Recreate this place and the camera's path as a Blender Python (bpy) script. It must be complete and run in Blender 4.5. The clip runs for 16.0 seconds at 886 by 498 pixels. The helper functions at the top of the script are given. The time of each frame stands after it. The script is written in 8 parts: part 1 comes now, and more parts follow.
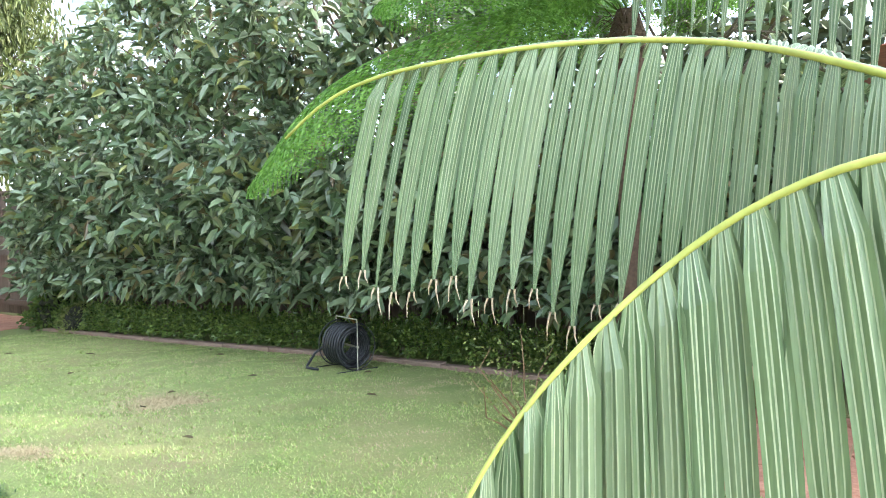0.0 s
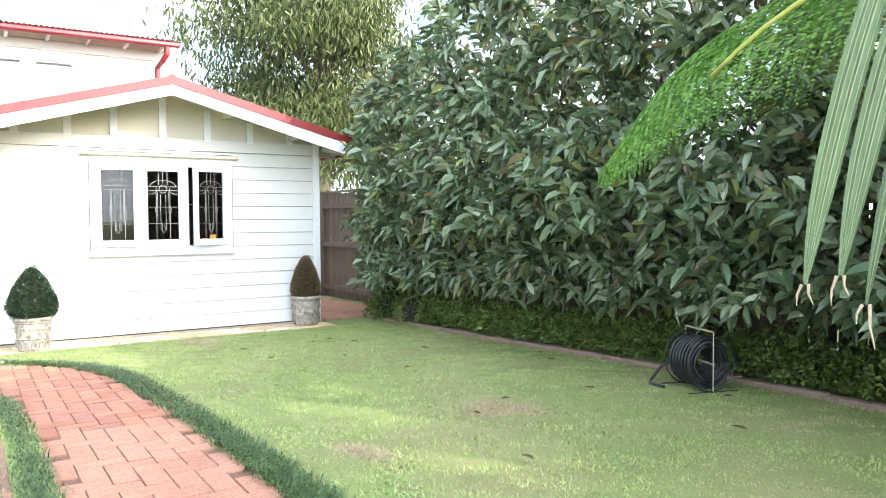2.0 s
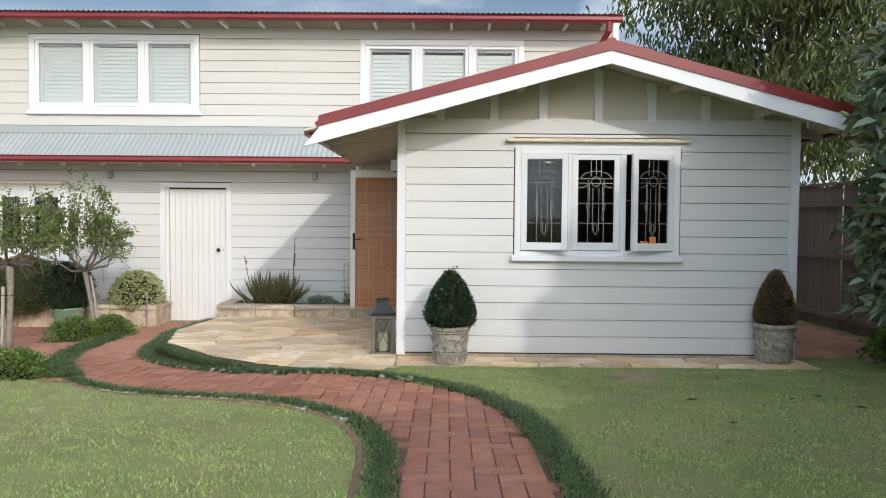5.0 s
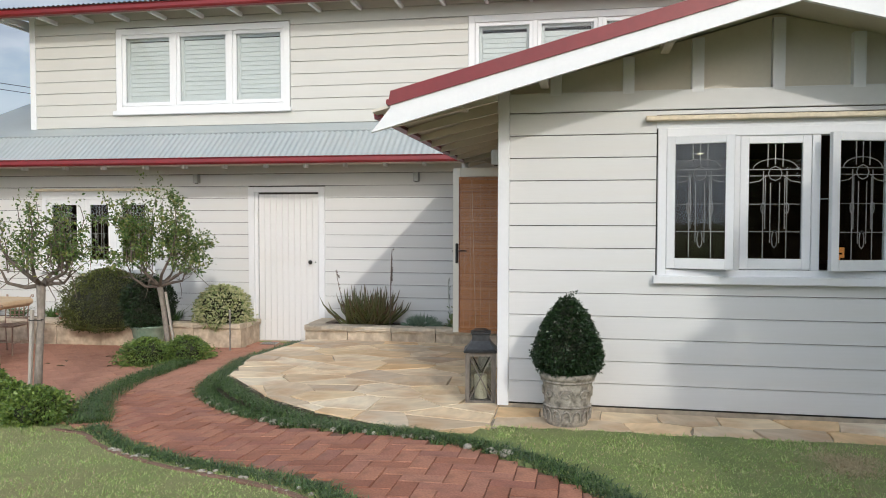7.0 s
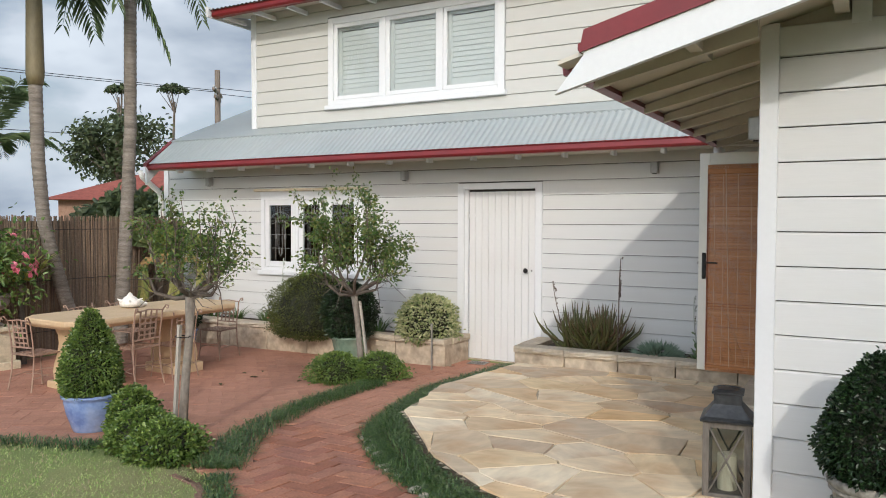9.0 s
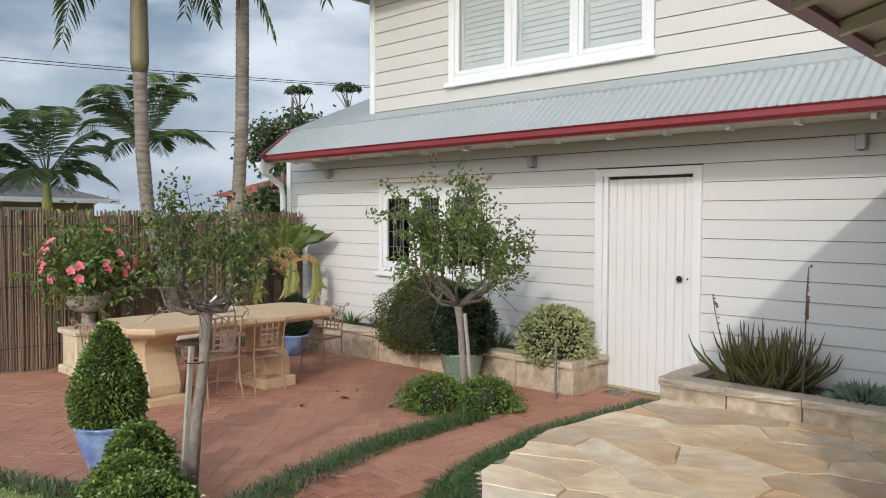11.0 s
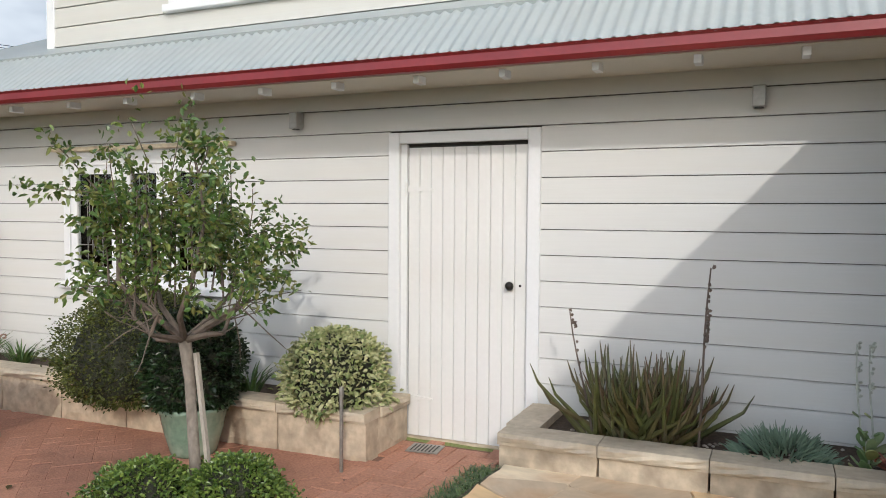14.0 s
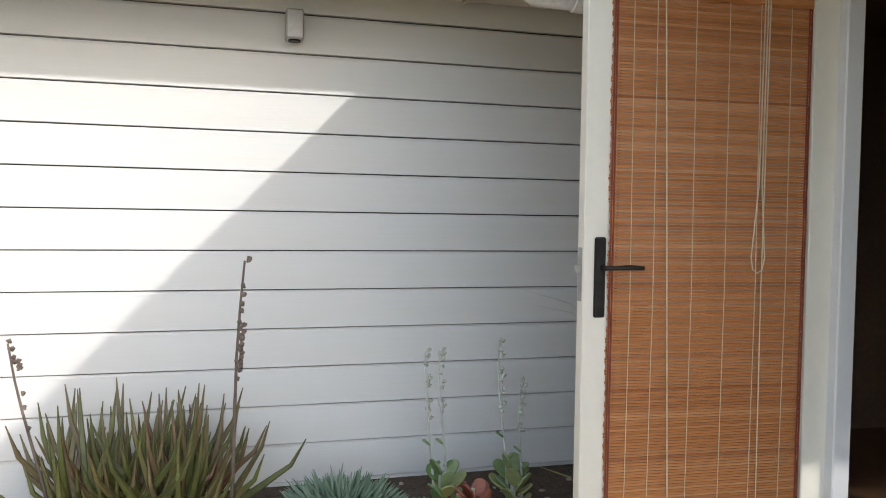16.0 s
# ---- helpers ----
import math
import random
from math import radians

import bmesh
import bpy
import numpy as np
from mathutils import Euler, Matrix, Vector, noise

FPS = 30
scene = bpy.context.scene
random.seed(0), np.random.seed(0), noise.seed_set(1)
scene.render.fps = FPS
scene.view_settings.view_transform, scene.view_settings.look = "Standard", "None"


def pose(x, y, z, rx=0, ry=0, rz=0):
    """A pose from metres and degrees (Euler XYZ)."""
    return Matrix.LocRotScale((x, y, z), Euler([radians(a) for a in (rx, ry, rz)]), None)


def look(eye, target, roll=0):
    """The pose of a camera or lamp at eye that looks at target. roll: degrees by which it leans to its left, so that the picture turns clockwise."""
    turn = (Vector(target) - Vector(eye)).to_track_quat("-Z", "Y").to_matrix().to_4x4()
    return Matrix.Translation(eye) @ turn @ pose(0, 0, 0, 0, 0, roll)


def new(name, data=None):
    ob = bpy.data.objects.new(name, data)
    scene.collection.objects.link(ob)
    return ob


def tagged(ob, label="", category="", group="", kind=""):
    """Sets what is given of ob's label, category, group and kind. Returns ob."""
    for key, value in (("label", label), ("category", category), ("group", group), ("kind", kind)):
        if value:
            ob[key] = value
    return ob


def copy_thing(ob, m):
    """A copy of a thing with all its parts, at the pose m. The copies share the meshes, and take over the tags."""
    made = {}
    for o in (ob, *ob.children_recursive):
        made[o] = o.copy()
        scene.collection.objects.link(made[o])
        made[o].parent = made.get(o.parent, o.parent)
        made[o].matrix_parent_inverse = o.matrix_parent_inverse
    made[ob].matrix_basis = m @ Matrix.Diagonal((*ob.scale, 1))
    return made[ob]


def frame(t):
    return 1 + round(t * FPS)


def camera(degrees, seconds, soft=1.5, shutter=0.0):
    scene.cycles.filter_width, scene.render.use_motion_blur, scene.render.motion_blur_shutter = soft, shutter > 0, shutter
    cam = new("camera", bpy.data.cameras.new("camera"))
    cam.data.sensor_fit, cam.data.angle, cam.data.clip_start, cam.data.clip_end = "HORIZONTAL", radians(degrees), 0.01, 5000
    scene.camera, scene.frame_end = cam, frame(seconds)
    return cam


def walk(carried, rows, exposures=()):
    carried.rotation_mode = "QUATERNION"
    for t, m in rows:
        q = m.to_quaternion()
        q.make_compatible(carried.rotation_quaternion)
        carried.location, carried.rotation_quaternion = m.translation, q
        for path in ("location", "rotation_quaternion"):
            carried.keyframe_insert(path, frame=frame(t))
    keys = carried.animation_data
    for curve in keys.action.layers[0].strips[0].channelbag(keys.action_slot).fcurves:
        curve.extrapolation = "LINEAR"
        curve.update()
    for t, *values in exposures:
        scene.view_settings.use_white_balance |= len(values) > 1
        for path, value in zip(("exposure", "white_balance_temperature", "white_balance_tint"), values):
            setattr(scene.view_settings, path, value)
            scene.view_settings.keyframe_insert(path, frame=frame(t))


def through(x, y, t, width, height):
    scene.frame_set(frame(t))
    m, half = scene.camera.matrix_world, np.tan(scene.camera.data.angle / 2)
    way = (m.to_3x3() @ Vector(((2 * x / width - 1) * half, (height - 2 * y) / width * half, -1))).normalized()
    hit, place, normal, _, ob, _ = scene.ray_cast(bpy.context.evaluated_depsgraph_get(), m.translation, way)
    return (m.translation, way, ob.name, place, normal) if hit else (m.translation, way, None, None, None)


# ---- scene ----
cam = camera(60.9, 16.0, soft=1.0)
PATH = [
    (0, (-0.147, 0.696, 1.675), (-1.277, 2.344, 1.584), -0.7),
    (0.5, (-0.215, 0.72, 1.666), (-1.374, 2.348, 1.574), -0.7),
    (0.7, (-0.26, 0.747, 1.663), (-1.47, 2.338, 1.588), 0.2),
    (1, (-0.341, 0.802, 1.65), (-1.667, 2.297, 1.565), -0.6),
    (1.5, (-0.513, 0.894, 1.642), (-2.069, 2.148, 1.561), -0.5),
    (2, (-0.775, 1.012, 1.628), (-2.469, 2.072, 1.546), -0.4),
    (2.5, (-1.034, 1.145, 1.623), (-2.833, 2.015, 1.545), -0.2),
    (3, (-1.311, 1.276, 1.612), (-3.193, 1.948, 1.537), -0.2),
    (3.5, (-1.575, 1.438, 1.62), (-3.524, 1.883, 1.546), -0.3),
    (4, (-1.887, 1.496, 1.569), (-3.876, 1.689, 1.502), -0.2),
    (4.2, (-2.064, 1.493, 1.59), (-4.059, 1.617, 1.515), 0.0),
    (6.3, (-3.834, 1.53, 1.652), (-5.827, 1.378, 1.578), 0.2),
    (6.5, (-4.039, 1.617, 1.649), (-6.027, 1.411, 1.572), 0.1),
    (7, (-4.511, 1.622, 1.649), (-6.477, 1.261, 1.578), 0.1),
    (7.5, (-4.956, 1.642, 1.673), (-6.878, 1.093, 1.6), 0.0),
    (8, (-5.359, 1.59, 1.666), (-7.224, 0.871, 1.595), 0.1),
    (8.5, (-5.777, 1.548, 1.677), (-7.583, 0.691, 1.603), 0.1),
    (9, (-6.203, 1.495, 1.67), (-7.939, 0.504, 1.597), 0.2),
    (9.5, (-6.615, 1.401, 1.651), (-8.29, 0.311, 1.575), 0.3),
    (10, (-7.033, 1.325, 1.631), (-8.64, 0.137, 1.558), 0.2),
    (10.2, (-7.198, 1.296, 1.639), (-8.768, 0.059, 1.564), 0.2),
    (12.3, (-8.68, 0.545, 1.665), (-10.07, -0.888, 1.573), 0.1),
    (12.5, (-8.804, 0.405, 1.648), (-10.215, -1.009, 1.552), 0.2),
    (13, (-9.053, 0.098, 1.609), (-10.587, -1.183, 1.522), 0.5),
    (13.5, (-9.291, -0.198, 1.586), (-10.984, -1.259, 1.503), 0.6),
    (14, (-9.587, -0.411, 1.566), (-11.414, -1.22, 1.475), 0.4),
    (14.4, (-9.854, -0.528, 1.505), (-11.772, -1.089, 1.419), 1.1),
    (14.5, (-9.927, -0.552, 1.498), (-11.864, -1.043, 1.42), 0.5),
    (15, (-10.267, -0.673, 1.479), (-12.262, -0.784, 1.4), 0.4),
    (15.5, (-10.649, -0.715, 1.468), (-12.639, -0.533, 1.394), 0.6),
    (16, (-11.014, -0.728, 1.457), (-12.945, -0.212, 1.375), 0.8),
]
walk(cam, [(t, look(eye, target, roll)) for t, eye, target, roll in PATH],
     exposures=[(0.0, 1.5), (1.0, 1.5), (1.6, 1.47), (2.4, 1.1), (3.0, 0.58), (3.5, 0.05), (4.2, -0.35), (6.5, -0.72), (12.0, -0.78), (14.2, -0.65), (15.0, -0.48), (16.0, -0.06)])

# ---- world and sun ----
SUN = Vector((1.0, 0.51, 0.53)).normalized()
world = bpy.data.worlds.new("sky")
scene.world = world
world.use_nodes = True
wn, wl = world.node_tree.nodes, world.node_tree.links
wn.clear()
w_out = wn.new("ShaderNodeOutputWorld")
w_bg = wn.new("ShaderNodeBackground")
w_sky = wn.new("ShaderNodeTexSky")
w_sky.sky_type, w_sky.sun_disc = "NISHITA", False
w_sky.sun_elevation, w_sky.sun_rotation = math.asin(SUN.z), math.atan2(SUN.x, SUN.y)
w_sky.air_density, w_sky.dust_density = 1.0, 1.5
w_tc = wn.new("ShaderNodeTexCoord")
w_map = wn.new("ShaderNodeMapping")
w_map.inputs["Scale"].default_value = (1.0, 1.0, 2.6)
w_noise = wn.new("ShaderNodeTexNoise")
w_noise.inputs["Scale"].default_value, w_noise.inputs["Detail"].default_value = 2.6, 8
w_noise.inputs["Roughness"].default_value = 0.55
w_ramp = wn.new("ShaderNodeValToRGB")
w_ramp.color_ramp.elements[0].position, w_ramp.color_ramp.elements[1].position = 0.42, 0.58
w_noise2 = wn.new("ShaderNodeTexNoise")
w_noise2.inputs["Scale"].default_value, w_noise2.inputs["Detail"].default_value = 4.0, 7
w_ramp2 = wn.new("ShaderNodeValToRGB")
w_ramp2.color_ramp.elements[0].position, w_ramp2.color_ramp.elements[1].position = 0.36, 0.66
w_ramp2.color_ramp.elements[0].color = (4.0, 4.9, 6.2, 1)
w_ramp2.color_ramp.elements[1].color = (9.2, 10.2, 11.4, 1)
w_mix = wn.new("ShaderNodeMix")
w_mix.data_type = "RGBA"
wl.new(w_tc.outputs["Generated"], w_map.inputs["Vector"])
wl.new(w_map.outputs["Vector"], w_noise.inputs["Vector"])
wl.new(w_map.outputs["Vector"], w_noise2.inputs["Vector"])
wl.new(w_noise.outputs["Fac"], w_ramp.inputs["Fac"])
wl.new(w_noise2.outputs["Fac"], w_ramp2.inputs["Fac"])
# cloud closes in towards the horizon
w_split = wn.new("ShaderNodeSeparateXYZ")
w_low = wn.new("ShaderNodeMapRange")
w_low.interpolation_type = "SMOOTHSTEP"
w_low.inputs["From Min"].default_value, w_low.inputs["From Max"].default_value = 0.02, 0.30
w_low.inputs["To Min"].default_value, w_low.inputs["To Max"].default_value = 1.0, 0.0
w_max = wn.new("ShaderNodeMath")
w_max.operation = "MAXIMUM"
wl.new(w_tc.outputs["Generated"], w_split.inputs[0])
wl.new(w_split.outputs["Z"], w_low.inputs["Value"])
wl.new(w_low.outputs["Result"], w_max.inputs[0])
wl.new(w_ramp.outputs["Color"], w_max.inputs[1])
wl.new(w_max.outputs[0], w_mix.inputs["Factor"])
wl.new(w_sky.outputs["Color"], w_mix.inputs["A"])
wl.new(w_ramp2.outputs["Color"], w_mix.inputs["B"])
w_dot = wn.new("ShaderNodeVectorMath")
w_dot.operation = "DOT_PRODUCT"
w_dot.inputs[1].default_value = SUN
w_near = wn.new("ShaderNodeMapRange")
w_near.interpolation_type = "SMOOTHSTEP"
w_near.inputs["From Min"].default_value, w_near.inputs["From Max"].default_value = 0.0, 1.0
w_near.inputs["To Min"].default_value, w_near.inputs["To Max"].default_value = 2.9, 10.5
w_scale = wn.new("ShaderNodeVectorMath")
w_scale.operation = "SCALE"
wl.new(w_tc.outputs["Generated"], w_dot.inputs[0])
wl.new(w_dot.outputs["Value"], w_near.inputs["Value"])
wl.new(w_near.outputs["Result"], w_scale.inputs["Scale"])
wl.new(w_mix.outputs["Result"], w_scale.inputs[0])
# thin cloud round the sun is warmer than the rest
w_warm = wn.new("ShaderNodeMix")
w_warm.data_type = "RGBA"
w_warm.inputs["A"].default_value, w_warm.inputs["B"].default_value = (1.0, 1.0, 1.0, 1), (1.04, 1.0, 0.95, 1)
w_part = wn.new("ShaderNodeMapRange")
w_part.interpolation_type = "SMOOTHSTEP"
w_part.inputs["From Min"].default_value, w_part.inputs["From Max"].default_value = -0.1, 0.8
w_tint = wn.new("ShaderNodeVectorMath")
w_tint.operation = "MULTIPLY"
wl.new(w_dot.outputs["Value"], w_part.inputs["Value"])
wl.new(w_part.outputs["Result"], w_warm.inputs["Factor"])
wl.new(w_scale.outputs["Vector"], w_tint.inputs[0])
wl.new(w_warm.outputs["Result"], w_tint.inputs[1])
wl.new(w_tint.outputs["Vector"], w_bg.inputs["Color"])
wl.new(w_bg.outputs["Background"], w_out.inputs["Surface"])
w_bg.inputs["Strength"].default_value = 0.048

sun_data = bpy.data.lights.new("sun", "SUN")
sun_data.energy, sun_data.angle, sun_data.color = 2.5, radians(0.8), (1.0, 0.965, 0.90)
sun = new("sun", sun_data)
sun.matrix_world = look(SUN * 30, (0, 0, 0))

# ---- materials ----


def material(name, colours, scale=6.0, rough=0.6, bump=0.0, bump_scale=40.0, metal=0.0, vary="", spread=0.25, stretch=(1, 1, 1), fine=0.12, stain=None, spec=0.5, through=0.0):
    """Principled material: colours mixed by two scales of noise, or by a random value per island or per object."""
    m = bpy.data.materials.new(name)
    m.use_nodes = True
    n, l = m.node_tree.nodes, m.node_tree.links
    b = n["Principled BSDF"]
    b.inputs["Roughness"].default_value, b.inputs["Metallic"].default_value = rough, metal
    b.inputs["Specular IOR Level"].default_value = spec
    tc = n.new("ShaderNodeTexCoord")
    mp = n.new("ShaderNodeMapping")
    mp.inputs["Scale"].default_value = stretch
    l.new(tc.outputs["Object"], mp.inputs["Vector"])
    big = n.new("ShaderNodeTexNoise")
    big.inputs["Scale"].default_value, big.inputs["Detail"].default_value = scale, 5
    l.new(mp.outputs["Vector"], big.inputs["Vector"])
    ramp = n.new("ShaderNodeValToRGB")
    e = ramp.color_ramp.elements
    while len(e) < len(colours):
        e.new(0.5)
    for i, c in enumerate(colours):
        e[i].position = (0.5 - spread + 2 * spread * i / max(1, len(colours) - 1)) if not vary else i / max(1, len(colours) - 1)
        e[i].color = (*c, 1)
    if vary:
        if vary == "island":
            r = n.new("ShaderNodeNewGeometry").outputs["Random Per Island"]
        else:
            r = n.new("ShaderNodeObjectInfo").outputs["Random"]
        l.new(r, ramp.inputs["Fac"])
    else:
        l.new(big.outputs["Fac"], ramp.inputs["Fac"])
    small = n.new("ShaderNodeTexNoise")
    small.inputs["Scale"].default_value, small.inputs["Detail"].default_value = bump_scale, 6
    l.new(mp.outputs["Vector"], small.inputs["Vector"])
    hsv = n.new("ShaderNodeHueSaturation")
    rng = n.new("ShaderNodeMapRange")
    rng.inputs["From Min"].default_value, rng.inputs["From Max"].default_value = 0.3, 0.7
    rng.inputs["To Min"].default_value, rng.inputs["To Max"].default_value = 1 - fine, 1 + fine
    l.new(small.outputs["Fac"], rng.inputs["Value"])
    l.new(rng.outputs["Result"], hsv.inputs["Value"])
    l.new(ramp.outputs["Color"], hsv.inputs["Color"])
    out = hsv.outputs["Color"]
    if stain:
        colour, amount, size = stain
        st = n.new("ShaderNodeTexNoise")
        st.inputs["Scale"].default_value, st.inputs["Detail"].default_value = size, 7
        l.new(tc.outputs["Object"], st.inputs["Vector"])
        sr = n.new("ShaderNodeMapRange")
        sr.inputs["From Min"].default_value, sr.inputs["From Max"].default_value = 0.48, 0.72
        sr.inputs["To Max"].default_value = amount
        l.new(st.outputs["Fac"], sr.inputs["Value"])
        mx = n.new("ShaderNodeMix")
        mx.data_type = "RGBA"
        l.new(sr.outputs["Result"], mx.inputs["Factor"])
        l.new(out, mx.inputs["A"])
        mx.inputs["B"].default_value = (*colour, 1)
        out = mx.outputs["Result"]
    l.new(out, b.inputs["Base Color"])
    if bump:
        bp = n.new("ShaderNodeBump")
        bp.inputs["Strength"].default_value, bp.inputs["Distance"].default_value = bump, 0.01
        l.new(small.outputs["Fac"], bp.inputs["Height"])
        l.new(bp.outputs["Normal"], b.inputs["Normal"])
    if through:
        tr = n.new("ShaderNodeBsdfTranslucent")
        l.new(out, tr.inputs["Color"])
        ms = n.new("ShaderNodeMixShader")
        ms.inputs["Fac"].default_value = through
        l.new(b.outputs["BSDF"], ms.inputs[1])
        l.new(tr.outputs["BSDF"], ms.inputs[2])
        l.new(ms.outputs["Shader"], n["Material Output"].inputs["Surface"])
    return m


M_BOARD = material("board_paint", [(0.585, 0.585, 0.575), (0.625, 0.625, 0.615)], 0.9, 0.55, 0.08, 30, stretch=(1, 0.4, 1), fine=0.015, stain=((0.58, 0.55, 0.48), 0.16, 1.7))
M_TRIM = material("trim_paint", [(0.67, 0.68, 0.69), (0.71, 0.72, 0.73)], 1.5, 0.4, 0.05, 40, fine=0.015)
M_CREAMWALL = material("cream_board_paint", [(0.50, 0.495, 0.465), (0.54, 0.535, 0.50)], 0.9, 0.55, 0.08, 30, stretch=(1, 0.4, 1), fine=0.015, stain=((0.50, 0.46, 0.38), 0.16, 1.7))
M_SOFFIT = material("soffit_paint", [(0.55, 0.51, 0.43), (0.61, 0.57, 0.49)], 1.5, 0.6, 0.05, 30, fine=0.02)
M_RED = material("red_roof_metal", [(0.16, 0.013, 0.017), (0.21, 0.020, 0.022)], 2.0, 0.38, 0.03, 30, fine=0.06, stain=((0.16, 0.03, 0.03), 0.4, 3.0))
M_ZINC = material("corrugated_metal", [(0.36, 0.40, 0.405), (0.42, 0.46, 0.465)], 0.8, 0.45, 0.03, 20, metal=0.25, fine=0.03, stain=((0.42, 0.42, 0.40), 0.25, 2.5))
# near-black that paints the shade into board joints and door gaps
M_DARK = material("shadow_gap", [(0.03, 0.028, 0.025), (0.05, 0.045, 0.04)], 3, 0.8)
M_BRICK = material("paving_brick", [(0.28, 0.11, 0.068), (0.38, 0.155, 0.092), (0.44, 0.20, 0.125), (0.32, 0.125, 0.085), (0.41, 0.19, 0.125), (0.30, 0.13, 0.095)], rough=0.8, bump=0.35, bump_scale=60, vary="object", fine=0.22, stain=((0.16, 0.075, 0.05), 0.5, 7.0))
M_BRICKS = material("paving_brick_joined", [(0.38, 0.18, 0.118), (0.42, 0.20, 0.132), (0.45, 0.22, 0.148), (0.40, 0.19, 0.125), (0.43, 0.215, 0.148)], rough=0.8, bump=0.35, bump_scale=60, vary="island", fine=0.22, stain=((0.22, 0.10, 0.065), 0.6, 1.4))
M_MORTAR = material("mortar_sand", [(0.27, 0.13, 0.085), (0.34, 0.17, 0.115)], 9, 0.95, 0.5, 70, fine=0.25)
M_FLAG = material("sandstone_flag", [(0.70, 0.53, 0.31), (0.78, 0.63, 0.44), (0.57, 0.44, 0.30), (0.74, 0.50, 0.26), (0.82, 0.70, 0.52), (0.50, 0.38, 0.27), (0.75, 0.61, 0.42)], rough=0.75, bump=0.25, bump_scale=7, vary="object", fine=0.14, stretch=(1.7, 0.6, 1), stain=((0.42, 0.21, 0.08), 0.6, 2.6))
M_GROUT = material("flag_mortar", [(0.22, 0.17, 0.12), (0.62, 0.54, 0.41)], 5, 0.9, 0.3, 50)
M_SAND = material("cut_sandstone", [(0.42, 0.34, 0.25), (0.54, 0.45, 0.34)], 3.0, 0.85, 1.0, 12, fine=0.2, stain=((0.24, 0.18, 0.13), 0.55, 5.0))
M_CAP = material("sandstone_cap", [(0.48, 0.40, 0.30), (0.58, 0.50, 0.39)], 3.0, 0.85, 0.35, 20, fine=0.12, stain=((0.28, 0.22, 0.16), 0.45, 4.0))
M_SOIL = material("soil", [(0.04, 0.026, 0.017), (0.085, 0.058, 0.04)], 20, 0.95, 0.8, 60, fine=0.3)
M_LAWN = material("lawn", [(0.15, 0.20, 0.058), (0.20, 0.245, 0.078), (0.27, 0.265, 0.115)], 1.1, 0.9, 0.9, 120, fine=0.35, stain=((0.26, 0.20, 0.11), 0.5, 1.25))
M_GLASS = material("window_glass", [(0.012, 0.012, 0.014), (0.016, 0.016, 0.018)], 1, 0.05, spec=0.6)
M_FENCE = material("paling_timber", [(0.10, 0.075, 0.055), (0.16, 0.12, 0.09), (0.13, 0.105, 0.085)], rough=0.85, bump=0.4, bump_scale=30, vary="object", stretch=(3, 3, 0.4), fine=0.25)
M_REED = material("brush_reed", [(0.13, 0.085, 0.055), (0.22, 0.15, 0.10), (0.17, 0.12, 0.09), (0.26, 0.19, 0.13)], rough=0.85, vary="island", bump=0.3, bump_scale=40, fine=0.2)
M_BARK = material("tree_bark", [(0.09, 0.07, 0.055), (0.17, 0.135, 0.11)], 7, 0.9, 0.6, 35, fine=0.2)

# ---- building helpers ----


def part(name, bm, mat, parent=None, label="", smooth=False):
    """Links a bmesh as one mesh object under a thing or a part."""
    me = bpy.data.meshes.new(name)
    bmesh.ops.recalc_face_normals(bm, faces=bm.faces)
    bm.to_mesh(me)
    bm.free()
    if smooth:
        me.polygons.foreach_set("use_smooth", [True] * len(me.polygons))
    me.materials.append(mat)
    ob = new(name, me)
    if parent:
        ob.parent = parent
    if label:
        ob["label"] = label
    return ob


def thing(name, at, label, category, group="", kind="", turn=0):
    ob = new(name)
    ob.matrix_basis = pose(*at, 0, 0, turn)
    ob.empty_display_size = 0.1
    return tagged(ob, label, category, group, kind)


def box(bm, x0, x1, y0, y1, z0, z1, bevel=0.0):
    vs = [bm.verts.new((x, y, z)) for x in (x0, x1) for y in (y0, y1) for z in (z0, z1)]
    fs = [bm.faces.new([vs[i] for i in f]) for f in ((0, 1, 3, 2), (4, 6, 7, 5), (0, 4, 5, 1), (2, 3, 7, 6), (0, 2, 6, 4), (1, 5, 7, 3))]
    if bevel:
        bmesh.ops.bevel(bm, geom=list({e for f in fs for e in f.edges}), offset=bevel, segments=1, affect="EDGES")
    return bm


def B(*a, **k):
    return box(bmesh.new(), *a, **k)


def prism(bm, poly, axis, a, b):
    """A polygon in the two other axes, drawn out along axis from a to b."""
    def at(p, v):
        return (v, *p) if axis == "x" else (p[0], v, p[1]) if axis == "y" else (*p, v)
    lo, hi = [bm.verts.new(at(p, a)) for p in poly], [bm.verts.new(at(p, b)) for p in poly]
    n = len(poly)
    bm.faces.new(lo), bm.faces.new(hi[::-1])
    for i in range(n):
        bm.faces.new((lo[i], lo[(i + 1) % n], hi[(i + 1) % n], hi[i]))
    return bm


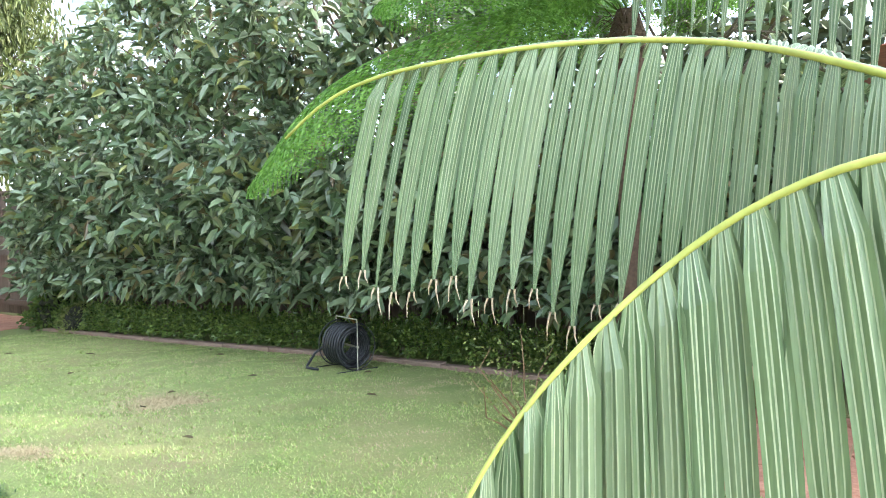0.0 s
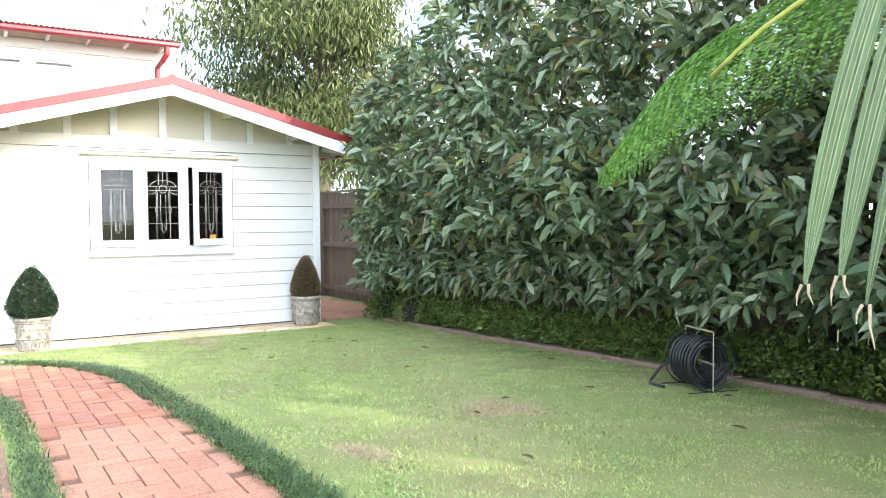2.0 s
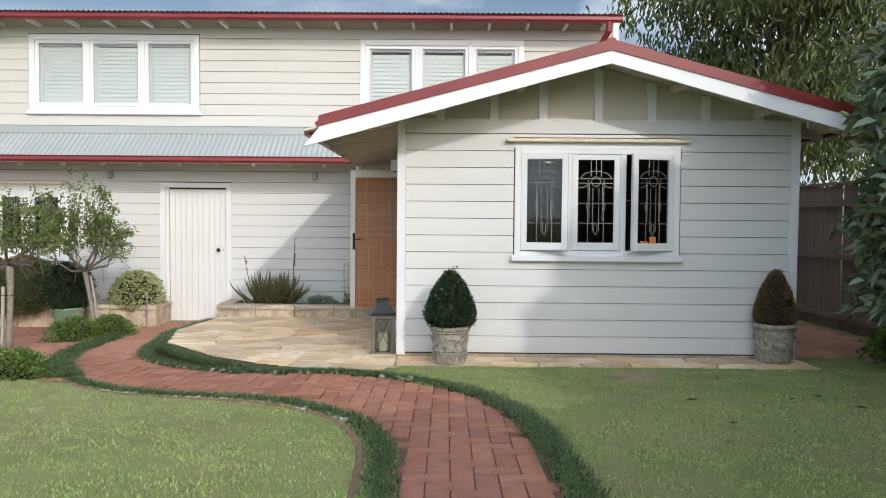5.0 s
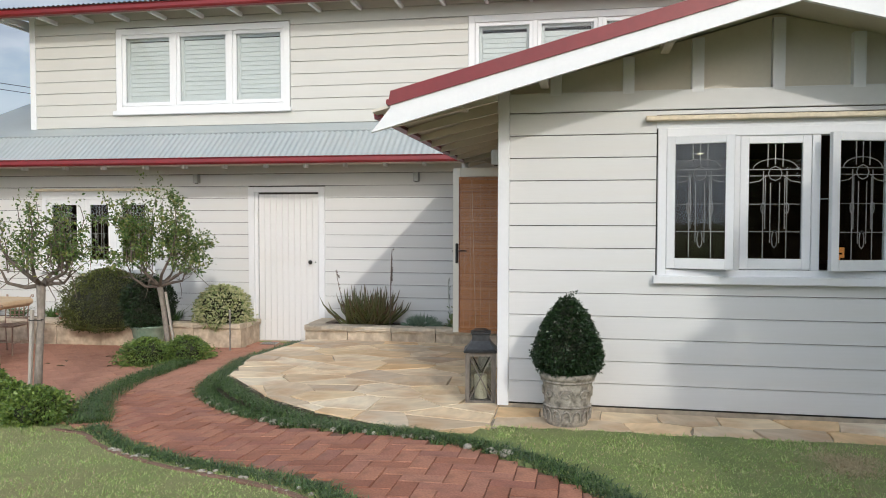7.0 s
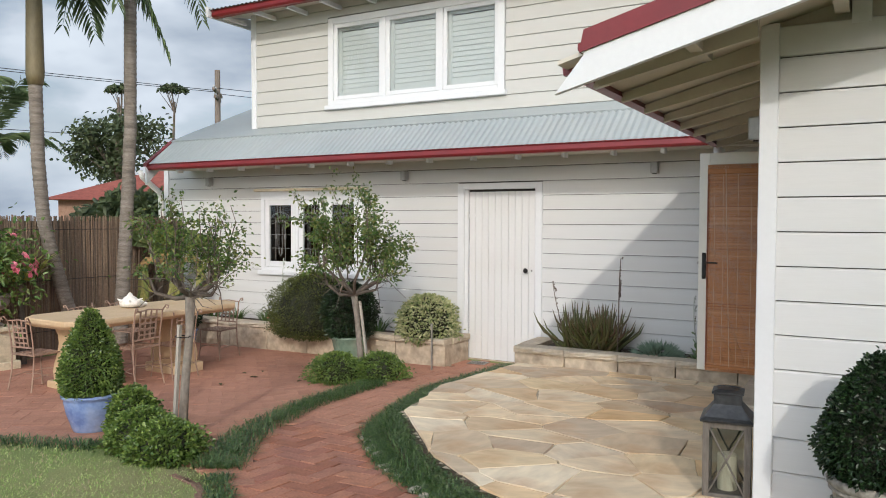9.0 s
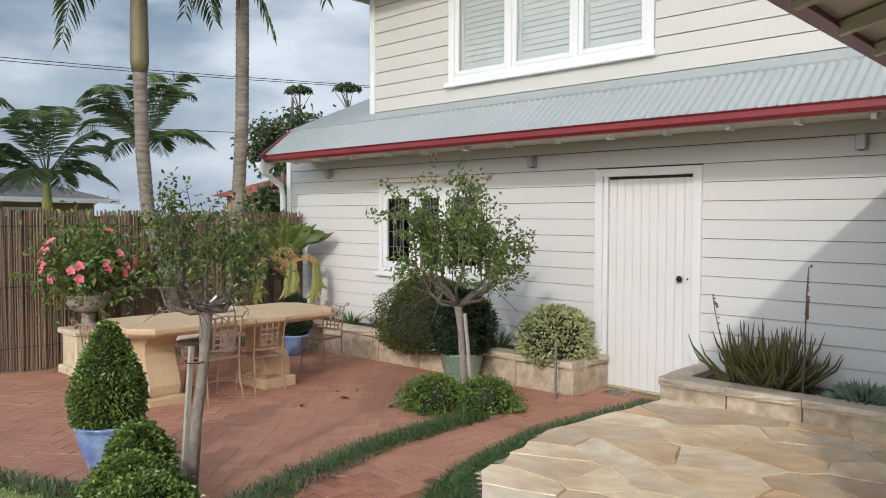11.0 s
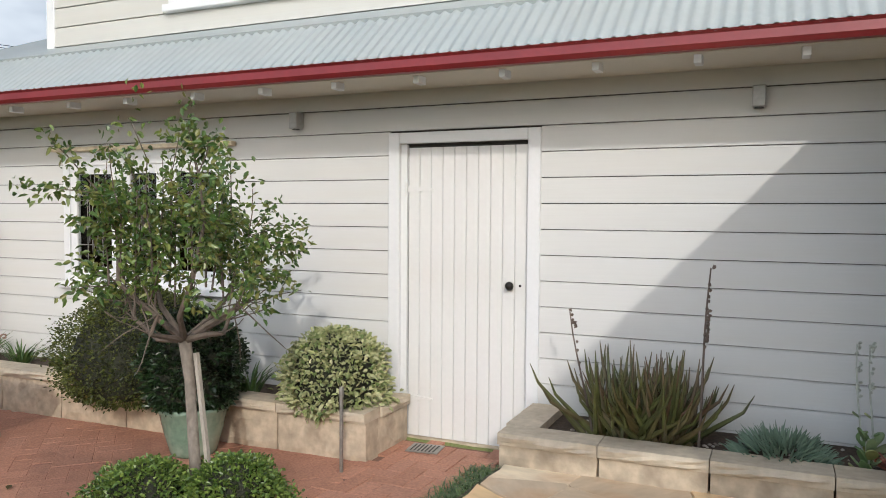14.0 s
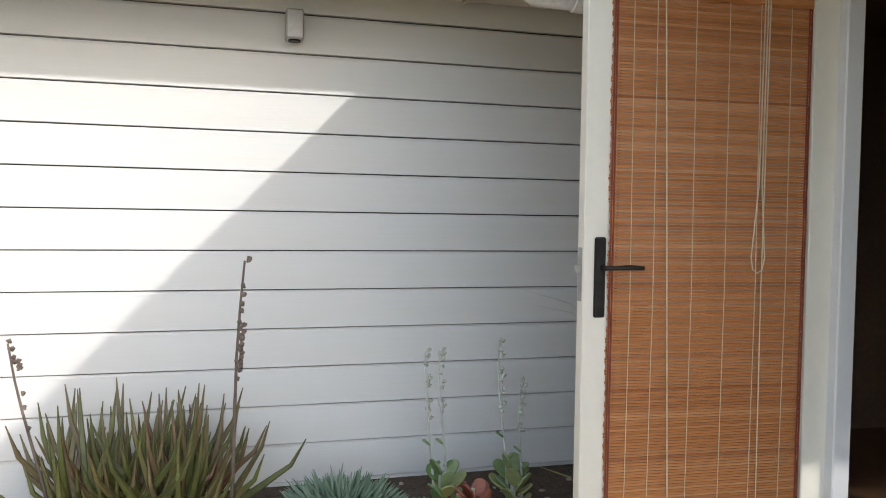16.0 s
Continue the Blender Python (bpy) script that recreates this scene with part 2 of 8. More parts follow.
def tube(bm, points, radii, n=8, cap=True):
    """A round tube along points, with one radius or one for each."""
    pts = [Vector(p) for p in points]
    if not hasattr(radii, "__len__"):
        radii = [radii] * len(pts)
    radii = [float(r) for r in radii]
    rings, side = [], None
    for i, p in enumerate(pts):
        d = (pts[min(i + 1, len(pts) - 1)] - pts[max(i - 1, 0)]).normalized()
        if side is None:
            side = d.orthogonal().normalized()
        side = (side - d * side.dot(d)).normalized()
        up = d.cross(side)
        rings.append([bm.verts.new(p + radii[i] * (math.cos(a) * side + math.sin(a) * up)) for a in (2 * math.pi * k / n for k in range(n))])
    for r, s in zip(rings, rings[1:]):
        for k in range(n):
            bm.faces.new((r[k], r[(k + 1) % n], s[(k + 1) % n], s[k]))
    if cap:
        bm.faces.new(rings[0][::-1]), bm.faces.new(rings[-1])
    return bm


def lathe(bm, profile, n=24, at=(0, 0, 0)):
    """A profile of (radius, height) turned about the upright axis."""
    rings = [[bm.verts.new((at[0] + r * math.cos(2 * math.pi * k / n), at[1] + r * math.sin(2 * math.pi * k / n), at[2] + z)) for k in range(n)] for r, z in profile]
    for r, s in zip(rings, rings[1:]):
        for k in range(n):
            bm.faces.new((r[k], r[(k + 1) % n], s[(k + 1) % n], s[k]))
    bm.faces.new(rings[0][::-1]), bm.faces.new(rings[-1])
    return bm


def raw(name, verts, faces, mat, parent=None, label="", smooth=False):
    me = bpy.data.meshes.new(name)
    me.from_pydata(verts, [], faces)
    me.materials.append(mat)
    if smooth:
        me.polygons.foreach_set("use_smooth", [True] * len(me.polygons))
    ob = new(name, me)
    if parent:
        ob.parent = parent
    if label:
        ob["label"] = label
    return ob


def unit(a):
    return a / np.maximum(np.linalg.norm(a, axis=1, keepdims=True), 1e-9)


def leaves(name, base, way, length, width, mat, rng, parent=None, label="", fold=0.25, droop=0.15, face=None):
    """Many leaves in one mesh: each a folded blade from base along way, broadest near the middle."""
    n = len(base)
    way = unit(way)
    length = np.broadcast_to(np.asarray(length, float), (n,))[:, None]
    width = np.broadcast_to(np.asarray(width, float), (n,))[:, None]
    ref = unit(rng.normal(size=(n, 3)) + np.array((0, 0, 0.9)) if face is None else face)
    side = unit(np.cross(way, ref))
    up = np.cross(side, way)
    drop = np.array((0, 0, -1.0)) * droop * length
    mid1, mid2 = base + way * length * 0.35, base + way * length * 0.72 + drop * 0.4
    lift = up * width * fold
    tip = base + way * length + drop
    v = np.stack([base, mid1 + side * width * 0.5 + lift, mid2 + side * width * 0.42 + lift, tip, mid2 - side * width * 0.42 + lift, mid1 - side * width * 0.5 + lift], 1).reshape(-1, 3)
    f = (np.arange(n)[:, None, None] * 6 + np.array(((0, 1, 2, 3), (0, 3, 4, 5)))).reshape(-1, 4)
    me = bpy.data.meshes.new(name)
    me.from_pydata(v.tolist(), [], f.tolist())
    me.materials.append(mat)
    ob = new(name, me)
    if parent:
        ob.parent = parent
    if label:
        ob["label"] = label
    return ob


def blades(name, base, way, length, width, mat, parent=None, label="", bend=0.5):
    """Many narrow grass-like blades, each of two joints, bending outward and down."""
    n = len(base)
    way = unit(way)
    length = np.broadcast_to(np.asarray(length, float), (n,))[:, None]
    width = np.broadcast_to(np.asarray(width, float), (n,))[:, None]
    flat = way * np.array((1, 1, 0)) + 1e-6
    side = unit(np.stack([-flat[:, 1], flat[:, 0], np.zeros(n)], 1))
    mid = base + way * length * 0.55
    tip = base + way * length * 0.95 + unit(flat) * length * bend * 0.35 - np.array((0, 0, 1)) * length * bend * 0.35
    v = np.stack([base - side * width / 2, base + side * width / 2, mid + side * width * 0.4, mid - side * width * 0.4, tip], 1).reshape(-1, 3)
    me = bpy.data.meshes.new(name)
    i = np.arange(n)[:, None] * 5
    f = (i + np.array((0, 1, 2, 3))).tolist() + (i + np.array((3, 2, 4))).tolist()
    me.from_pydata(v.tolist(), [], f)
    me.materials.append(mat)
    ob = new(name, me)
    if parent:
        ob.parent = parent
    if label:
        ob["label"] = label
    return ob


# ---- the lie of the land ----


def ease(a, b, v):
    u = np.clip((v - a) / (b - a), 0, 1)
    return u * u * (3 - 2 * u)


def ground_z(x, y):
    """Height of lawn and brick: it falls gently towards the back door and the terrace."""
    path = np.interp(x, (-14.3, -13.6, -10.5, -8, -4.2, 0), (0, 0, 0.11, 0.24, 0.44, 0.48))
    lawn = np.interp(x, (-14, -10.17, -7, -4.2, 0), (0.22, 0.27, 0.36, 0.455, 0.5))
    terrace = np.interp(x, (-14, -11.5, -10, -9, -8, -4, 0), (0.0, 0.0, 0.08, 0.17, 0.24, 0.4, 0.45)) - 0.012 * np.clip(-2.7 - y, 0, 5)
    z = path + (lawn - path) * ease(-1.5, 1.0, y)
    return terrace + (z - terrace) * ease(-4.0, -2.2, y)


def flag_z(x):
    return np.interp(x, (-13.6, -10.2, -9.3), (0.16, 0.25, 0.265))


PATH_R = ((2.5, 2.15), (-3.5, 2.12), (-5.56, 2.07), (-7.0, 2.0), (-7.6, 1.93), (-8.2, 1.72), (-8.75, 1.25), (-9.1, 0.6), (-9.3, 0.0), (-9.5, -0.45), (-10.0, -1.12), (-10.66, -1.75), (-11.4, -2.05), (-12.2, -2.15), (-13.55, -1.98))
PATH_L = ((2.5, 1.28), (-3.5, 1.31), (-5.5, 1.31), (-6.84, 1.24), (-7.5, 1.02), (-7.95, 0.6), (-8.25, 0.2), (-8.6, -0.62), (-9.0, -1.3), (-9.46, -1.8), (-10.26, -2.32), (-11.35, -2.66), (-12.5, -2.74), (-13.5, -2.76))


def along(line, step):
    """Points every step metres along a polyline, eased by a small running mean, with their directions."""
    p = np.array(line, float)
    d = np.concatenate([[0], np.cumsum(np.linalg.norm(np.diff(p, axis=0), axis=1))])
    s = np.arange(0, d[-1], step)
    q = np.stack([np.interp(s, d, p[:, 0]), np.interp(s, d, p[:, 1])], 1)
    k = max(1, int(0.25 / step))
    pad = np.concatenate([np.repeat(q[:1], k, 0), q, np.repeat(q[-1:], k, 0)])
    q = np.stack([np.convolve(pad[:, i], np.ones(2 * k + 1) / (2 * k + 1), "valid") for i in (0, 1)], 1)
    return q, unit(np.gradient(q, axis=0))


def inside(poly, x, y):
    p = np.array(poly, float)
    hit = np.zeros(np.shape(x), bool)
    for (x0, y0), (x1, y1) in zip(p, np.roll(p, -1, 0)):
        hit ^= ((y0 > y) != (y1 > y)) & (x < (x1 - x0) * (y - y0) / (y1 - y0 + 1e-12) + x0)
    return hit


PATH_AREA = [*map(tuple, along(PATH_R, 0.1)[0]), (-14.25, -1.95), (-14.25, -2.76), *map(tuple, along(PATH_L, 0.1)[0][::-1])]
TERRACE = [*[p for p in map(tuple, along(PATH_L, 0.1)[0]) if p[0] < -9.2], (-13.7, -2.76), (-13.7, -7.6), (-6.5, -7.6), (-8.7, -5.0), (-9.2, -3.5), (-9.42, -2.9), (-9.45, -2.3)]
PAVED_CORNER = [(-1.15, 4.0), (2.5, 3.6), (2.5, 5.5), (-1.9, 5.5), (-1.4, 4.8)]
FLAG_EDGE = ((-13.6, -1.78), (-12.0, -1.84), (-11.0, -1.58), (-10.1, -0.80), (-9.68, -0.20), (-9.42, 0.42), (-9.32, 0.9), (-9.5, 1.02))

# ---- ground ----


def spread_axis(lo, hi, step):
    near = np.arange(lo, hi + 1e-6, step)
    far = np.array((2, 6, 14, 30, 70, 160, 400, 900.0))
    return np.concatenate([lo - far[::-1], near, hi + far])


def ground_sheet():
    xs, ys = spread_axis(-15, 3, 0.12), spread_axis(-8.5, 7, 0.12)
    X, Y = np.meshgrid(xs, ys, indexing="ij")
    low = inside(PATH_AREA, X, Y) | inside(TERRACE, X, Y) | inside(PAVED_CORNER, X, Y) | ((X < np.where(Y > 4.95, -10.3, -9.5)) & (X > -14.4) & (Y > 0.9) & (Y < 6.3)) | inside([*FLAG_EDGE, (-14.3, 1.1), (-14.3, -1.7)], X, Y)
    rng = np.random.default_rng(3)
    Z = ground_z(X, Y) - 0.08 * low + rng.normal(0, 0.004, X.shape) * (np.abs(X) < 20)
    nx, ny = X.shape
    idx = np.arange(nx * ny).reshape(nx, ny)
    f = np.stack([idx[:-1, :-1], idx[1:, :-1], idx[1:, 1:], idx[:-1, 1:]], -1).reshape(-1, 4)
    ob = raw("ground", np.stack([X, Y, Z], -1).reshape(-1, 3).tolist(), f.tolist(), M_LAWN, smooth=True)
    return tagged(ob, "green lawn with dry straw-coloured patches", "lawn", kind="structure")


ground_sheet()


def bed(name, poly, drop, mat, label, level=ground_z, step=0.1):
    """A mortar bed under paving: a grid of small squares inside a polygon."""
    p = np.array(poly)
    xs, ys = np.arange(p[:, 0].min(), p[:, 0].max(), step), np.arange(p[:, 1].min(), p[:, 1].max(), step)
    verts, faces, seen = [], [], {}
    def corner(i, j):
        if (i, j) not in seen:
            seen[i, j] = len(verts)
            x, y = xs[0] + i * step, ys[0] + j * step
            verts.append((x, y, float(level(x, y)) - drop))
        return seen[i, j]
    ok = inside(poly, xs[:, None] + step / 2 + 0 * ys, ys + step / 2 + 0 * xs[:, None])
    for i in range(len(xs)):
        for j in range(len(ys)):
            if ok[i, j]:
                faces.append([corner(i, j), corner(i + 1, j), corner(i + 1, j + 1), corner(i, j + 1)])
    return tagged(raw(name, verts, faces, mat), label, "paving", kind="structure")


M_JOINT = material("dark_joint_sand", [(0.14, 0.072, 0.05), (0.21, 0.11, 0.076)], 9, 0.95, 0.5, 70, fine=0.25)
brick_path = bed("brick_path", PATH_AREA, 0.012, M_JOINT, "winding red brick garden path in herringbone")
M_SWEPT = material("swept_brick_sand", [(0.36, 0.17, 0.112), (0.42, 0.20, 0.135)], 7, 0.95, 0.4, 60, fine=0.2)
terrace = bed("terrace", TERRACE, 0.002, M_SWEPT, "red brick terrace beside the white house")
paved_corner = bed("paved_corner", PAVED_CORNER, 0.012, M_MORTAR, "red brick paving in the planted corner")
side_path = bed("side_path", [(-15.5, 4.95), (-10.2, 4.95), (-10.2, 6.3), (-15.5, 6.3)], 0.012, M_MORTAR, "red brick side passage to the gate")

# ---- house: walls ----
WALL, UP, GAB = -14.30, -14.27, -10.17      # faces of the long wall, the upper wall and the gable wall
board_mesh = bpy.data.meshes.new("weatherboard")
_b = bmesh.new()
prism(_b, [(-0.004, 0.0), (0.017, 0.0), (0.021, 0.004), (0.015, 0.93), (0.009, 1.0), (-0.004, 1.0)], "y", 0, 1)
_b.to_mesh(board_mesh), _b.free()
board_mesh.materials.append(M_BOARD)
cream_board_mesh = board_mesh.copy()
cream_board_mesh.materials.clear()
cream_board_mesh.materials.append(M_CREAMWALL)


def boards(wall, x, y0, y1, lines, holes, mesh=board_mesh):
    """Weatherboards between joint heights, cut round holes (y0, y1, z0, z1)."""
    for z0, z1 in zip(lines, lines[1:]):
        cuts, a = sorted(h[:2] for h in holes if h[2] < z1 - 0.01 and h[3] > z0 + 0.01), y0
        spans = []
        for c0, c1 in cuts:
            spans.append((a, c0))
            a = c1
        spans.append((a, y1))
        # slips above and below an opening
        for h0, h1, k0, k1 in holes:
            for lo, hi in ((z0, min(z1, k0)), (max(z0, k1), z1)):
                if k0 < z1 - 0.01 and k1 > z0 + 0.01 and hi - lo > 0.015:
                    ob = new("weatherboard", mesh)
                    ob.parent = wall
                    ob.location, ob.scale = (x, h0, lo + 0.004), (1, h1 - h0, hi - lo - 0.006)
        for s0, s1 in spans:
            if s1 - s0 > 0.03:
                ob = new("weatherboard", mesh)
                ob.parent = wall
                ob.location, ob.scale = (x, s0, z0 + 0.004), (1, s1 - s0, z1 - z0 - 0.005)


def core(name, x0, x1, y0, y1, z0, z1, holes, label):
    """A wall with openings cut through it, along y."""
    bm, a = bmesh.new(), y0
    for h0, h1, k0, k1 in sorted(holes):
        box(bm, x0, x1, a, h0, z0, z1)
        if k0 > z0:
            box(bm, x0, x1, h0, h1, z0, k0)
        box(bm, x0, x1, h0, h1, k1, z1)
        a = h1
    box(bm, x0, x1, a, y1, z0, z1)
    # the core is near-black, so board joints take their shade from its colour
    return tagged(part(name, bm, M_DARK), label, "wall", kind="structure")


LOW_WIN, BACK_DOOR = (-6.0, -4.43, 1.0, 2.0), (-2.82, -1.89, -0.05, 2.05)
wall_long = core("wall_long", WALL - 0.14, WALL - 0.004, -8.1, 4.9, -0.15, 2.6, [LOW_WIN, BACK_DOOR], "white painted weatherboard wall of the house")
LOW_LINES = [2.308 - 0.1667 * k for k in range(14, -1, -1)]
boards(wall_long, WALL, -8.02, 1.0, LOW_LINES, [(-6.11, -4.32, 0.93, 2.1), (-2.905, -1.805, -1, 2.15)])
part("frieze_board", B(WALL - 0.003, WALL + 0.018, -8.02, 1.0, 2.314, 2.6), M_BOARD, wall_long)
part("corner_board", B(WALL - 0.06, WALL + 0.035, -8.12, -8.02, -0.1, 2.5, bevel=0.004), M_TRIM, wall_long)

UW1, UW2 = (-4.80, -2.35, 3.27, 4.28), (0.24, 2.56, 3.25, 4.24)
wall_upper = core("wall_upper", UP - 0.14, UP - 0.004, -6.2, 4.02, 2.8, 4.7, [UW1, UW2], "cream weatherboard wall of the upper storey")
UP_LINES = [2.985 + 0.166 * k for k in range(10)]
boards(wall_upper, UP, -6.16, 3.98, UP_LINES, [(-4.88, -2.27, 3.19, 4.37), (0.16, 2.64, 3.17, 4.32)], cream_board_mesh)
part("frieze_board", B(UP - 0.003, UP + 0.018, -6.16, 3.98, 4.482, 4.7), M_CREAMWALL, wall_upper)
part("corner_board", B(UP - 0.06, UP + 0.03, -6.25, -6.16, 2.97, 4.6, bevel=0.004), M_TRIM, wall_upper)
part("corner_board", B(UP - 0.06, UP + 0.03, 3.98, 4.07, 2.97, 4.6, bevel=0.004), M_TRIM, wall_upper)
for y in (-6.15, 3.85):
    tagged(part("wall_upper_end", B(-18.5, UP - 0.145, y - 0.05, y + 0.1, 2.6, 4.7), M_BOARD), "cream end wall of the upper storey", "wall", kind="structure")
tagged(part("wall_back", B(-18.6, -18.5, -8.1, 5.0, -0.1, 4.7), M_BOARD), "plain back wall of the house", "wall", kind="structure")
tagged(part("wall_end", B(-18.5, WALL - 0.145, -8.1, -8.0, -0.1, 2.7), M_BOARD), "plain end wall of the house", "wall", kind="structure")

GW = (2.22, 3.72, 1.29, 2.30)
wall_gable = core("wall_gable", GAB - 0.14, GAB - 0.004, 1.02, 4.92, 0.1, 2.6, [GW], "white weatherboard gable wall with dappled shade")
GAB_LINES = [0.295 + 0.1662 * k for k in range(14)]
boards(wall_gable, GAB, 1.09, 4.86, GAB_LINES, [(2.15, 3.79, 1.22, 2.42)])
part("frieze_board", B(GAB - 0.002, GAB + 0.028, 1.0, 4.92, 2.46, 2.60, bevel=0.003), M_BOARD, wall_gable)
part("gable_panel", prism(bmesh.new(), [(0.95, 2.6), (4.98, 2.6), (2.97, 3.12)], "x", GAB - 0.1, GAB - 0.03), M_SOFFIT, wall_gable)
for y, top in ((1.43, 2.68), (1.95, 2.78), (2.43, 2.90), (2.97, 3.02), (3.49, 2.90), (4.02, 2.78), (4.54, 2.66)):
    part("gable_batten", B(GAB - 0.03, GAB + 0.03, y - 0.04, y + 0.04, 2.58, top + 0.06), M_TRIM, wall_gable)
for y in (1.005, 4.86):
    part("corner_board", B(GAB - 0.08, GAB + 0.035, y, y + 0.085, 0.27, 2.62, bevel=0.004), M_TRIM, wall_gable)

part("plinth_board", B(GAB - 0.002, GAB + 0.008, 1.02, 4.9, 0.15, 0.283), M_SAND, wall_gable)
OPEN = (-12.86, -12.02)        # side doorway of the wing
bm = bmesh.new()
box(bm, -14.3, OPEN[0] - 0.20, 1.05, 1.14, 0.1, 2.5)
box(bm, OPEN[1] + 0.07, GAB - 0.145, 1.02, 1.14, 0.1, 2.5)
box(bm, OPEN[0] - 0.20, OPEN[1] + 0.07, 1.05, 1.14, 2.42, 2.5)
box(bm, OPEN[0] - 0.20, OPEN[1] + 0.07, 1.05, 1.14, 0.1, 0.38)
box(bm, -14.3, OPEN[0] - 0.07, 1.02, 1.049, 0.1, 2.5)
wall_wing = tagged(part("wall_wing_side", bm, M_BOARD), "white side wall of the wing with a doorway", "wall", kind="structure")
part("door_jamb", B(OPEN[0] - 0.075, OPEN[0] - 0.005, 0.985, 1.048, 0.38, 2.42, bevel=0.004), M_TRIM, wall_wing)
part("door_jamb", B(OPEN[1], OPEN[1] + 0.07, 0.99, 1.16, 0.38, 2.42, bevel=0.004), M_TRIM, wall_wing)
tagged(part("wall_wing_far", B(-14.3, GAB - 0.145, 4.78, 4.9, 0.1, 2.5), M_BOARD), "white far side wall of the wing", "wall", kind="structure")

# ---- house: roofs ----


def corrugated(name, x0, z0, x1, z1, y0, y1, mat, label, pitch=0.076, amp=0.009):
    ys = np.arange(y0, y1, pitch / 6)
    h = amp * np.sin(2 * math.pi * ys / pitch)
    d = Vector((x1 - x0, 0, z1 - z0)).normalized()
    nx, nz = -d.z, d.x
    if nz < 0:
        nx, nz = -nx, -nz
    v = []
    for x, z in ((x0, z0), (x1, z1)):
        v += [(x + nx * a, y, z + nz * a) for y, a in zip(ys, h)]
    n = len(ys)
    return tagged(raw(name, v, [(i, i + 1, n + i + 1, n + i) for i in range(n - 1)], mat, smooth=True), label, "roof", kind="structure")


corrugated("roof_skirt", -13.50, 2.475, -13.97, 2.85, -7.56, 1.2, M_ZINC, "pale grey corrugated metal skirt roof")
rb = bmesh.new()
prism(rb, [(-13.95, 2.80), (-13.93, 2.842), (-14.26, 2.985), (-14.26, 2.94)], "y", -7.56, 3.9)
tagged(part("roof_flashing", rb, M_ZINC), "pale grey metal flashing at the foot of the upper wall", "roof", kind="structure")
rb = bmesh.new()
prism(rb, [(-14.262, 2.985), (-14.262, 2.93), (-18.0, 4.46), (-18.0, 4.52)], "y", -7.56, -6.26)
tagged(part("roof_end", rb, M_ZINC), "pale grey metal roof at the end of the house", "roof", kind="structure")
rb = bmesh.new()
prism(rb, [(-13.5, 2.42), (-13.97, 2.80), (-18.0, 4.43), (-18.0, 4.30), (-14.0, 2.66), (-13.62, 2.30), (-13.5, 2.18)], "y", -7.60, -7.565)
barge_end = tagged(part("barge_board", rb, M_TRIM), "white barge board on the roof end", "trim", kind="structure")
part("red_cap", prism(bmesh.new(), [(-13.49, 2.44), (-13.97, 2.82), (-13.99, 2.87), (-13.49, 2.49)], "y", -7.62, -7.54), M_RED, barge_end)
soffit = tagged(part("soffit", prism(bmesh.new(), [(-13.56, 2.44), (-13.97, 2.78), (-14.27, 2.90), (-14.27, 2.42), (-13.58, 2.385)], "y", -7.54, 1.0), M_SOFFIT), "cream boarded underside of the eave", "soffit", kind="structure")


def gutter(name, x, y0, y1, z, label):
    g = tagged(part(name, prism(bmesh.new(), [(x - 0.06, z - 0.085), (x + 0.02, z - 0.085), (x + 0.04, z - 0.06), (x + 0.035, z - 0.015), (x + 0.05, z), (x + 0.035, z + 0.006), (x + 0.02, z - 0.02), (x + 0.01, z - 0.065), (x - 0.06, z - 0.07)], "y", y0, y1), M_RED), label, "gutter", kind="structure")
    return g


gutter("gutter", -13.55, -7.60, 0.30, 2.475, "dark red metal gutter along the skirt roof")
for y in (0.20, -0.30, -0.80, -1.32, -1.85, -2.39, -2.96, -3.52, -4.09, -4.71, -5.28, -5.91, -6.50, -7.10):
    tagged(part("rafter_end", B(-13.74, -13.64, y - 0.02, y + 0.02, 2.345, 2.41, bevel=0.003), M_TRIM), "white painted rafter tail under the eave", "rafter", "rafters of the skirt roof", "structure")

gutter("gutter_upper", -13.78, -6.5, 4.02, 4.56, "dark red metal gutter along the upper roof")
corrugated("roof_upper", -13.72, 4.575, -18.7, 5.3, -6.55, 4.05, M_ZINC, "grey corrugated metal upper roof")
tagged(part("soffit_upper", prism(bmesh.new(), [(-13.78, 4.54), (-14.4, 4.66), (-18.6, 5.26), (-18.6, 5.2), (-14.4, 4.61), (-13.78, 4.50)], "y", -6.5, 4.0), M_SOFFIT), "cream boarded underside of the upper eave", "soffit", kind="structure")
for i in range(19):
    y = 3.8 - 0.565 * i
    tagged(part("rafter_end", B(-14.26, -13.84, y - 0.022, y + 0.022, 4.455, 4.51, bevel=0.003), M_TRIM), "white painted rafter tail under the upper eave", "rafter", "rafters of the upper roof", "structure")
tagged(part("barge_upper", B(-18.6, -13.70, -6.57, -6.53, 4.48, 4.62), M_TRIM), "white barge board of the upper roof", "trim", kind="structure")
dp = thing("downpipe", (-13.85, 3.80, 4.45), "red downpipe bent under the upper gutter", "downpipe", kind="structure")
part("pipe", tube(bmesh.new(), [(0.08, 0.02, 0.02), (0.08, 0.02, -0.10), (0.0, -0.03, -0.20), (-0.28, -0.06, -0.27), (-0.30, -0.06, -1.2)], 0.045, 10), M_RED, dp)

# wing roof: ridge along x
RY, RZ, EL, ER = 2.95, 3.135, 0.185, 5.36
SL = 0.265


def roof_z(y):
    return RZ - SL * abs(y - RY)


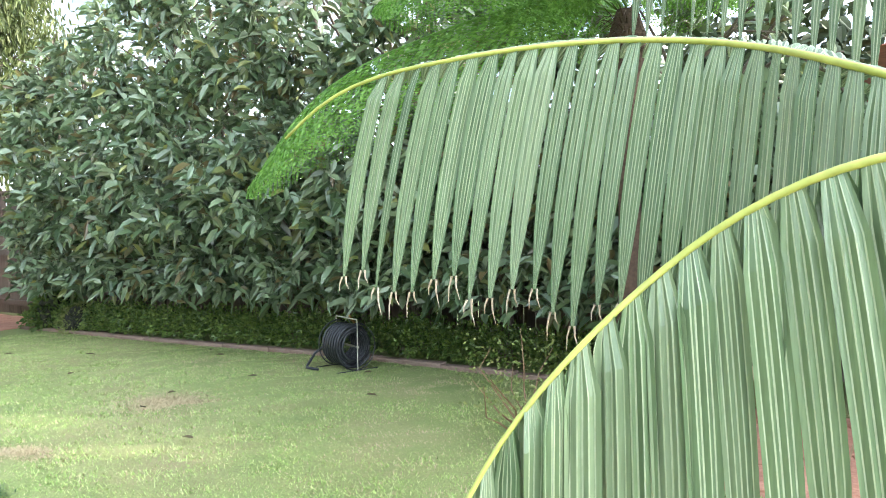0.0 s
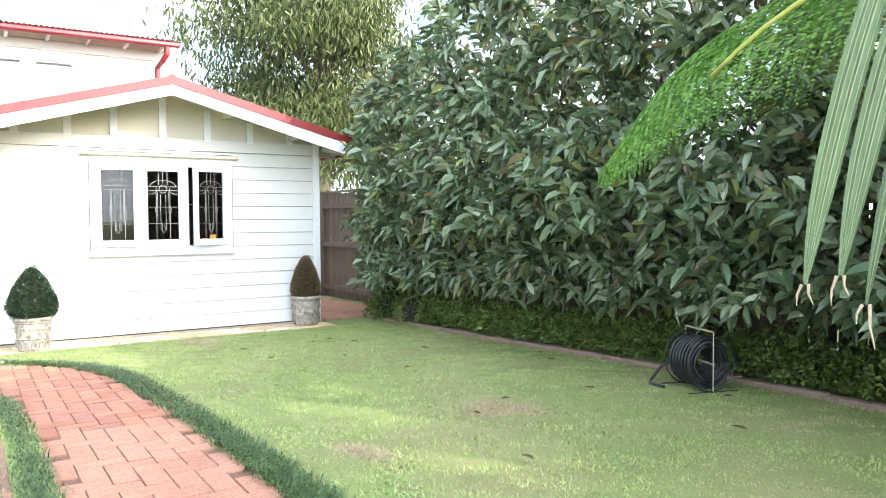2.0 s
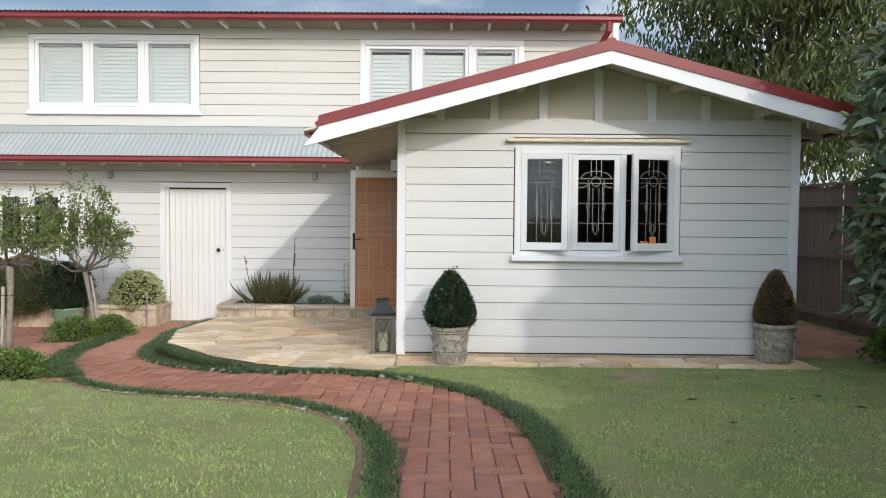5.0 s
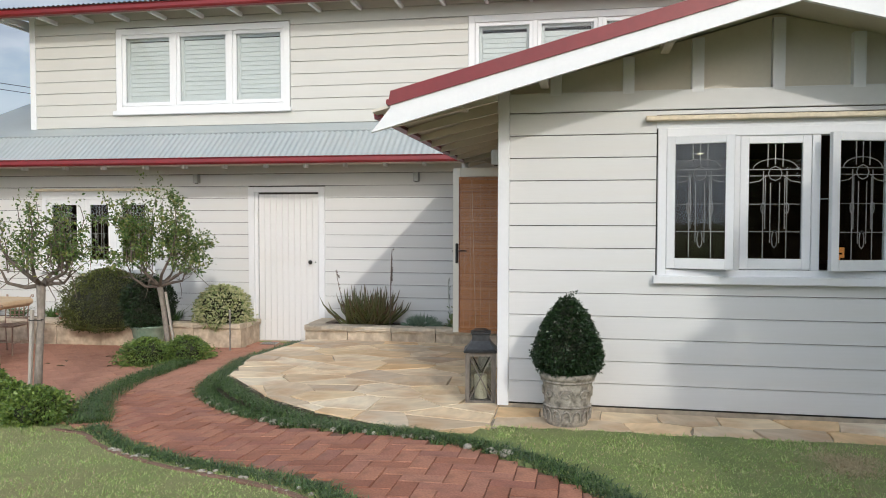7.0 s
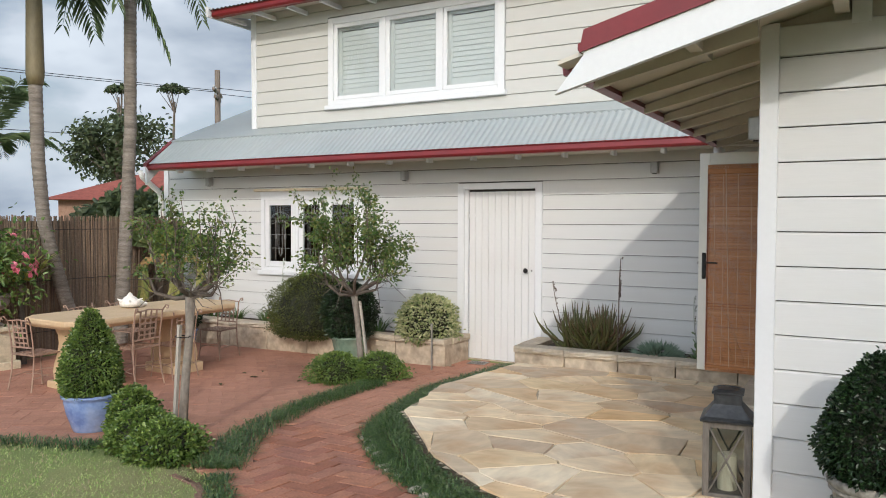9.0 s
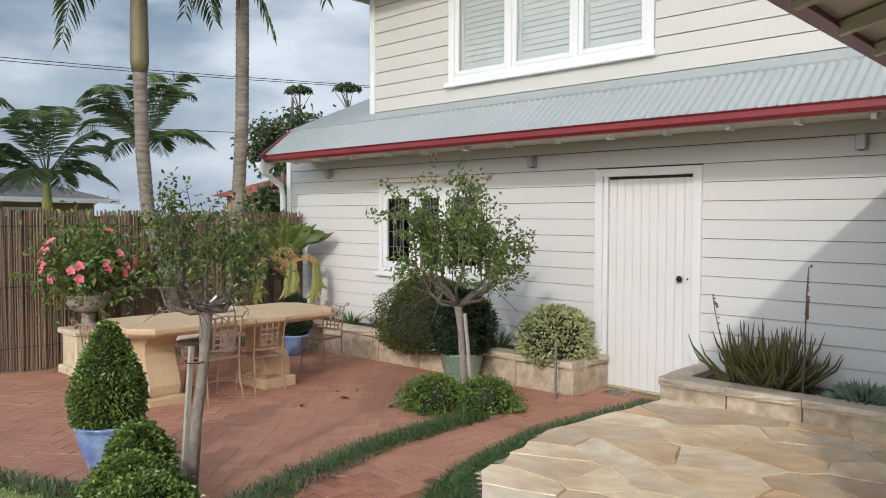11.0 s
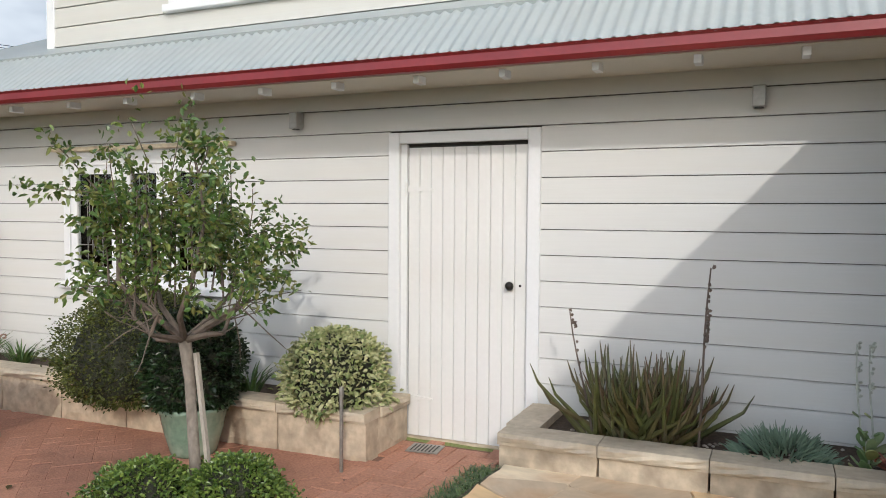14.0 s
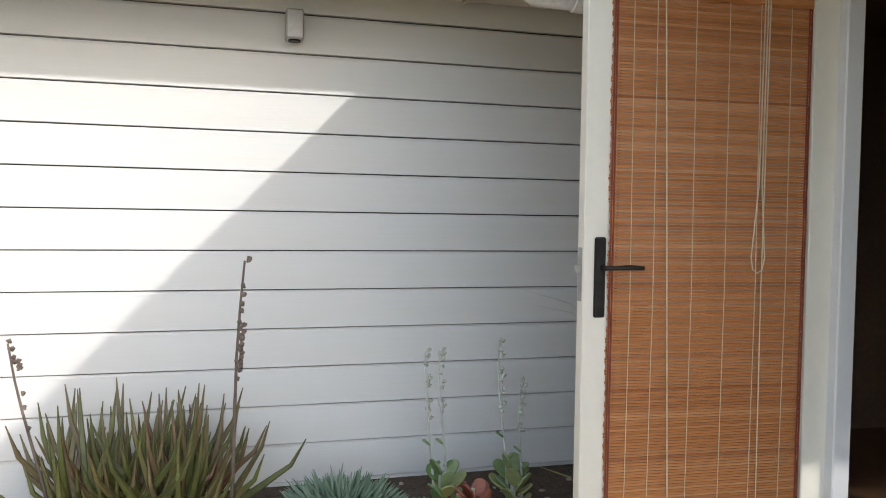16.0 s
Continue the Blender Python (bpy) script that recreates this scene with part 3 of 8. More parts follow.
for y_end, tag in ((EL, "roof_wing_left"), (ER, "roof_wing_right")):
    tagged(part(tag, prism(bmesh.new(), [(RY, RZ + 0.05), (y_end + 0.12 * (1 if y_end < RY else -1), roof_z(y_end) + 0.08), (y_end + 0.12 * (1 if y_end < RY else -1), roof_z(y_end) + 0.05), (RY, RZ + 0.02)], "x", -14.26, -9.52), M_RED), "red metal roof of the gabled wing", "roof", kind="structure")
    s = 1 if y_end > RY else -1
    w = 1.02 if s < 0 else 4.92
    sf = tagged(part(tag.replace("roof", "soffit"), prism(bmesh.new(), [(RY, RZ + 0.015), (y_end - s * 0.02, roof_z(y_end) + 0.015), (y_end - s * 0.02, roof_z(y_end) - 0.005), (RY, RZ - 0.005)], "x", -14.25, -9.53), M_SOFFIT), "cream boarded underside of the wing roof", "soffit", kind="structure")
    for i in range(9):
        x = -9.95 - 0.49 * i
        p = [(w, roof_z(w) - 0.008), (y_end - s * 0.06, roof_z(y_end) - 0.008), (y_end - s * 0.06, roof_z(y_end) - 0.055), (w, roof_z(w) - 0.105)]
        tagged(part("rafter_end", prism(bmesh.new(), p, "x", x - 0.022, x + 0.022), M_SOFFIT), "cream exposed rafter under the wing eave", "rafter", "rafters of the wing", "structure")
    # outriggers that carry the barge board
    for y in (RY + s * 0.75, RY + s * 1.6, RY + s * 2.2):
        tagged(part("outrigger", B(GAB, -9.54, y - 0.03, y + 0.03, roof_z(y) - 0.075, roof_z(y) - 0.01), M_SOFFIT), "cream outrigger under the gable overhang", "rafter", "outriggers of the gable", "structure")
    g = tagged(part("gutter_wing", prism(bmesh.new(), [(y_end - s * 0.07, roof_z(y_end) - 0.03), (y_end - s * 0.0, roof_z(y_end) - 0.03), (y_end + s * 0.01, roof_z(y_end) + 0.04), (y_end - s * 0.05, roof_z(y_end) + 0.02)], "x", -13.6, -9.66), M_RED), "dark red gutter of the wing", "gutter", kind="structure")
    tip = y_end - s * 0.02
    bb = tagged(part("barge_wing", prism(bmesh.new(), [(RY, RZ - 0.12), (tip, roof_z(tip) - 0.15), (tip - s * 0.14, roof_z(tip) + 0.02), (tip - s * 0.12, roof_z(tip - s * 0.12)), (RY, RZ)], "x", -9.53, -9.495), M_TRIM), "white barge board of the gable", "trim", kind="structure")
    part("red_cap", prism(bmesh.new(), [(RY, RZ - 0.005), (tip - s * 0.12, roof_z(tip - s * 0.12) - 0.005), (tip - s * 0.14, roof_z(tip - s * 0.14) + 0.09), (RY, RZ + 0.09)], "x", -9.54, -9.482), M_RED, bb)
tagged(part("ridge_cap", tube(bmesh.new(), [(-14.2, RY, RZ + 0.06), (-9.49, RY, RZ + 0.06)], 0.05, 8), M_RED), "red ridge cap of the wing", "roof", kind="structure")

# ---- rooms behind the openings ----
# the rooms' dimness is put into this dark brown
M_ROOM = material("room_dimness", [(0.10, 0.062, 0.04), (0.14, 0.088, 0.056)], 1.5, 0.8)
M_TIMBERF = material("floor_timber", [(0.14, 0.075, 0.04), (0.20, 0.11, 0.06)], 3, 0.4, stretch=(0.4, 4, 1))


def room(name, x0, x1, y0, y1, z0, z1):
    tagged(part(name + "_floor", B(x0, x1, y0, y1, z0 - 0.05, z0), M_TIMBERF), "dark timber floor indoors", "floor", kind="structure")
    tagged(part(name + "_ceiling", B(x0, x1, y0, y1, z1, z1 + 0.05), M_ROOM), "indoor ceiling with the room's dimness in its dark tan", "ceiling", kind="structure")
    tagged(part(name + "_wall", B(x0 - 0.05, x0, y0, y1, z0, z1), M_ROOM), "indoor wall with the room's dimness in its dark tan", "wall", kind="structure")
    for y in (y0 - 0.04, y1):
        tagged(part(name + "_side", B(x0, x1, y, y + 0.04, z0, z1), M_ROOM), "indoor wall with the room's dimness in its dark tan", "wall", kind="structure")


room("lower_room", -17.5, -14.45, -7.5, -3.0, 0.2, 2.55)
room("upper_room", -17.5, -14.42, -5.9, 3.7, 2.9, 4.55)
tagged(part("wing_room_floor", B(-14.25, -10.32, 1.15, 4.77, 0.33, 0.38), M_TIMBERF), "dark timber floor indoors", "floor", kind="structure")
tagged(part("wing_room_ceiling", B(-14.25, -10.32, 1.15, 4.77, 2.42, 2.46), M_ROOM), "indoor ceiling with the room's dimness in its dark tan", "ceiling", kind="structure")
tagged(part("wing_room_wall", B(-14.28, -14.24, 1.15, 4.77, 0.38, 2.42), M_ROOM), "indoor wall with the room's dimness in its dark tan", "wall", kind="structure")
# lining added over the sunlit inner boards; its dark colour keeps the room dim
tagged(part("wing_room_lining", B(-11.94, -10.32, 1.142, 1.152, 0.38, 2.42), M_ROOM), "indoor wall with the room's dimness in its dark tan", "wall", kind="structure")
tagged(part("wing_room_side", B(-14.24, -10.32, 4.72, 4.77, 0.38, 2.42), M_ROOM), "indoor wall with the room's dimness in its dark tan", "wall", kind="structure")

# ---- boundaries ----


def paling_fence():
    f = thing("side_fence", (0, 0, 0), "weathered grey-brown timber paling fence behind the hedge", "fence", kind="structure")
    pal = B(-0.055, 0.055, -0.009, 0.009, 0, 1, bevel=0.003)
    pal.to_mesh(me := bpy.data.meshes.new("paling"))
    pal.free()
    me.materials.append(M_FENCE)
    rng = random.Random(5)
    for i in range(150):
        ob = new("paling", me)
        ob.parent = f
        ob.matrix_basis = pose(-15.4 + 0.115 * i, 6.48 + rng.uniform(-0.006, 0.006), 0.15 + rng.uniform(-0.01, 0.01), 0, rng.uniform(-0.5, 0.5), 0) @ Matrix.Diagonal((1, 1, 1.93 + rng.uniform(-0.012, 0.012), 1))
    for z in (0.42, 1.18, 1.85):
        part("rail", B(-15.4, 1.9, 6.41, 6.465, z - 0.04, z + 0.04), M_FENCE, f)
    for x in (-13.55, -11.2, -8.8, -6.4, -4.0, -1.6):
        part("post", B(x - 0.05, x + 0.05, 6.36, 6.45, 0.1, 2.02), M_FENCE, f)
    part("capping", B(-15.4, 1.9, 6.42, 6.53, 2.09, 2.12), M_FENCE, f)


paling_fence()


def reed_fence():
    f = thing("reed_fence", (0, 0, 0), "brown brushwood reed fence along the terrace", "fence", kind="structure")
    rng = np.random.default_rng(8)
    bm = bmesh.new()
    for i in range(760):
        x = -14.2 + i * 0.0135
        r = 0.0075
        y = -7.66 + rng.normal(0, 0.006)
        h = 1.72 + rng.normal(0, 0.012)
        lean = rng.normal(0, 0.012)
        tube(bm, [(x, y, -0.12), (x + lean, y, h)], r, 5, cap=False)
    part("reeds", bm, M_REED, f)["kind"] = "stuff"
    for z in (0.25, 0.9, 1.55):
        part("wire", tube(bmesh.new(), [(-14.2, -7.645, z), (-4.0, -7.645, z)], 0.004, 5), M_DARK, f)
    for x in (-13.9, -11.5, -9.1, -6.7):
        part("post", B(x - 0.04, x + 0.04, -7.76, -7.69, -0.1, 1.68), M_FENCE, f)
    part("backing", B(-14.2, -3.9, -7.685, -7.675, -0.1, 1.66), M_FENCE, f)


reed_fence()

# ---- the magnolia hedge ----
M_MAGNOLIA = material("magnolia_leaf", [(0.33, 0.33, 0.11), (0.07, 0.12, 0.052), (0.13, 0.195, 0.095), (0.23, 0.30, 0.175), (0.07, 0.12, 0.058), (0.31, 0.37, 0.24), (0.13, 0.195, 0.10), (0.07, 0.115, 0.052), (0.25, 0.31, 0.185), (0.14, 0.21, 0.105), (0.07, 0.12, 0.055), (0.17, 0.12, 0.05)], rough=0.28, vary="island", bump_scale=25, fine=0.12, through=0.10, spec=0.7)
M_BOX = material("box_leaf", [(0.045, 0.09, 0.018), (0.10, 0.17, 0.034), (0.20, 0.27, 0.06), (0.06, 0.115, 0.024)], rough=0.35, vary="island", bump_scale=25, through=0.08)


def magnolia(at, height, spread, depth, seed, n):
    """A tall clipped-together magnolia: trunks, limbs and a ragged crown of large glossy leaves."""
    rng = np.random.default_rng(seed)
    t = thing("magnolia", (*at, float(ground_z(*at)) - 0.02), "tall dark glossy-leaved magnolia in the boundary hedge", "tree", "magnolias of the hedge")
    tr = bmesh.new()
    tips = []
    stems = [(rng.uniform(-0.25, 0.25), rng.uniform(-0.1, 0.2)) for _ in range(3)]
    for sx, sy in stems:
        top = (sx * 3 + rng.uniform(-0.3, 0.3), sy + rng.uniform(-0.2, 0.2), height * rng.uniform(0.85, 1.0))
        pts = [Vector((sx, sy, 0)).lerp(Vector(top), k / 6) + Vector((rng.normal(0, 0.04), rng.normal(0, 0.04), 0)) * (k > 0) for k in range(7)]
        tube(tr, pts, [0.045 - 0.0055 * k for k in range(7)], 7)
        tips += [pts[k].lerp(pts[min(k + 1, 6)], rng.random()) for k in (1, 2, 3, 4, 5) for _ in range(3)]
    part("trunk", tr, M_BARK, t, "grey-brown trunks")
    li = bmesh.new()
    ends = []
    for p in tips:
        a = rng.uniform(0, 2 * math.pi)
        q = p + Vector((math.cos(a) * spread * rng.uniform(0.4, 1.0), math.sin(a) * depth * rng.uniform(0.4, 1.0), rng.uniform(0.1, 0.7)))
        m = p.lerp(q, 0.5) + Vector((0, 0, 0.12))
        tube(li, [p, m, q], [0.016, 0.011, 0.006], 5)
        ends += [m, q, p.lerp(q, 0.75)]
    part("branchwork", li, M_BARK, t, "thin brown limbs")["kind"] = "stuff"
    # sprays of leaves on an uneven shell, whorled round twig ends
    k = n // 9
    u = np.where(rng.random(k) < 0.72, rng.normal(-math.pi / 2, 0.85, k), rng.uniform(0, 2 * math.pi, k))
    h = rng.uniform(0.0, 1.0, k) ** 1.15
    full = np.clip(1.12 - 0.45 * h ** 3, 0, 1.1) * rng.uniform(0.6, 1.12, k) * (1 + 0.18 * np.sin(3 * u + 9 * h + seed))
    c = np.stack([np.cos(u) * spread * full, np.sin(u) * depth * full, 0.58 + h * (height - 0.5)], 1)
    low = c[:, 2] < 1.15
    c[low, 1] *= 0.72
    # gaps: drop sprays inside a few holes high up
    for _ in range(20):
        g = np.array((rng.uniform(-spread, spread), rng.uniform(-depth, depth), rng.uniform(1.9, height)))
        c = c[np.linalg.norm((c - g) * (1, 0.12, 1), axis=1) > rng.uniform(0.10, 0.27)]
    k = len(c)
    base = np.repeat(c, 9, 0) + rng.normal(0, 0.045, (k * 9, 3))
    out = np.repeat(unit(c * (1, 1, 0.0) + (0, 0, 0.25)), 9, 0)
    way = out * 0.5 + rng.normal(0, 0.6, (k * 9, 3)) + np.array((0, 0, 0.05))
    leaves("crown", base, way, rng.uniform(0.11, 0.195, k * 9), rng.uniform(0.046, 0.072, k * 9), M_MAGNOLIA, rng, t, "dark green crown with a few rusty leaves", droop=0.25)
    return t


for i, (x, hgt) in enumerate(((-8.95, 3.35), (-7.75, 3.75), (-6.55, 3.5), (-5.35, 3.85), (-4.15, 3.25), (-2.95, 2.95), (-1.7, 2.45), (-0.45, 1.9))):
    magnolia((x, 5.98 + 0.05 * (i % 2)), hgt, 0.95, 0.80, 20 + i, 6300)
# unseen magnolias, added past the view to shade the lawn by the start
for i, x in enumerate((1.4, 3.0, 4.6, 6.2, 7.8)):
    magnolia((x, 6.0), 4.3, 1.15, 0.85, 40 + i, 3600)


def low_hedge():
    rng = np.random.default_rng(31)
    n = 21000
    x = rng.uniform(-9.95, -1.9, n)
    a = rng.uniform(0, math.pi, n)
    r = rng.uniform(0.75, 1.05, n) * (1 + 0.15 * np.sin(x * 9.3) + 0.1 * np.sin(x * 23))
    y = 5.83 - np.cos(a) * 0.20 * r
    z = ground_z(x, y) + 0.06 + np.sin(a) * 0.33 * r * rng.uniform(0.3, 1, n)
    base = np.stack([x, y, z], 1)
    way = np.stack([rng.normal(0, 0.6, n), -np.cos(a) + rng.normal(0, 0.5, n), np.sin(a) + rng.normal(0, 0.5, n)], 1)
    ob = leaves("low_hedge", base, way, rng.uniform(0.028, 0.05, n), 0.026, M_BOX, rng)
    tagged(ob, "low clipped box hedge in front of the magnolias", "hedge", kind="stuff")


low_hedge()
edge = thing("garden_edging", (0, 0, 0), "weathered timber and brick edging of the hedge bed", "edging", kind="structure")
M_EDGE = material("edging_timber", [(0.20, 0.13, 0.095), (0.30, 0.21, 0.16)], 5, 0.9, 0.4, 40, stretch=(1, 4, 4), fine=0.2)
for i in range(13):
    x = -10.1 + 0.66 * i
    if x < -1.9:
        bm = B(-0.33, 0.325, -0.045, 0.045, -0.06, 0.035, bevel=0.008)
        s = part("sleeper", bm, M_EDGE, edge)
        s.matrix_basis = pose(x + 0.33, 5.60 - 0.012 * max(0, i - 8), float(ground_z(x + 0.33, 5.6)), 0, -1.7, 0.6 * ((i * 7) % 3 - 1))
tagged(part("hedge_bed", B(-10.1, 2.5, 5.65, 6.4, 0.1, 0.33), M_SOIL), "dark soil bed under the hedge", "soil", kind="structure")

# ---- windows and doors ----


def pane_material():
    m = bpy.data.materials.new("clear_pane")
    m.use_nodes = True
    n, l = m.node_tree.nodes, m.node_tree.links
    n.clear()
    out, mix = n.new("ShaderNodeOutputMaterial"), n.new("ShaderNodeMixShader")
    tr, gl, fr = n.new("ShaderNodeBsdfTransparent"), n.new("ShaderNodeBsdfGlossy"), n.new("ShaderNodeLayerWeight")
    gl.inputs["Roughness"].default_value, fr.inputs["Blend"].default_value = 0.02, 0.5
    power, lift = n.new("ShaderNodeMath"), n.new("ShaderNodeMath")
    power.operation, lift.operation = "POWER", "MULTIPLY_ADD"
    power.inputs[1].default_value, lift.inputs[1].default_value, lift.inputs[2].default_value = 5.0, 0.6, 0.03
    l.new(fr.outputs["Facing"], power.inputs[0])
    l.new(power.outputs[0], lift.inputs[0])
    tr.inputs["Color"].default_value = (0.82, 0.84, 0.84, 1)
    l.new(lift.outputs[0], mix.inputs[0])
    l.new(tr.outputs[0], mix.inputs[1])
    l.new(gl.outputs[0], mix.inputs[2])
    l.new(mix.outputs[0], out.inputs["Surface"])
    return m


M_PANE = pane_material()
M_LEAD = material("lead_came", [(0.26, 0.25, 0.24), (0.34, 0.33, 0.31)], 5, 0.5, metal=0.4)
M_LOUVRE = material("louvre_paint", [(0.78, 0.80, 0.78), (0.84, 0.85, 0.83)], 2, 0.5)
M_CREAM = material("cream_ledge", [(0.62, 0.53, 0.38), (0.70, 0.61, 0.46)], 4, 0.5, stain=((0.4, 0.33, 0.22), 0.3, 5))
M_BLACK = material("black_iron", [(0.012, 0.011, 0.010), (0.025, 0.022, 0.02)], 20, 0.45, 0.2, 60, metal=0.5)
M_STEEL = material("worn_steel", [(0.30, 0.29, 0.27), (0.42, 0.41, 0.39)], 8, 0.4, metal=0.8)


def leadlight(parent, w, h, x=0.0):
    """Lead cames of a leadlight, on a pane w by h with its foot at the origin."""
    r, c = 0.0037, w / 2
    lines = [[(f * w, 0), (f * w, h * 0.76)] for f in (0.28, 0.72)]
    lines += [[(c - 0.03 * s, h * 0.14), (c - 0.03 * s, h * 0.66)] for s in (-1, 1)]
    lines += [[(c - 0.065 * s, h * 0.26), (c - 0.065 * s, h * 0.70)] for s in (-1, 1)]
    lines += [[(c - 0.05 * s, h * 0.80), (c - 0.05 * s, h)] for s in (-1, 1)] + [[(c, h * 0.82), (c, h)]]
    lines += [[(0, h * f), (w, h * f)] for f in (0.235, 0.475, 0.72, 0.775)]
    lines += [[(c + 0.42 * w * math.cos(a), h * 0.775 + 0.075 * math.sin(a)) for a in (math.pi * k / 10 for k in range(11))]]
    lines += [[(0, h * 0.66), (w * 0.2, h * 0.675), (w * 0.34, h * 0.72)], [(w, h * 0.66), (w * 0.8, h * 0.675), (w * 0.66, h * 0.72)]]
    for cx, cz, rx, rz in ((c, h * 0.17, 0.018, 0.06), (w * 0.28, h * 0.44, 0.014, 0.04), (w * 0.72, h * 0.44, 0.014, 0.04), (c, h * 0.74, 0.045, 0.05)):
        lines.append([(cx + rx * math.sin(a), cz + rz * math.cos(a)) for a in (2 * math.pi * k / 8 for k in range(9))])
    for ln in lines:
        part("lead_came", tube(bmesh.new(), [(x, p, q) for p, q in ln], r, 4), M_LEAD, parent)
    part("jewel", B(x - 0.003, x + 0.003, c - 0.012, c + 0.012, h * 0.23, h * 0.25), M_DARK, parent, "dark glass jewel")


def frame_of(name, w, h, rail, depth, parent, mat, bottom=None):
    """A rectangular sash frame, its outer lower corner at the origin, facing +x."""
    b = rail if bottom is None else bottom
    bm = bmesh.new()
    for a in ((0, rail, 0, h), (w - rail, w, 0, h), (rail, w - rail, 0, b), (rail, w - rail, h - rail, h)):
        box(bm, -depth / 2, depth / 2, *a, bevel=0.003)
    return part(name, bm, mat, parent)


def casement(parent, y, z, w, h, turn, hinge_right, rail=0.058):
    """A leadlight casement sash hung at one side and swung outward by turn degrees."""
    s = frame_of("sash", w, h, rail, 0.04, parent, M_TRIM, bottom=0.075)
    if hinge_right:
        s.matrix_basis = pose(0.0, y + w, z, 0, 0, turn) @ pose(0, -w, 0)
    else:
        s.matrix_basis = pose(0.0, y, z, 0, 0, -turn)
    g = part("pane", B(-0.003, 0.003, rail, w - rail, 0.075, h - rail), M_PANE, s, "leadlight pane")
    g.visible_shadow = False
    inner = w - 2 * rail
    before = set(bpy.data.objects)
    leadlight(s, inner, h - rail - 0.075, 0.007)
    for ob in set(bpy.data.objects) - before:
        ob.location = (0, rail, 0.075)
    return s


def surround(th, w, h, rail, sill, ledge, mullions, deep=0.09):
    """Casing, sill, mullions and optional cream ledge of a window; origin at its lower corner on the wall's face."""
    bm = bmesh.new()
    for a in ((0, rail, 0, h), (w - rail, w, 0, h), (rail, w - rail, h - rail, h), (rail, w - rail, 0, rail * 0.8)):
        box(bm, -deep, 0.032, *a, bevel=0.003)
    part("window_frame", bm, M_TRIM, th)
    for m in mullions:
        part("mullion", B(-deep, 0.026, m - 0.028, m + 0.028, rail * 0.8, h - rail, bevel=0.003), M_TRIM, th)
    part("window_sill", B(-0.03, 0.075, -0.03, w + 0.03, -0.055, 0.004, bevel=0.006), M_TRIM, th)
    if ledge:
        part("ledge", B(0.0, 0.085, -0.09, w + 0.08, h + 0.05, h + 0.085, bevel=0.006), M_CREAM, th, "cream timber ledge")
        part("head_board", B(0.0, 0.026, -0.01, w + 0.01, h, h + 0.05), M_TRIM, th)


win = thing("window_1", (GAB, 2.16, 1.265), "white casement window with leadlight panes, side sashes ajar", "window", kind="structure")
surround(win, 1.62, 1.06, 0.062, True, True, (0.535, 1.065))
casement(win, 0.065, 0.055, 0.455, 0.945, 13, False).location.x += 0.02
casement(win, 0.565, 0.055, 0.47, 0.945, 0, False).location.x += 0.0
casement(win, 1.10, 0.055, 0.455, 0.945, 17, True).location.x += 0.02
part("stay", tube(bmesh.new(), [(0.0, 1.06, 0.55), (0.06, 1.16, 0.55)], 0.004, 5), M_STEEL, win, "brass casement stay")

win = thing("window_2", (WALL, -6.11, 0.965), "white leadlight window half hidden by a standard tree", "window", kind="structure")
surround(win, 1.79, 1.07, 0.07, True, True, (0.66, 1.16))
for y, w in ((0.075, 0.55), (0.69, 0.44), (1.19, 0.52)):
    casement(win, y, 0.06, w, 0.94, 0, False, 0.075)


def shuttered(name, y0, y1, z0, z1, splits, label):
    win = thing(name, (UP, y0, z0), label, "window", kind="structure")
    w, h = y1 - y0, z1 - z0
    surround(win, w, h, 0.085, True, False, splits, deep=0.06)
    edges = [0.085, *splits, w - 0.085]
    for a, b in zip(edges, edges[1:]):
        a, b = a + (0.03 if a in splits else 0.002), b - (0.03 if b in splits else 0.002)
        s = frame_of("sash", b - a, h - 0.16, 0.05, 0.04, win, M_TRIM)
        s.location = (-0.01, a, 0.075)
        g = part("pane", B(-0.003, 0.003, 0.05, b - a - 0.05, 0.05, h - 0.21), M_PANE, s)
        g.visible_shadow = False
        sh = frame_of("shutter", b - a - 0.02, h - 0.18, 0.075, 0.03, win, M_LOUVRE)
        sh.location = (-0.062, a + 0.01, 0.085)
        me = bpy.data.meshes.new("louvre")
        bm = B(-0.036, 0.036, 0.078, b - a - 0.098, -0.005, 0.005, bevel=0.002)
        bm.to_mesh(me), bm.free()
        me.materials.append(M_LOUVRE)
        k = int((h - 0.395) / 0.062) + 1
        for i in range(k):
            ob = new("louvre", me)
            ob.parent = sh
            ob.matrix_basis = pose(0, 0, 0.11 + 0.062 * i, 0, 79, 0)


shuttered("window_3", -4.87, -2.28, 3.205, 4.36, (0.89, 1.73), "white upper window with closed plantation shutters")
shuttered("window_4", 0.165, 2.64, 3.185, 4.31, (0.86, 1.67), "white upper window above the wing with shutters")

door = thing("door_1", (WALL, -2.905, 0.0), "white ledged plank door, closed, with strap hinges", "door", kind="structure")
bm = bmesh.new()
box(bm, -0.10, 0.034, 0, 0.085, -0.02, 2.13, bevel=0.004)
box(bm, -0.10, 0.034, 1.015, 1.10, -0.02, 2.13, bevel=0.004)
box(bm, -0.10, 0.034, 0.085, 1.015, 2.055, 2.13, bevel=0.004)
part("door_frame", bm, M_TRIM, door)
# solid dark strip, painted shade for the gap above the leaf
part("shade_strip", B(-0.12, -0.03, 0.085, 1.015, 2.03, 2.055), M_DARK, door, "dark strip for the shade in the gap over the leaf")
leaf = part("leaf", B(-0.075, -0.036, 0.135, 1.005, 0.012, 2.028), M_TRIM, door)
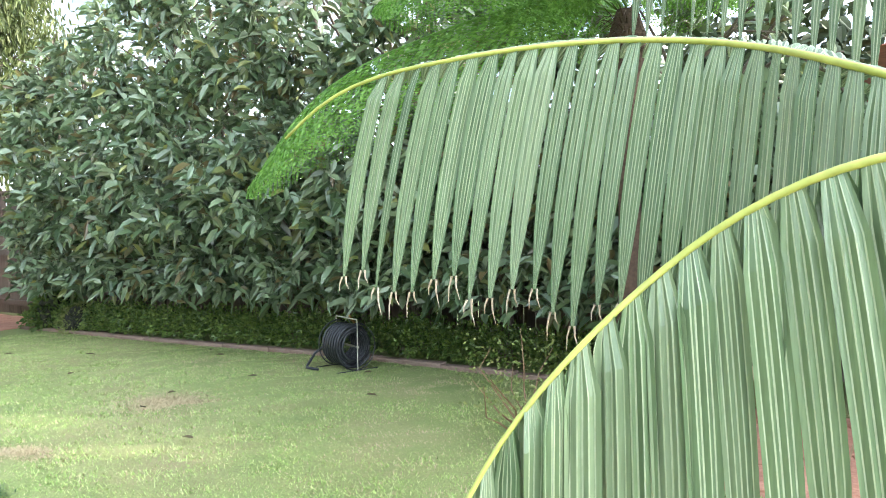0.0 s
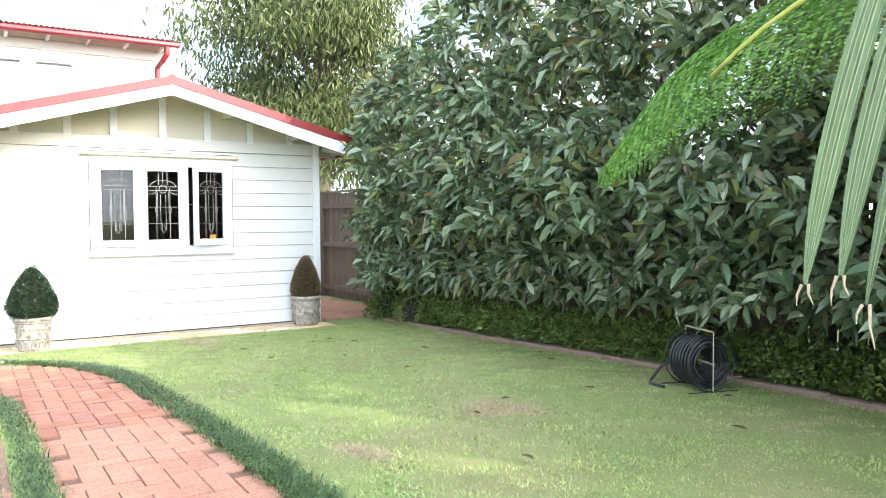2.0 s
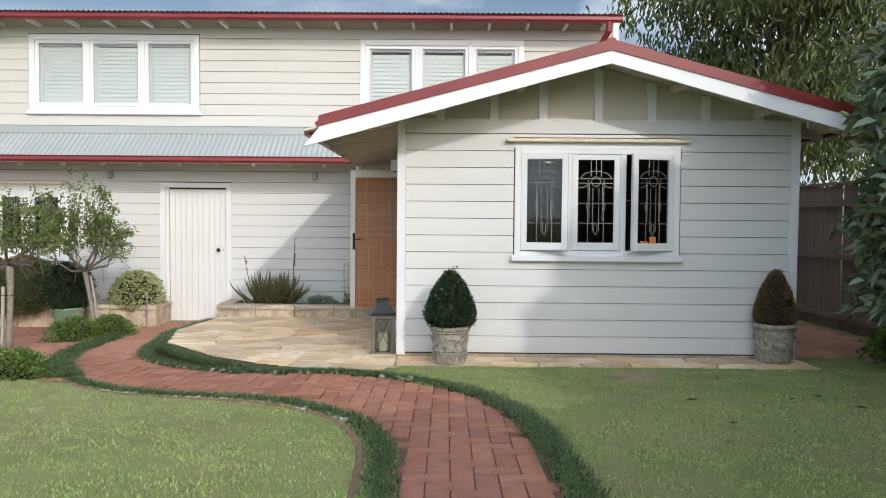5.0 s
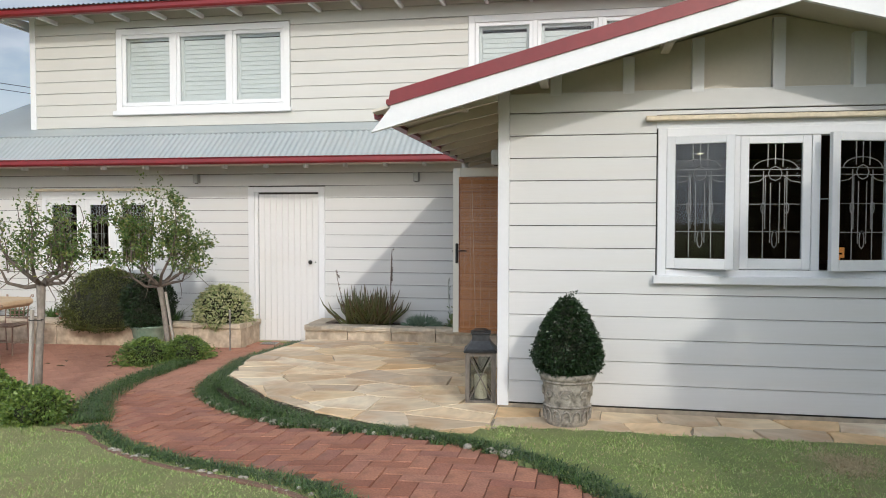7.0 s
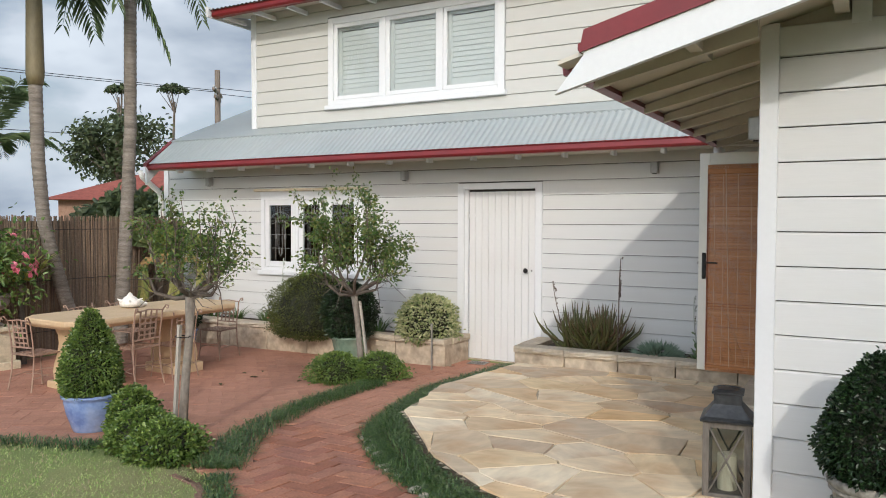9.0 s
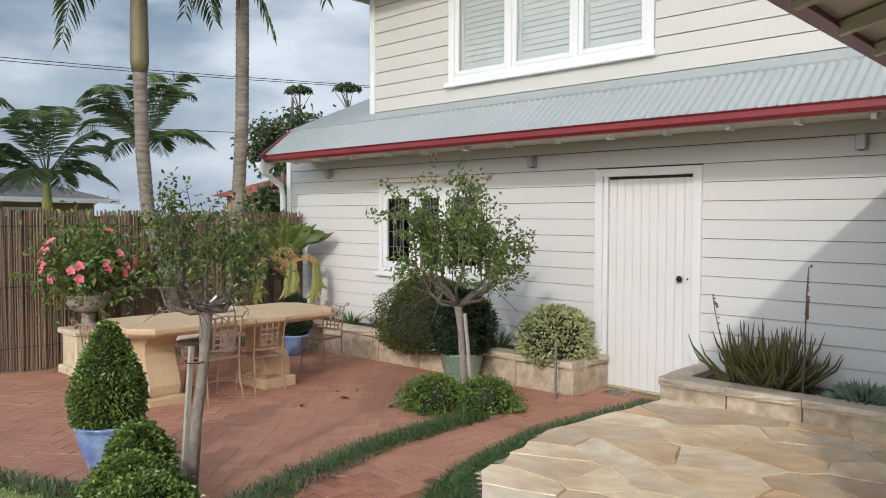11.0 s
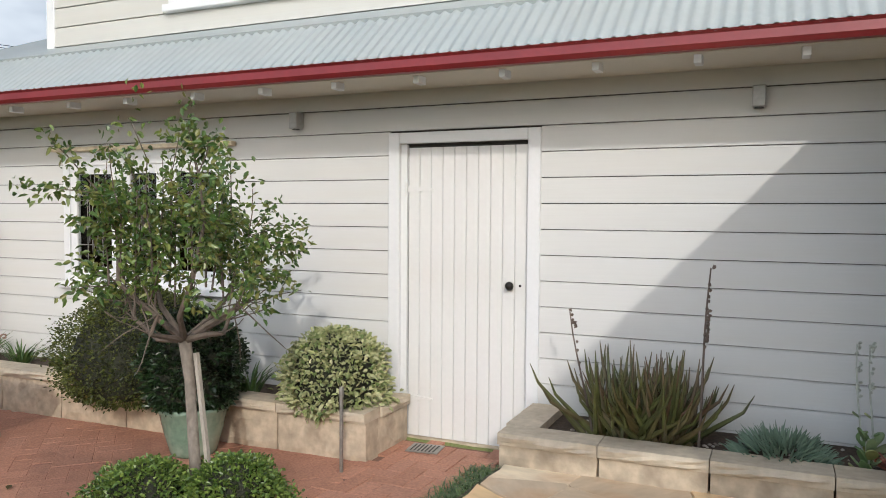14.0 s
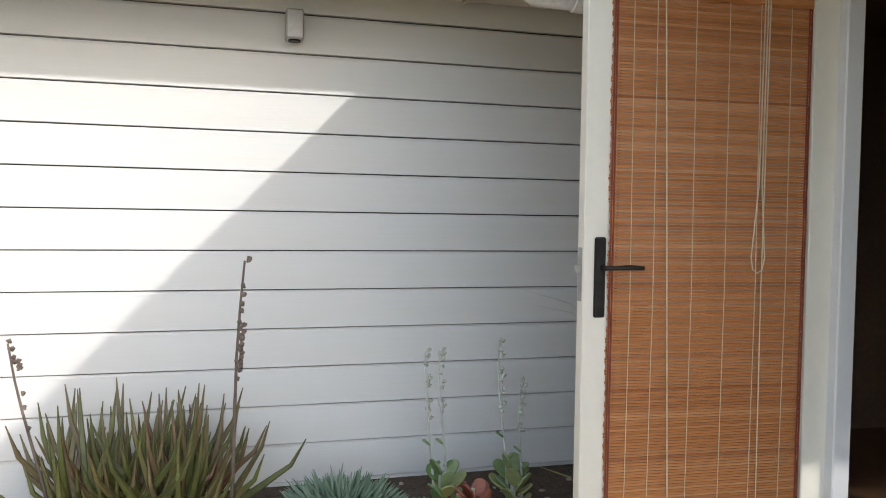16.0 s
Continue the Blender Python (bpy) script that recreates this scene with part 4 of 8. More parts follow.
M_DOOR = material("door_paint", [(0.66, 0.66, 0.65), (0.70, 0.70, 0.69)], 1.2, 0.45, 0.06, 30, fine=0.015, stain=((0.6, 0.56, 0.5), 0.2, 3.0))
me = bpy.data.meshes.new("plank")
bm = prism(bmesh.new(), [(-0.02, 0.0005), (-0.006, 0.001), (0.0, 0.005), (0.0, 0.082), (-0.006, 0.086), (-0.02, 0.0865)], "z", 0.012, 2.028)
bmesh.ops.recalc_face_normals(bm, faces=bm.faces)
bm.to_mesh(me), bm.free()
me.materials.append(M_DOOR)
for i in range(10):
    ob = new("plank", me)
    ob.parent = leaf
    ob.location = (-0.016, 0.135 + 0.087 * i, 0)
part("jamb_stop", B(-0.03, 0.0, 0.085, 0.13, 0, 2.055), M_TRIM, door)
# solid dark strip, painted shade for the gap beside the lock
part("gap", B(-0.05, -0.02, 1.006, 1.0145, 0, 2.05), M_DARK, door, "dark strip for the shade in the lock-side gap")
for z in (0.28, 1.74):
    h = part("strap_hinge", prism(bmesh.new(), [(0.12, z - 0.022), (0.33, z - 0.008), (0.33, z + 0.006), (0.12, z + 0.022)], "x", -0.018, -0.008), M_DOOR, door)
    part("knuckle", tube(bmesh.new(), [(0.0, 0.125, z - 0.05), (0.0, 0.125, z + 0.05)], 0.011, 8), M_DOOR, h)
part("knob", lathe(bmesh.new(), [(0.012, 0), (0.012, 0.02), (0.026, 0.03), (0.03, 0.042), (0.022, 0.056), (0.004, 0.06)], 14), M_BLACK, door, "black knob").matrix_basis = pose(-0.016, 0.895, 1.10, 0, 90, 0)
part("keyhole", tube(bmesh.new(), [(-0.016, 0.958, 1.10), (-0.01, 0.958, 1.10)], 0.009, 8), M_BLACK, door)
tagged(part("door_sill", B(WALL - 0.14, WALL + 0.02, -2.82, -1.89, -0.06, 0.008), M_SAND), "stone sill under the plank door", "sill", kind="structure")

# the open side door with its bamboo blind
M_BAMBOO = material("bamboo_slat", [(0.44, 0.165, 0.05), (0.55, 0.23, 0.08), (0.48, 0.19, 0.06), (0.60, 0.29, 0.13), (0.37, 0.125, 0.038)], rough=0.5, vary="island", bump_scale=60, fine=0.15, stretch=(1, 0.3, 4), through=0.15)
M_CORD = material("blind_cord", [(0.62, 0.50, 0.34), (0.70, 0.58, 0.42)], 10, 0.8)
M_DOORW = material("door_cream", [(0.72, 0.69, 0.60), (0.78, 0.75, 0.67)], 2, 0.4, 0.05, 30, fine=0.02)
od = thing("door_2", (-12.92, 1.0, 0.40), "open white glazed door with an orange-brown bamboo blind", "door", kind="structure", turn=-2.5)
W2, H2 = 0.81, 1.86
fr = bmesh.new()
for a in ((-W2, -W2 + 0.085, 0, H2), (-0.095, 0, 0, H2), (-W2 + 0.085, -0.095, 0, 0.06), (-W2 + 0.085, -0.095, H2 - 0.1, H2)):
    box(fr, -0.022, 0.022, *a, bevel=0.003)
part("leaf", fr, M_DOORW, od)
part("pane", B(-0.036, -0.031, -W2 + 0.085, -0.095, 0.06, H2 - 0.1), M_PANE, od, "clear door glass")
M_BINDING = material("blind_binding", [(0.20, 0.045, 0.025), (0.27, 0.07, 0.04)], 12, 0.8)
bl = bmesh.new()
k = 215
for i in range(k):
    z = 0.035 + i * (H2 - 0.10) / k
    sway = 0.004 * math.sin(i * 0.21) + 0.0025 * math.sin(i * 0.057 + 1)
    box(bl, -0.020 + sway, -0.016 + sway, -W2 + 0.086 + 0.002 * math.sin(i * 1.7), -0.100 + 0.003 * math.sin(i * 2.3), z, z + 0.0068)
blind = part("blind", bl, M_BAMBOO, od, "orange-brown split bamboo blind")
blind.location = (0.046, -0.016, -0.035)
part("blind_head", B(-0.026, -0.004, -W2 + 0.086, -0.098, H2 - 0.145, H2 - 0.10, bevel=0.005), M_BAMBOO, blind, "bamboo head rail")
part("blind_foot", B(-0.024, -0.006, -W2 + 0.087, -0.099, 0.062, 0.086, bevel=0.004), M_BAMBOO, blind, "bamboo foot rail")
for y in (-0.665, -0.595, -0.475, -0.37, -0.27, -0.17):
    part("stitching", tube(bmesh.new(), [(-0.010, y, 0.065), (-0.010, y + 0.006, 0.9), (-0.010, y, H2 - 0.1)], 0.0013, 4), M_CORD, blind)
for y in (-W2 + 0.089, -W2 + 0.096, -0.103, -0.110):
    part("edge_tape", tube(bmesh.new(), [(-0.010, y, 0.065), (-0.010, y, H2 - 0.1)], 0.0026, 4), M_BINDING, blind, "dark red edge binding")
part("lift_cord", tube(bmesh.new(), [(-0.004, -0.575, H2 - 0.1), (-0.004, -0.555, 1.1), (-0.004, -0.525, 0.08)], 0.0022, 5), M_CORD, blind)
loop = [(-0.003, -0.262, H2 - 0.1), (-0.002, -0.267, 1.2), (0.0, -0.287, 0.99), (0.0, -0.280, 0.955), (0.0, -0.265, 0.945), (0.0, -0.250, 0.955), (0.0, -0.243, 0.99), (-0.002, -0.257, 1.2), (-0.003, -0.253, H2 - 0.1)]
part("pull_cord", tube(bmesh.new(), loop, 0.002, 5), M_CORD, blind)
part("pull_cord", tube(bmesh.new(), [(-0.003, -0.245, H2 - 0.1), (-0.003, -0.25, 0.9), (-0.003, -0.245, 0.08)], 0.0018, 5), M_CORD, blind)
hd = part("handle_plate", B(0.022, 0.030, -W2 + 0.030, -W2 + 0.064, 0.785, 1.01, bevel=0.004), M_BLACK, od, "black iron handle plate")
part("lever", tube(bmesh.new(), [(0.03, -W2 + 0.053, 0.925), (0.055, -W2 + 0.053, 0.925), (0.057, -W2 + 0.08, 0.925), (0.057, -W2 + 0.12, 0.927), (0.057, -W2 + 0.165, 0.925)], [0.008, 0.007, 0.006, 0.008, 0.006], 8), M_BLACK, hd, "black lever handle")
lk = part("lock_edge", B(-0.012, 0.012, -W2 - 0.002, -W2 + 0.006, 0.83, 0.98), M_STEEL, od, "steel lock plate")
part("latch", B(-0.006, 0.006, -W2 - 0.014, -W2 - 0.002, 0.91, 0.93), M_STEEL, lk)
for z in (0.32, 0.98, 1.62):
    part("hinge", tube(bmesh.new(), [(0.026, 0.006, z - 0.045), (0.026, 0.006, z + 0.045)], 0.008, 8), M_STEEL, od, "dull steel hinge")
tagged(part("door_step", B(-13.0, -11.9, 0.62, 1.0, 0.18, 0.37, bevel=0.012), M_CAP), "sandstone step at the side door", "step", kind="structure")

# indoors, seen past the open door and sash
M_DARKWOOD = material("dark_wood", [(0.035, 0.017, 0.010), (0.065, 0.03, 0.018)], 4, 0.35, stretch=(0.5, 4, 1))
sb = thing("sideboard", (-13.7, 4.45, 0.38), "dark wooden sideboard against the wall indoors", "sideboard")
part("body", B(-0.55, 0.55, -0.2, 0.2, 0.12, 0.78), M_DARKWOOD, sb)
part("top", B(-0.58, 0.58, -0.22, 0.22, 0.78, 0.82, bevel=0.006), M_DARKWOOD, sb)
for x in (-0.28, 0.28):
    d = part("drawer", B(x - 0.25, x + 0.25, -0.215, -0.2, 0.56, 0.74, bevel=0.004), M_DARKWOOD, sb)
    part("pull", B(x - 0.03, x + 0.03, -0.23, -0.215, 0.64, 0.66), M_STEEL, d)
for x in (-0.5, 0.5):
    for y in (-0.16, 0.16):
        part("leg", B(x - 0.03, x + 0.03, y - 0.03, y + 0.03, 0, 0.12), M_DARKWOOD, sb)


def glow(name, colour, strength):
    m = bpy.data.materials.new(name)
    m.use_nodes = True
    b = m.node_tree.nodes["Principled BSDF"]
    b.inputs["Base Color"].default_value = (*colour, 1)
    b.inputs["Emission Color"].default_value = (*colour, 1)
    b.inputs["Emission Strength"].default_value = strength
    return m


M_SHADE = glow("lamp_glow", (1.0, 0.42, 0.12), 0.7)
for at in ((-13.55, 4.45, 1.20), (-12.0, 3.92, 1.18)):
    la = thing("table_lamp", at, "small lit table lamp with an amber shade", "lamp", "table lamps indoors")
    part("base", lathe(bmesh.new(), [(0.05, 0), (0.05, 0.015), (0.012, 0.03), (0.012, 0.09)], 12), M_BLACK, la)
    part("shade", B(-0.04, 0.04, -0.04, 0.04, 0.06, 0.18, bevel=0.01), M_SHADE, la, "glowing amber shade")
    part("cap", B(-0.05, 0.05, -0.05, 0.05, 0.18, 0.195), M_BLACK, la)
st = thing("side_table", (-12.0, 3.92, 0.38), "dark wooden side table under a lamp indoors", "table")
part("top", B(-0.3, 0.3, -0.25, 0.25, 0.76, 0.80, bevel=0.005), M_DARKWOOD, st)
for x in (-0.26, 0.26):
    for y in (-0.21, 0.21):
        part("leg", B(x - 0.02, x + 0.02, y - 0.02, y + 0.02, 0, 0.76), M_DARKWOOD, st)
dl = thing("downlight", (-13.2, 2.9, 2.415), "small lit recessed downlight in the dim ceiling", "light")
part("bezel", lathe(bmesh.new(), [(0.05, -0.008), (0.05, 0.0)], 14), M_STEEL, dl)
part("lens", lathe(bmesh.new(), [(0.03, -0.012), (0.03, -0.008)], 14), glow("downlight_glow", (1.0, 0.8, 0.5), 6.0), dl)

# ---- fixtures on the walls ----
M_GREYBOX = material("lamp_grey", [(0.36, 0.36, 0.35), (0.45, 0.45, 0.44)], 8, 0.5, metal=0.3, fine=0.08)


def wall_lamp(at, turn=0):
    t = thing("wall_lamp", at, "small grey box-shaped outdoor wall lamp", "wall lamp", "wall lamps", turn=turn)
    part("back_plate", B(0, 0.012, -0.03, 0.03, -0.05, 0.05), M_GREYBOX, t)
    part("body", B(0.012, 0.10, -0.036, 0.036, -0.06, 0.06, bevel=0.006), M_GREYBOX, t)
    part("lens", lathe(bmesh.new(), [(0.026, -0.066), (0.026, -0.055)], 12, (0.056, 0, 0)), M_BLACK, t, "dark round lens")
    return t


for y in (-7.09, -3.65, -0.52):
    wall_lamp((WALL + 0.018, y, 2.245))
wall_lamp((-10.45, 1.018, 2.16), -90)
M_PIPE = material("white_pipe", [(0.70, 0.70, 0.68), (0.76, 0.76, 0.74)], 3, 0.35)
pp = thing("downpipe", (-13.6, 0.22, 2.37), "white plastic downpipe elbow at the gutter's end", "downpipe", kind="structure")
part("pipe", tube(bmesh.new(), [(0.0, 0.0, 0.02), (0.0, 0.0, -0.06), (0.03, 0.06, -0.11), (0.05, 0.25, -0.12), (0.05, 0.70, -0.12), (0.04, 0.76, -0.2), (0.04, 0.76, -2.0)], 0.04, 12), M_PIPE, pp, smooth=True)
part("collar", tube(bmesh.new(), [(0.05, 0.2, -0.12), (0.05, 0.26, -0.12)], 0.047, 12), M_PIPE, pp)
pp = thing("downpipe", (-14.22, -8.06, 2.4), "white downpipe at the corner of the house", "downpipe", kind="structure")
part("pipe", tube(bmesh.new(), [(0.6, 0.2, 0.0), (0.55, 0.2, -0.1), (0.1, 0.02, -0.3), (0.06, 0.0, -0.45), (0.06, 0.0, -2.45)], 0.04, 10), M_PIPE, pp, smooth=True)

# ---- stone planters ----


def rough_block(w, d, h, seed, amp=0.012):
    """A hewn stone, lying along y, its front at +x uneven."""
    rng = random.Random(seed)
    bm = bmesh.new()
    ny, nz = max(2, int(w / 0.09)), 4
    grid = []
    for j in range(nz + 1):
        for i in range(ny + 1):
            e = 0 if i in (0, ny) or j in (0, nz) else 1
            grid.append(bm.verts.new((d - 0.008 * (1 - e) + e * rng.uniform(-amp * 0.3, amp), w * i / ny, h * j / nz)))
    for j in range(nz):
        for i in range(ny):
            a = j * (ny + 1) + i
            bm.faces.new((grid[a], grid[a + 1], grid[a + ny + 2], grid[a + ny + 1]))
    edge = [i for i in range(ny + 1)] + [(j + 1) * (ny + 1) - 1 for j in range(1, nz + 1)] + [nz * (ny + 1) + i for i in range(ny - 1, -1, -1)] + [j * (ny + 1) for j in range(nz - 1, 0, -1)]
    back = [bm.verts.new((0, grid[k].co.y, grid[k].co.z)) for k in edge]
    for a in range(len(edge)):
        b = (a + 1) % len(edge)
        bm.faces.new((grid[edge[b]], grid[edge[a]], back[a], back[b]))
    bm.faces.new(back)
    return bm


def planter(name, label, x, y0, y1, z0, z1, end_low, blocks):
    """A planter against the house: hewn front stones, rough-edged caps and soil; end_low is the open end's side."""
    t = thing(name, (0, 0, 0), label, "planter")
    n = blocks
    wdt = (y1 - y0) / n
    for i in range(n):
        b = part("stone", rough_block(wdt - 0.012, 0.17, z1 - z0 - 0.065, i * 3 + int(x * -10)), M_SAND, t)
        b.location = (x - 0.17, y0 + i * wdt + 0.006, z0)
        c = part("cap_stone", rough_block(wdt - 0.005, 0.21, 0.065, i * 5 + 1, 0.018), M_CAP, t)
        c.location = (x - 0.185, y0 + i * wdt + 0.0025, z1 - 0.065)
    ye = y0 if end_low else y1
    s = -1 if end_low else 1
    length = x - 0.17 - WALL - 0.02
    b = part("stone", rough_block(length, 0.17, z1 - z0 - 0.065, 77), M_SAND, t)
    b.matrix_basis = pose(WALL + 0.022, ye - s * 0.172, z0) @ (pose(0, 0, 0, 0, 0, -90) @ Matrix.Diagonal((-1, 1, 1, 1)) if s > 0 else pose(0, 0, 0, 0, 0, -90))
    c = part("cap_stone", rough_block(length - 0.02, 0.21, 0.065, 78, 0.018), M_CAP, t)
    c.matrix_basis = pose(WALL + 0.022, ye - s * 0.187, z1 - 0.065) @ (pose(0, 0, 0, 0, 0, -90) @ Matrix.Diagonal((-1, 1, 1, 1)) if s > 0 else pose(0, 0, 0, 0, 0, -90))
    part("footing", B(WALL + 0.02, x + 0.008, y0, y1, z0 - 0.12, z0), M_SAND, t)
    part("soil", B(WALL + 0.022, x - 0.172, y0 + 0.17, y1 - 0.17, z0, z1 - 0.05), M_SOIL, t, "dark soil")


planter("planter", "sandstone planter wall along the terrace, full of shrubs", -13.68, -7.5, -2.745, -0.04, 0.31, False, 7)
planter("planter", "sandstone planter beside the patio with succulents", -13.55, -1.82, 1.0, 0.02, 0.345, True, 5)

# ---- leaf helpers for plants ----
M_GREEN = material("garden_leaf", [(0.05, 0.11, 0.022), (0.10, 0.17, 0.034), (0.16, 0.22, 0.05), (0.07, 0.13, 0.03)], rough=0.45, vary="island", through=0.2)
M_BOXDARK = material("dark_box_leaf", [(0.009, 0.024, 0.009), (0.016, 0.038, 0.012), (0.028, 0.058, 0.018)], rough=0.35, vary="island", through=0.06)
M_BROWNLEAF = material("browned_leaf", [(0.10, 0.055, 0.025), (0.15, 0.085, 0.035), (0.07, 0.06, 0.02), (0.19, 0.11, 0.05)], rough=0.6, vary="island", through=0.1)
M_VARIEG = material("variegated_leaf", [(0.24, 0.30, 0.10), (0.50, 0.50, 0.28), (0.13, 0.20, 0.06), (0.58, 0.56, 0.34), (0.34, 0.38, 0.16)], rough=0.45, vary="island", through=0.15)
M_OLIVE = material("conifer_leaf", [(0.025, 0.036, 0.009), (0.07, 0.088, 0.016), (0.125, 0.14, 0.025), (0.022, 0.032, 0.009)], rough=0.5, vary="island", through=0.06)
M_TRUNK = material("pale_trunk", [(0.17, 0.14, 0.115), (0.29, 0.25, 0.21)], 12, 0.85, 0.5, 45, stretch=(1, 1, 0.5), fine=0.25, stain=((0.14, 0.12, 0.09), 0.5, 14))
M_STAKE = material("grey_stake", [(0.30, 0.27, 0.23), (0.40, 0.36, 0.31)], 8, 0.85, 0.3, 40, stretch=(4, 4, 0.5), fine=0.15)


def clipped(parent, shape, n, size, mat, seed, label="", lump=0.06):
    """A clipped crown: small leaves on a lumpy solid of revolution. shape: (radius, height) rows from foot to top."""
    rng = np.random.default_rng(seed)
    r, h = np.array(shape, float).T
    s = np.concatenate([[0], np.cumsum(np.hypot(np.diff(r), np.diff(h)))])
    w = np.interp(np.linspace(0, s[-1], 200), s, r) + 0.01
    pick = rng.choice(200, n, p=w / w.sum())
    u = np.linspace(0, s[-1], 200)[pick] + rng.normal(0, s[-1] / 300, n)
    rad, hh = np.interp(u, s, r), np.interp(u, s, h)
    a = rng.uniform(0, 2 * math.pi, n)
    k = rng.uniform(0.80, 1.0, n) * (1 + lump * np.sin(4 * a + 11 * hh + seed) + lump * 0.7 * np.sin(9 * a - 17 * hh) + lump * 0.5 * rng.normal(size=n))
    base = np.stack([np.cos(a) * rad * k, np.sin(a) * rad * k, hh + rng.normal(0, 0.012, n)], 1)
    out = np.stack([np.cos(a), np.sin(a), np.interp(u, s, np.linspace(-0.5, 1.4, len(s)))], 1)
    way = unit(out) + rng.normal(0, 0.55, (n, 3))
    # a dark solid core stands in for the shade between the leaves
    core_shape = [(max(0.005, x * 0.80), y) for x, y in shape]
    part("inner_mass", lathe(bmesh.new(), [(core_shape[0][0] * 0.9, core_shape[0][1] + 0.02), *[(x, y * 0.97 + 0.01) for x, y in core_shape[1:]]], 12), M_INNERSHADE, parent, "dark solid core for the shade inside the crown")
    return leaves("foliage", base, way, rng.uniform(0.7, 1.2, n) * size, size * 0.55, mat, rng, parent, label)


# near-black: the shade inside a crown is in this colour
M_INNERSHADE = material("crown_inner_shade", [(0.012, 0.016, 0.008), (0.03, 0.03, 0.018)], 30, 0.95, 0.8, 60, fine=0.4)


def mound(name, at, r, h, n, size, mat, seed, label, category="shrub", group="", lump=0.20):
    t = thing(name, at, label, category, group)
    shape = [(r * max(0.02, math.sin(math.pi * (0.18 + 0.82 * k / 9))) if k < 9 else 0.01, h * (0.5 - 0.5 * math.cos(math.pi * k / 9))) for k in range(10)]
    part("stem", tube(bmesh.new(), [(0, 0, -0.03), (0.01, 0, h * 0.5)], [0.02, 0.012], 6), M_BARK, t)
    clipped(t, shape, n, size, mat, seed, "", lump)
    return t


# ---- topiary in pots ----
M_STONEPOT = material("carved_pot_stone", [(0.24, 0.21, 0.175), (0.44, 0.40, 0.34)], 14, 0.85, 0.6, 40, fine=0.25, stain=((0.07, 0.06, 0.045), 0.8, 22))
M_BLUEPOT = material("blue_glaze", [(0.10, 0.16, 0.36), (0.20, 0.28, 0.48), (0.30, 0.36, 0.50)], 9, 0.2, 0.1, 30, fine=0.12)
M_GREENPOT = material("green_glaze", [(0.14, 0.22, 0.16), (0.24, 0.32, 0.25)], 7, 0.25, 0.1, 30, stain=((0.35, 0.38, 0.30), 0.5, 6))


def carved_pot(t, r0, r1, h):
    body = part("pot", lathe(bmesh.new(), [(r0 * 0.95, 0), (r0, 0.015), (r0 * 1.02, 0.04), (r0 + (r1 - r0) * 0.35, h * 0.36), (r0 + (r1 - r0) * 0.4, h * 0.42), (r0 + (r1 - r0) * 0.75, h * 0.82), (r1 * 0.97, h * 0.87), (r1 * 1.07, h * 0.91), (r1 * 1.09, h * 0.96), (r1 * 1.04, h), (r1 * 0.9, h), (r1 * 0.85, h * 0.92)], 36), M_STONEPOT, t, "weathered carved stone pot", smooth=True)
    n = 14
    for i in range(n):
        a = 2 * math.pi * i / n
        p = part("arch_relief", tube(bmesh.new(), [(0.0, w, z) for w, z in ((-0.026, 0.05), (-0.024, 0.09), (-0.012, 0.115), (0, 0.122), (0.012, 0.115), (0.024, 0.09), (0.026, 0.05))], 0.006, 5), M_STONEPOT, body)
        p.matrix_basis = pose(0, 0, 0, 0, 0, math.degrees(a)) @ pose(r0 * 1.07, 0, 0, 0, 6, 0)
    for i in range(8):
        a = 360 * i / 8
        sc = [(0.0, 0.055 * math.cos(q) * (1 - q / 9), 0.04 * math.sin(q) * (1 - q / 9)) for q in (k * 0.6 for k in range(13))]
        p = part("scroll_relief", tube(bmesh.new(), sc, 0.008, 5), M_STONEPOT, body)
        p.matrix_basis = pose(0, 0, h * 0.62, 0, 0, a) @ pose(r0 + (r1 - r0) * 0.62, 0, 0, 0, 8, 0)
    for z in (h * 0.39, h * 0.85):
        part("band", lathe(bmesh.new(), [(r0 + (r1 - r0) * z / h * 1.02, z - 0.008), (r0 + (r1 - r0) * z / h * 1.02 + 0.012, z), (r0 + (r1 - r0) * z / h * 1.02, z + 0.008)], 36), M_STONEPOT, body)
    part("potting_soil", lathe(bmesh.new(), [(r1 * 0.86, h * 0.90), (r1 * 0.5, h * 0.93)], 20), M_SOIL, t)


t = thing("potted_topiary", (-9.73, 1.535, 0.262), "green teardrop box topiary in a carved stone pot", "potted plant", "topiaries by the gable")
carved_pot(t, 0.14, 0.178, 0.365)
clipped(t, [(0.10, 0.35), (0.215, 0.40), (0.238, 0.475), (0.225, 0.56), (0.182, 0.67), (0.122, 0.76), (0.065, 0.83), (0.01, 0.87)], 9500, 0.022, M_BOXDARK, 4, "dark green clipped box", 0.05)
rng = np.random.default_rng(2)
leaves("top_sprig", np.stack([rng.normal(0.04, 0.015, 40), rng.normal(0.03, 0.015, 40), rng.uniform(0.83, 0.92, 40)], 1), rng.normal(size=(40, 3)) + (0, 0, 0.6), 0.022, 0.012, M_BOXDARK, rng, t)
t = thing("potted_topiary", (-9.96, 4.66, 0.262), "browned dying box cone in a carved stone pot", "potted plant", "topiaries by the gable")
carved_pot(t, 0.15, 0.19, 0.38)
clipped(t, [(0.09, 0.37), (0.185, 0.41), (0.195, 0.49), (0.17, 0.60), (0.125, 0.71), (0.10, 0.76), (0.06, 0.84), (0.01, 0.88)], 7000, 0.02, M_BROWNLEAF, 6, "browned clipped box", 0.05)
gz = float(ground_z(-9.75, -3.55))
t = thing("potted_topiary", (-9.75, -3.55, gz), "bright green box cone in a blue glazed pot", "potted plant")
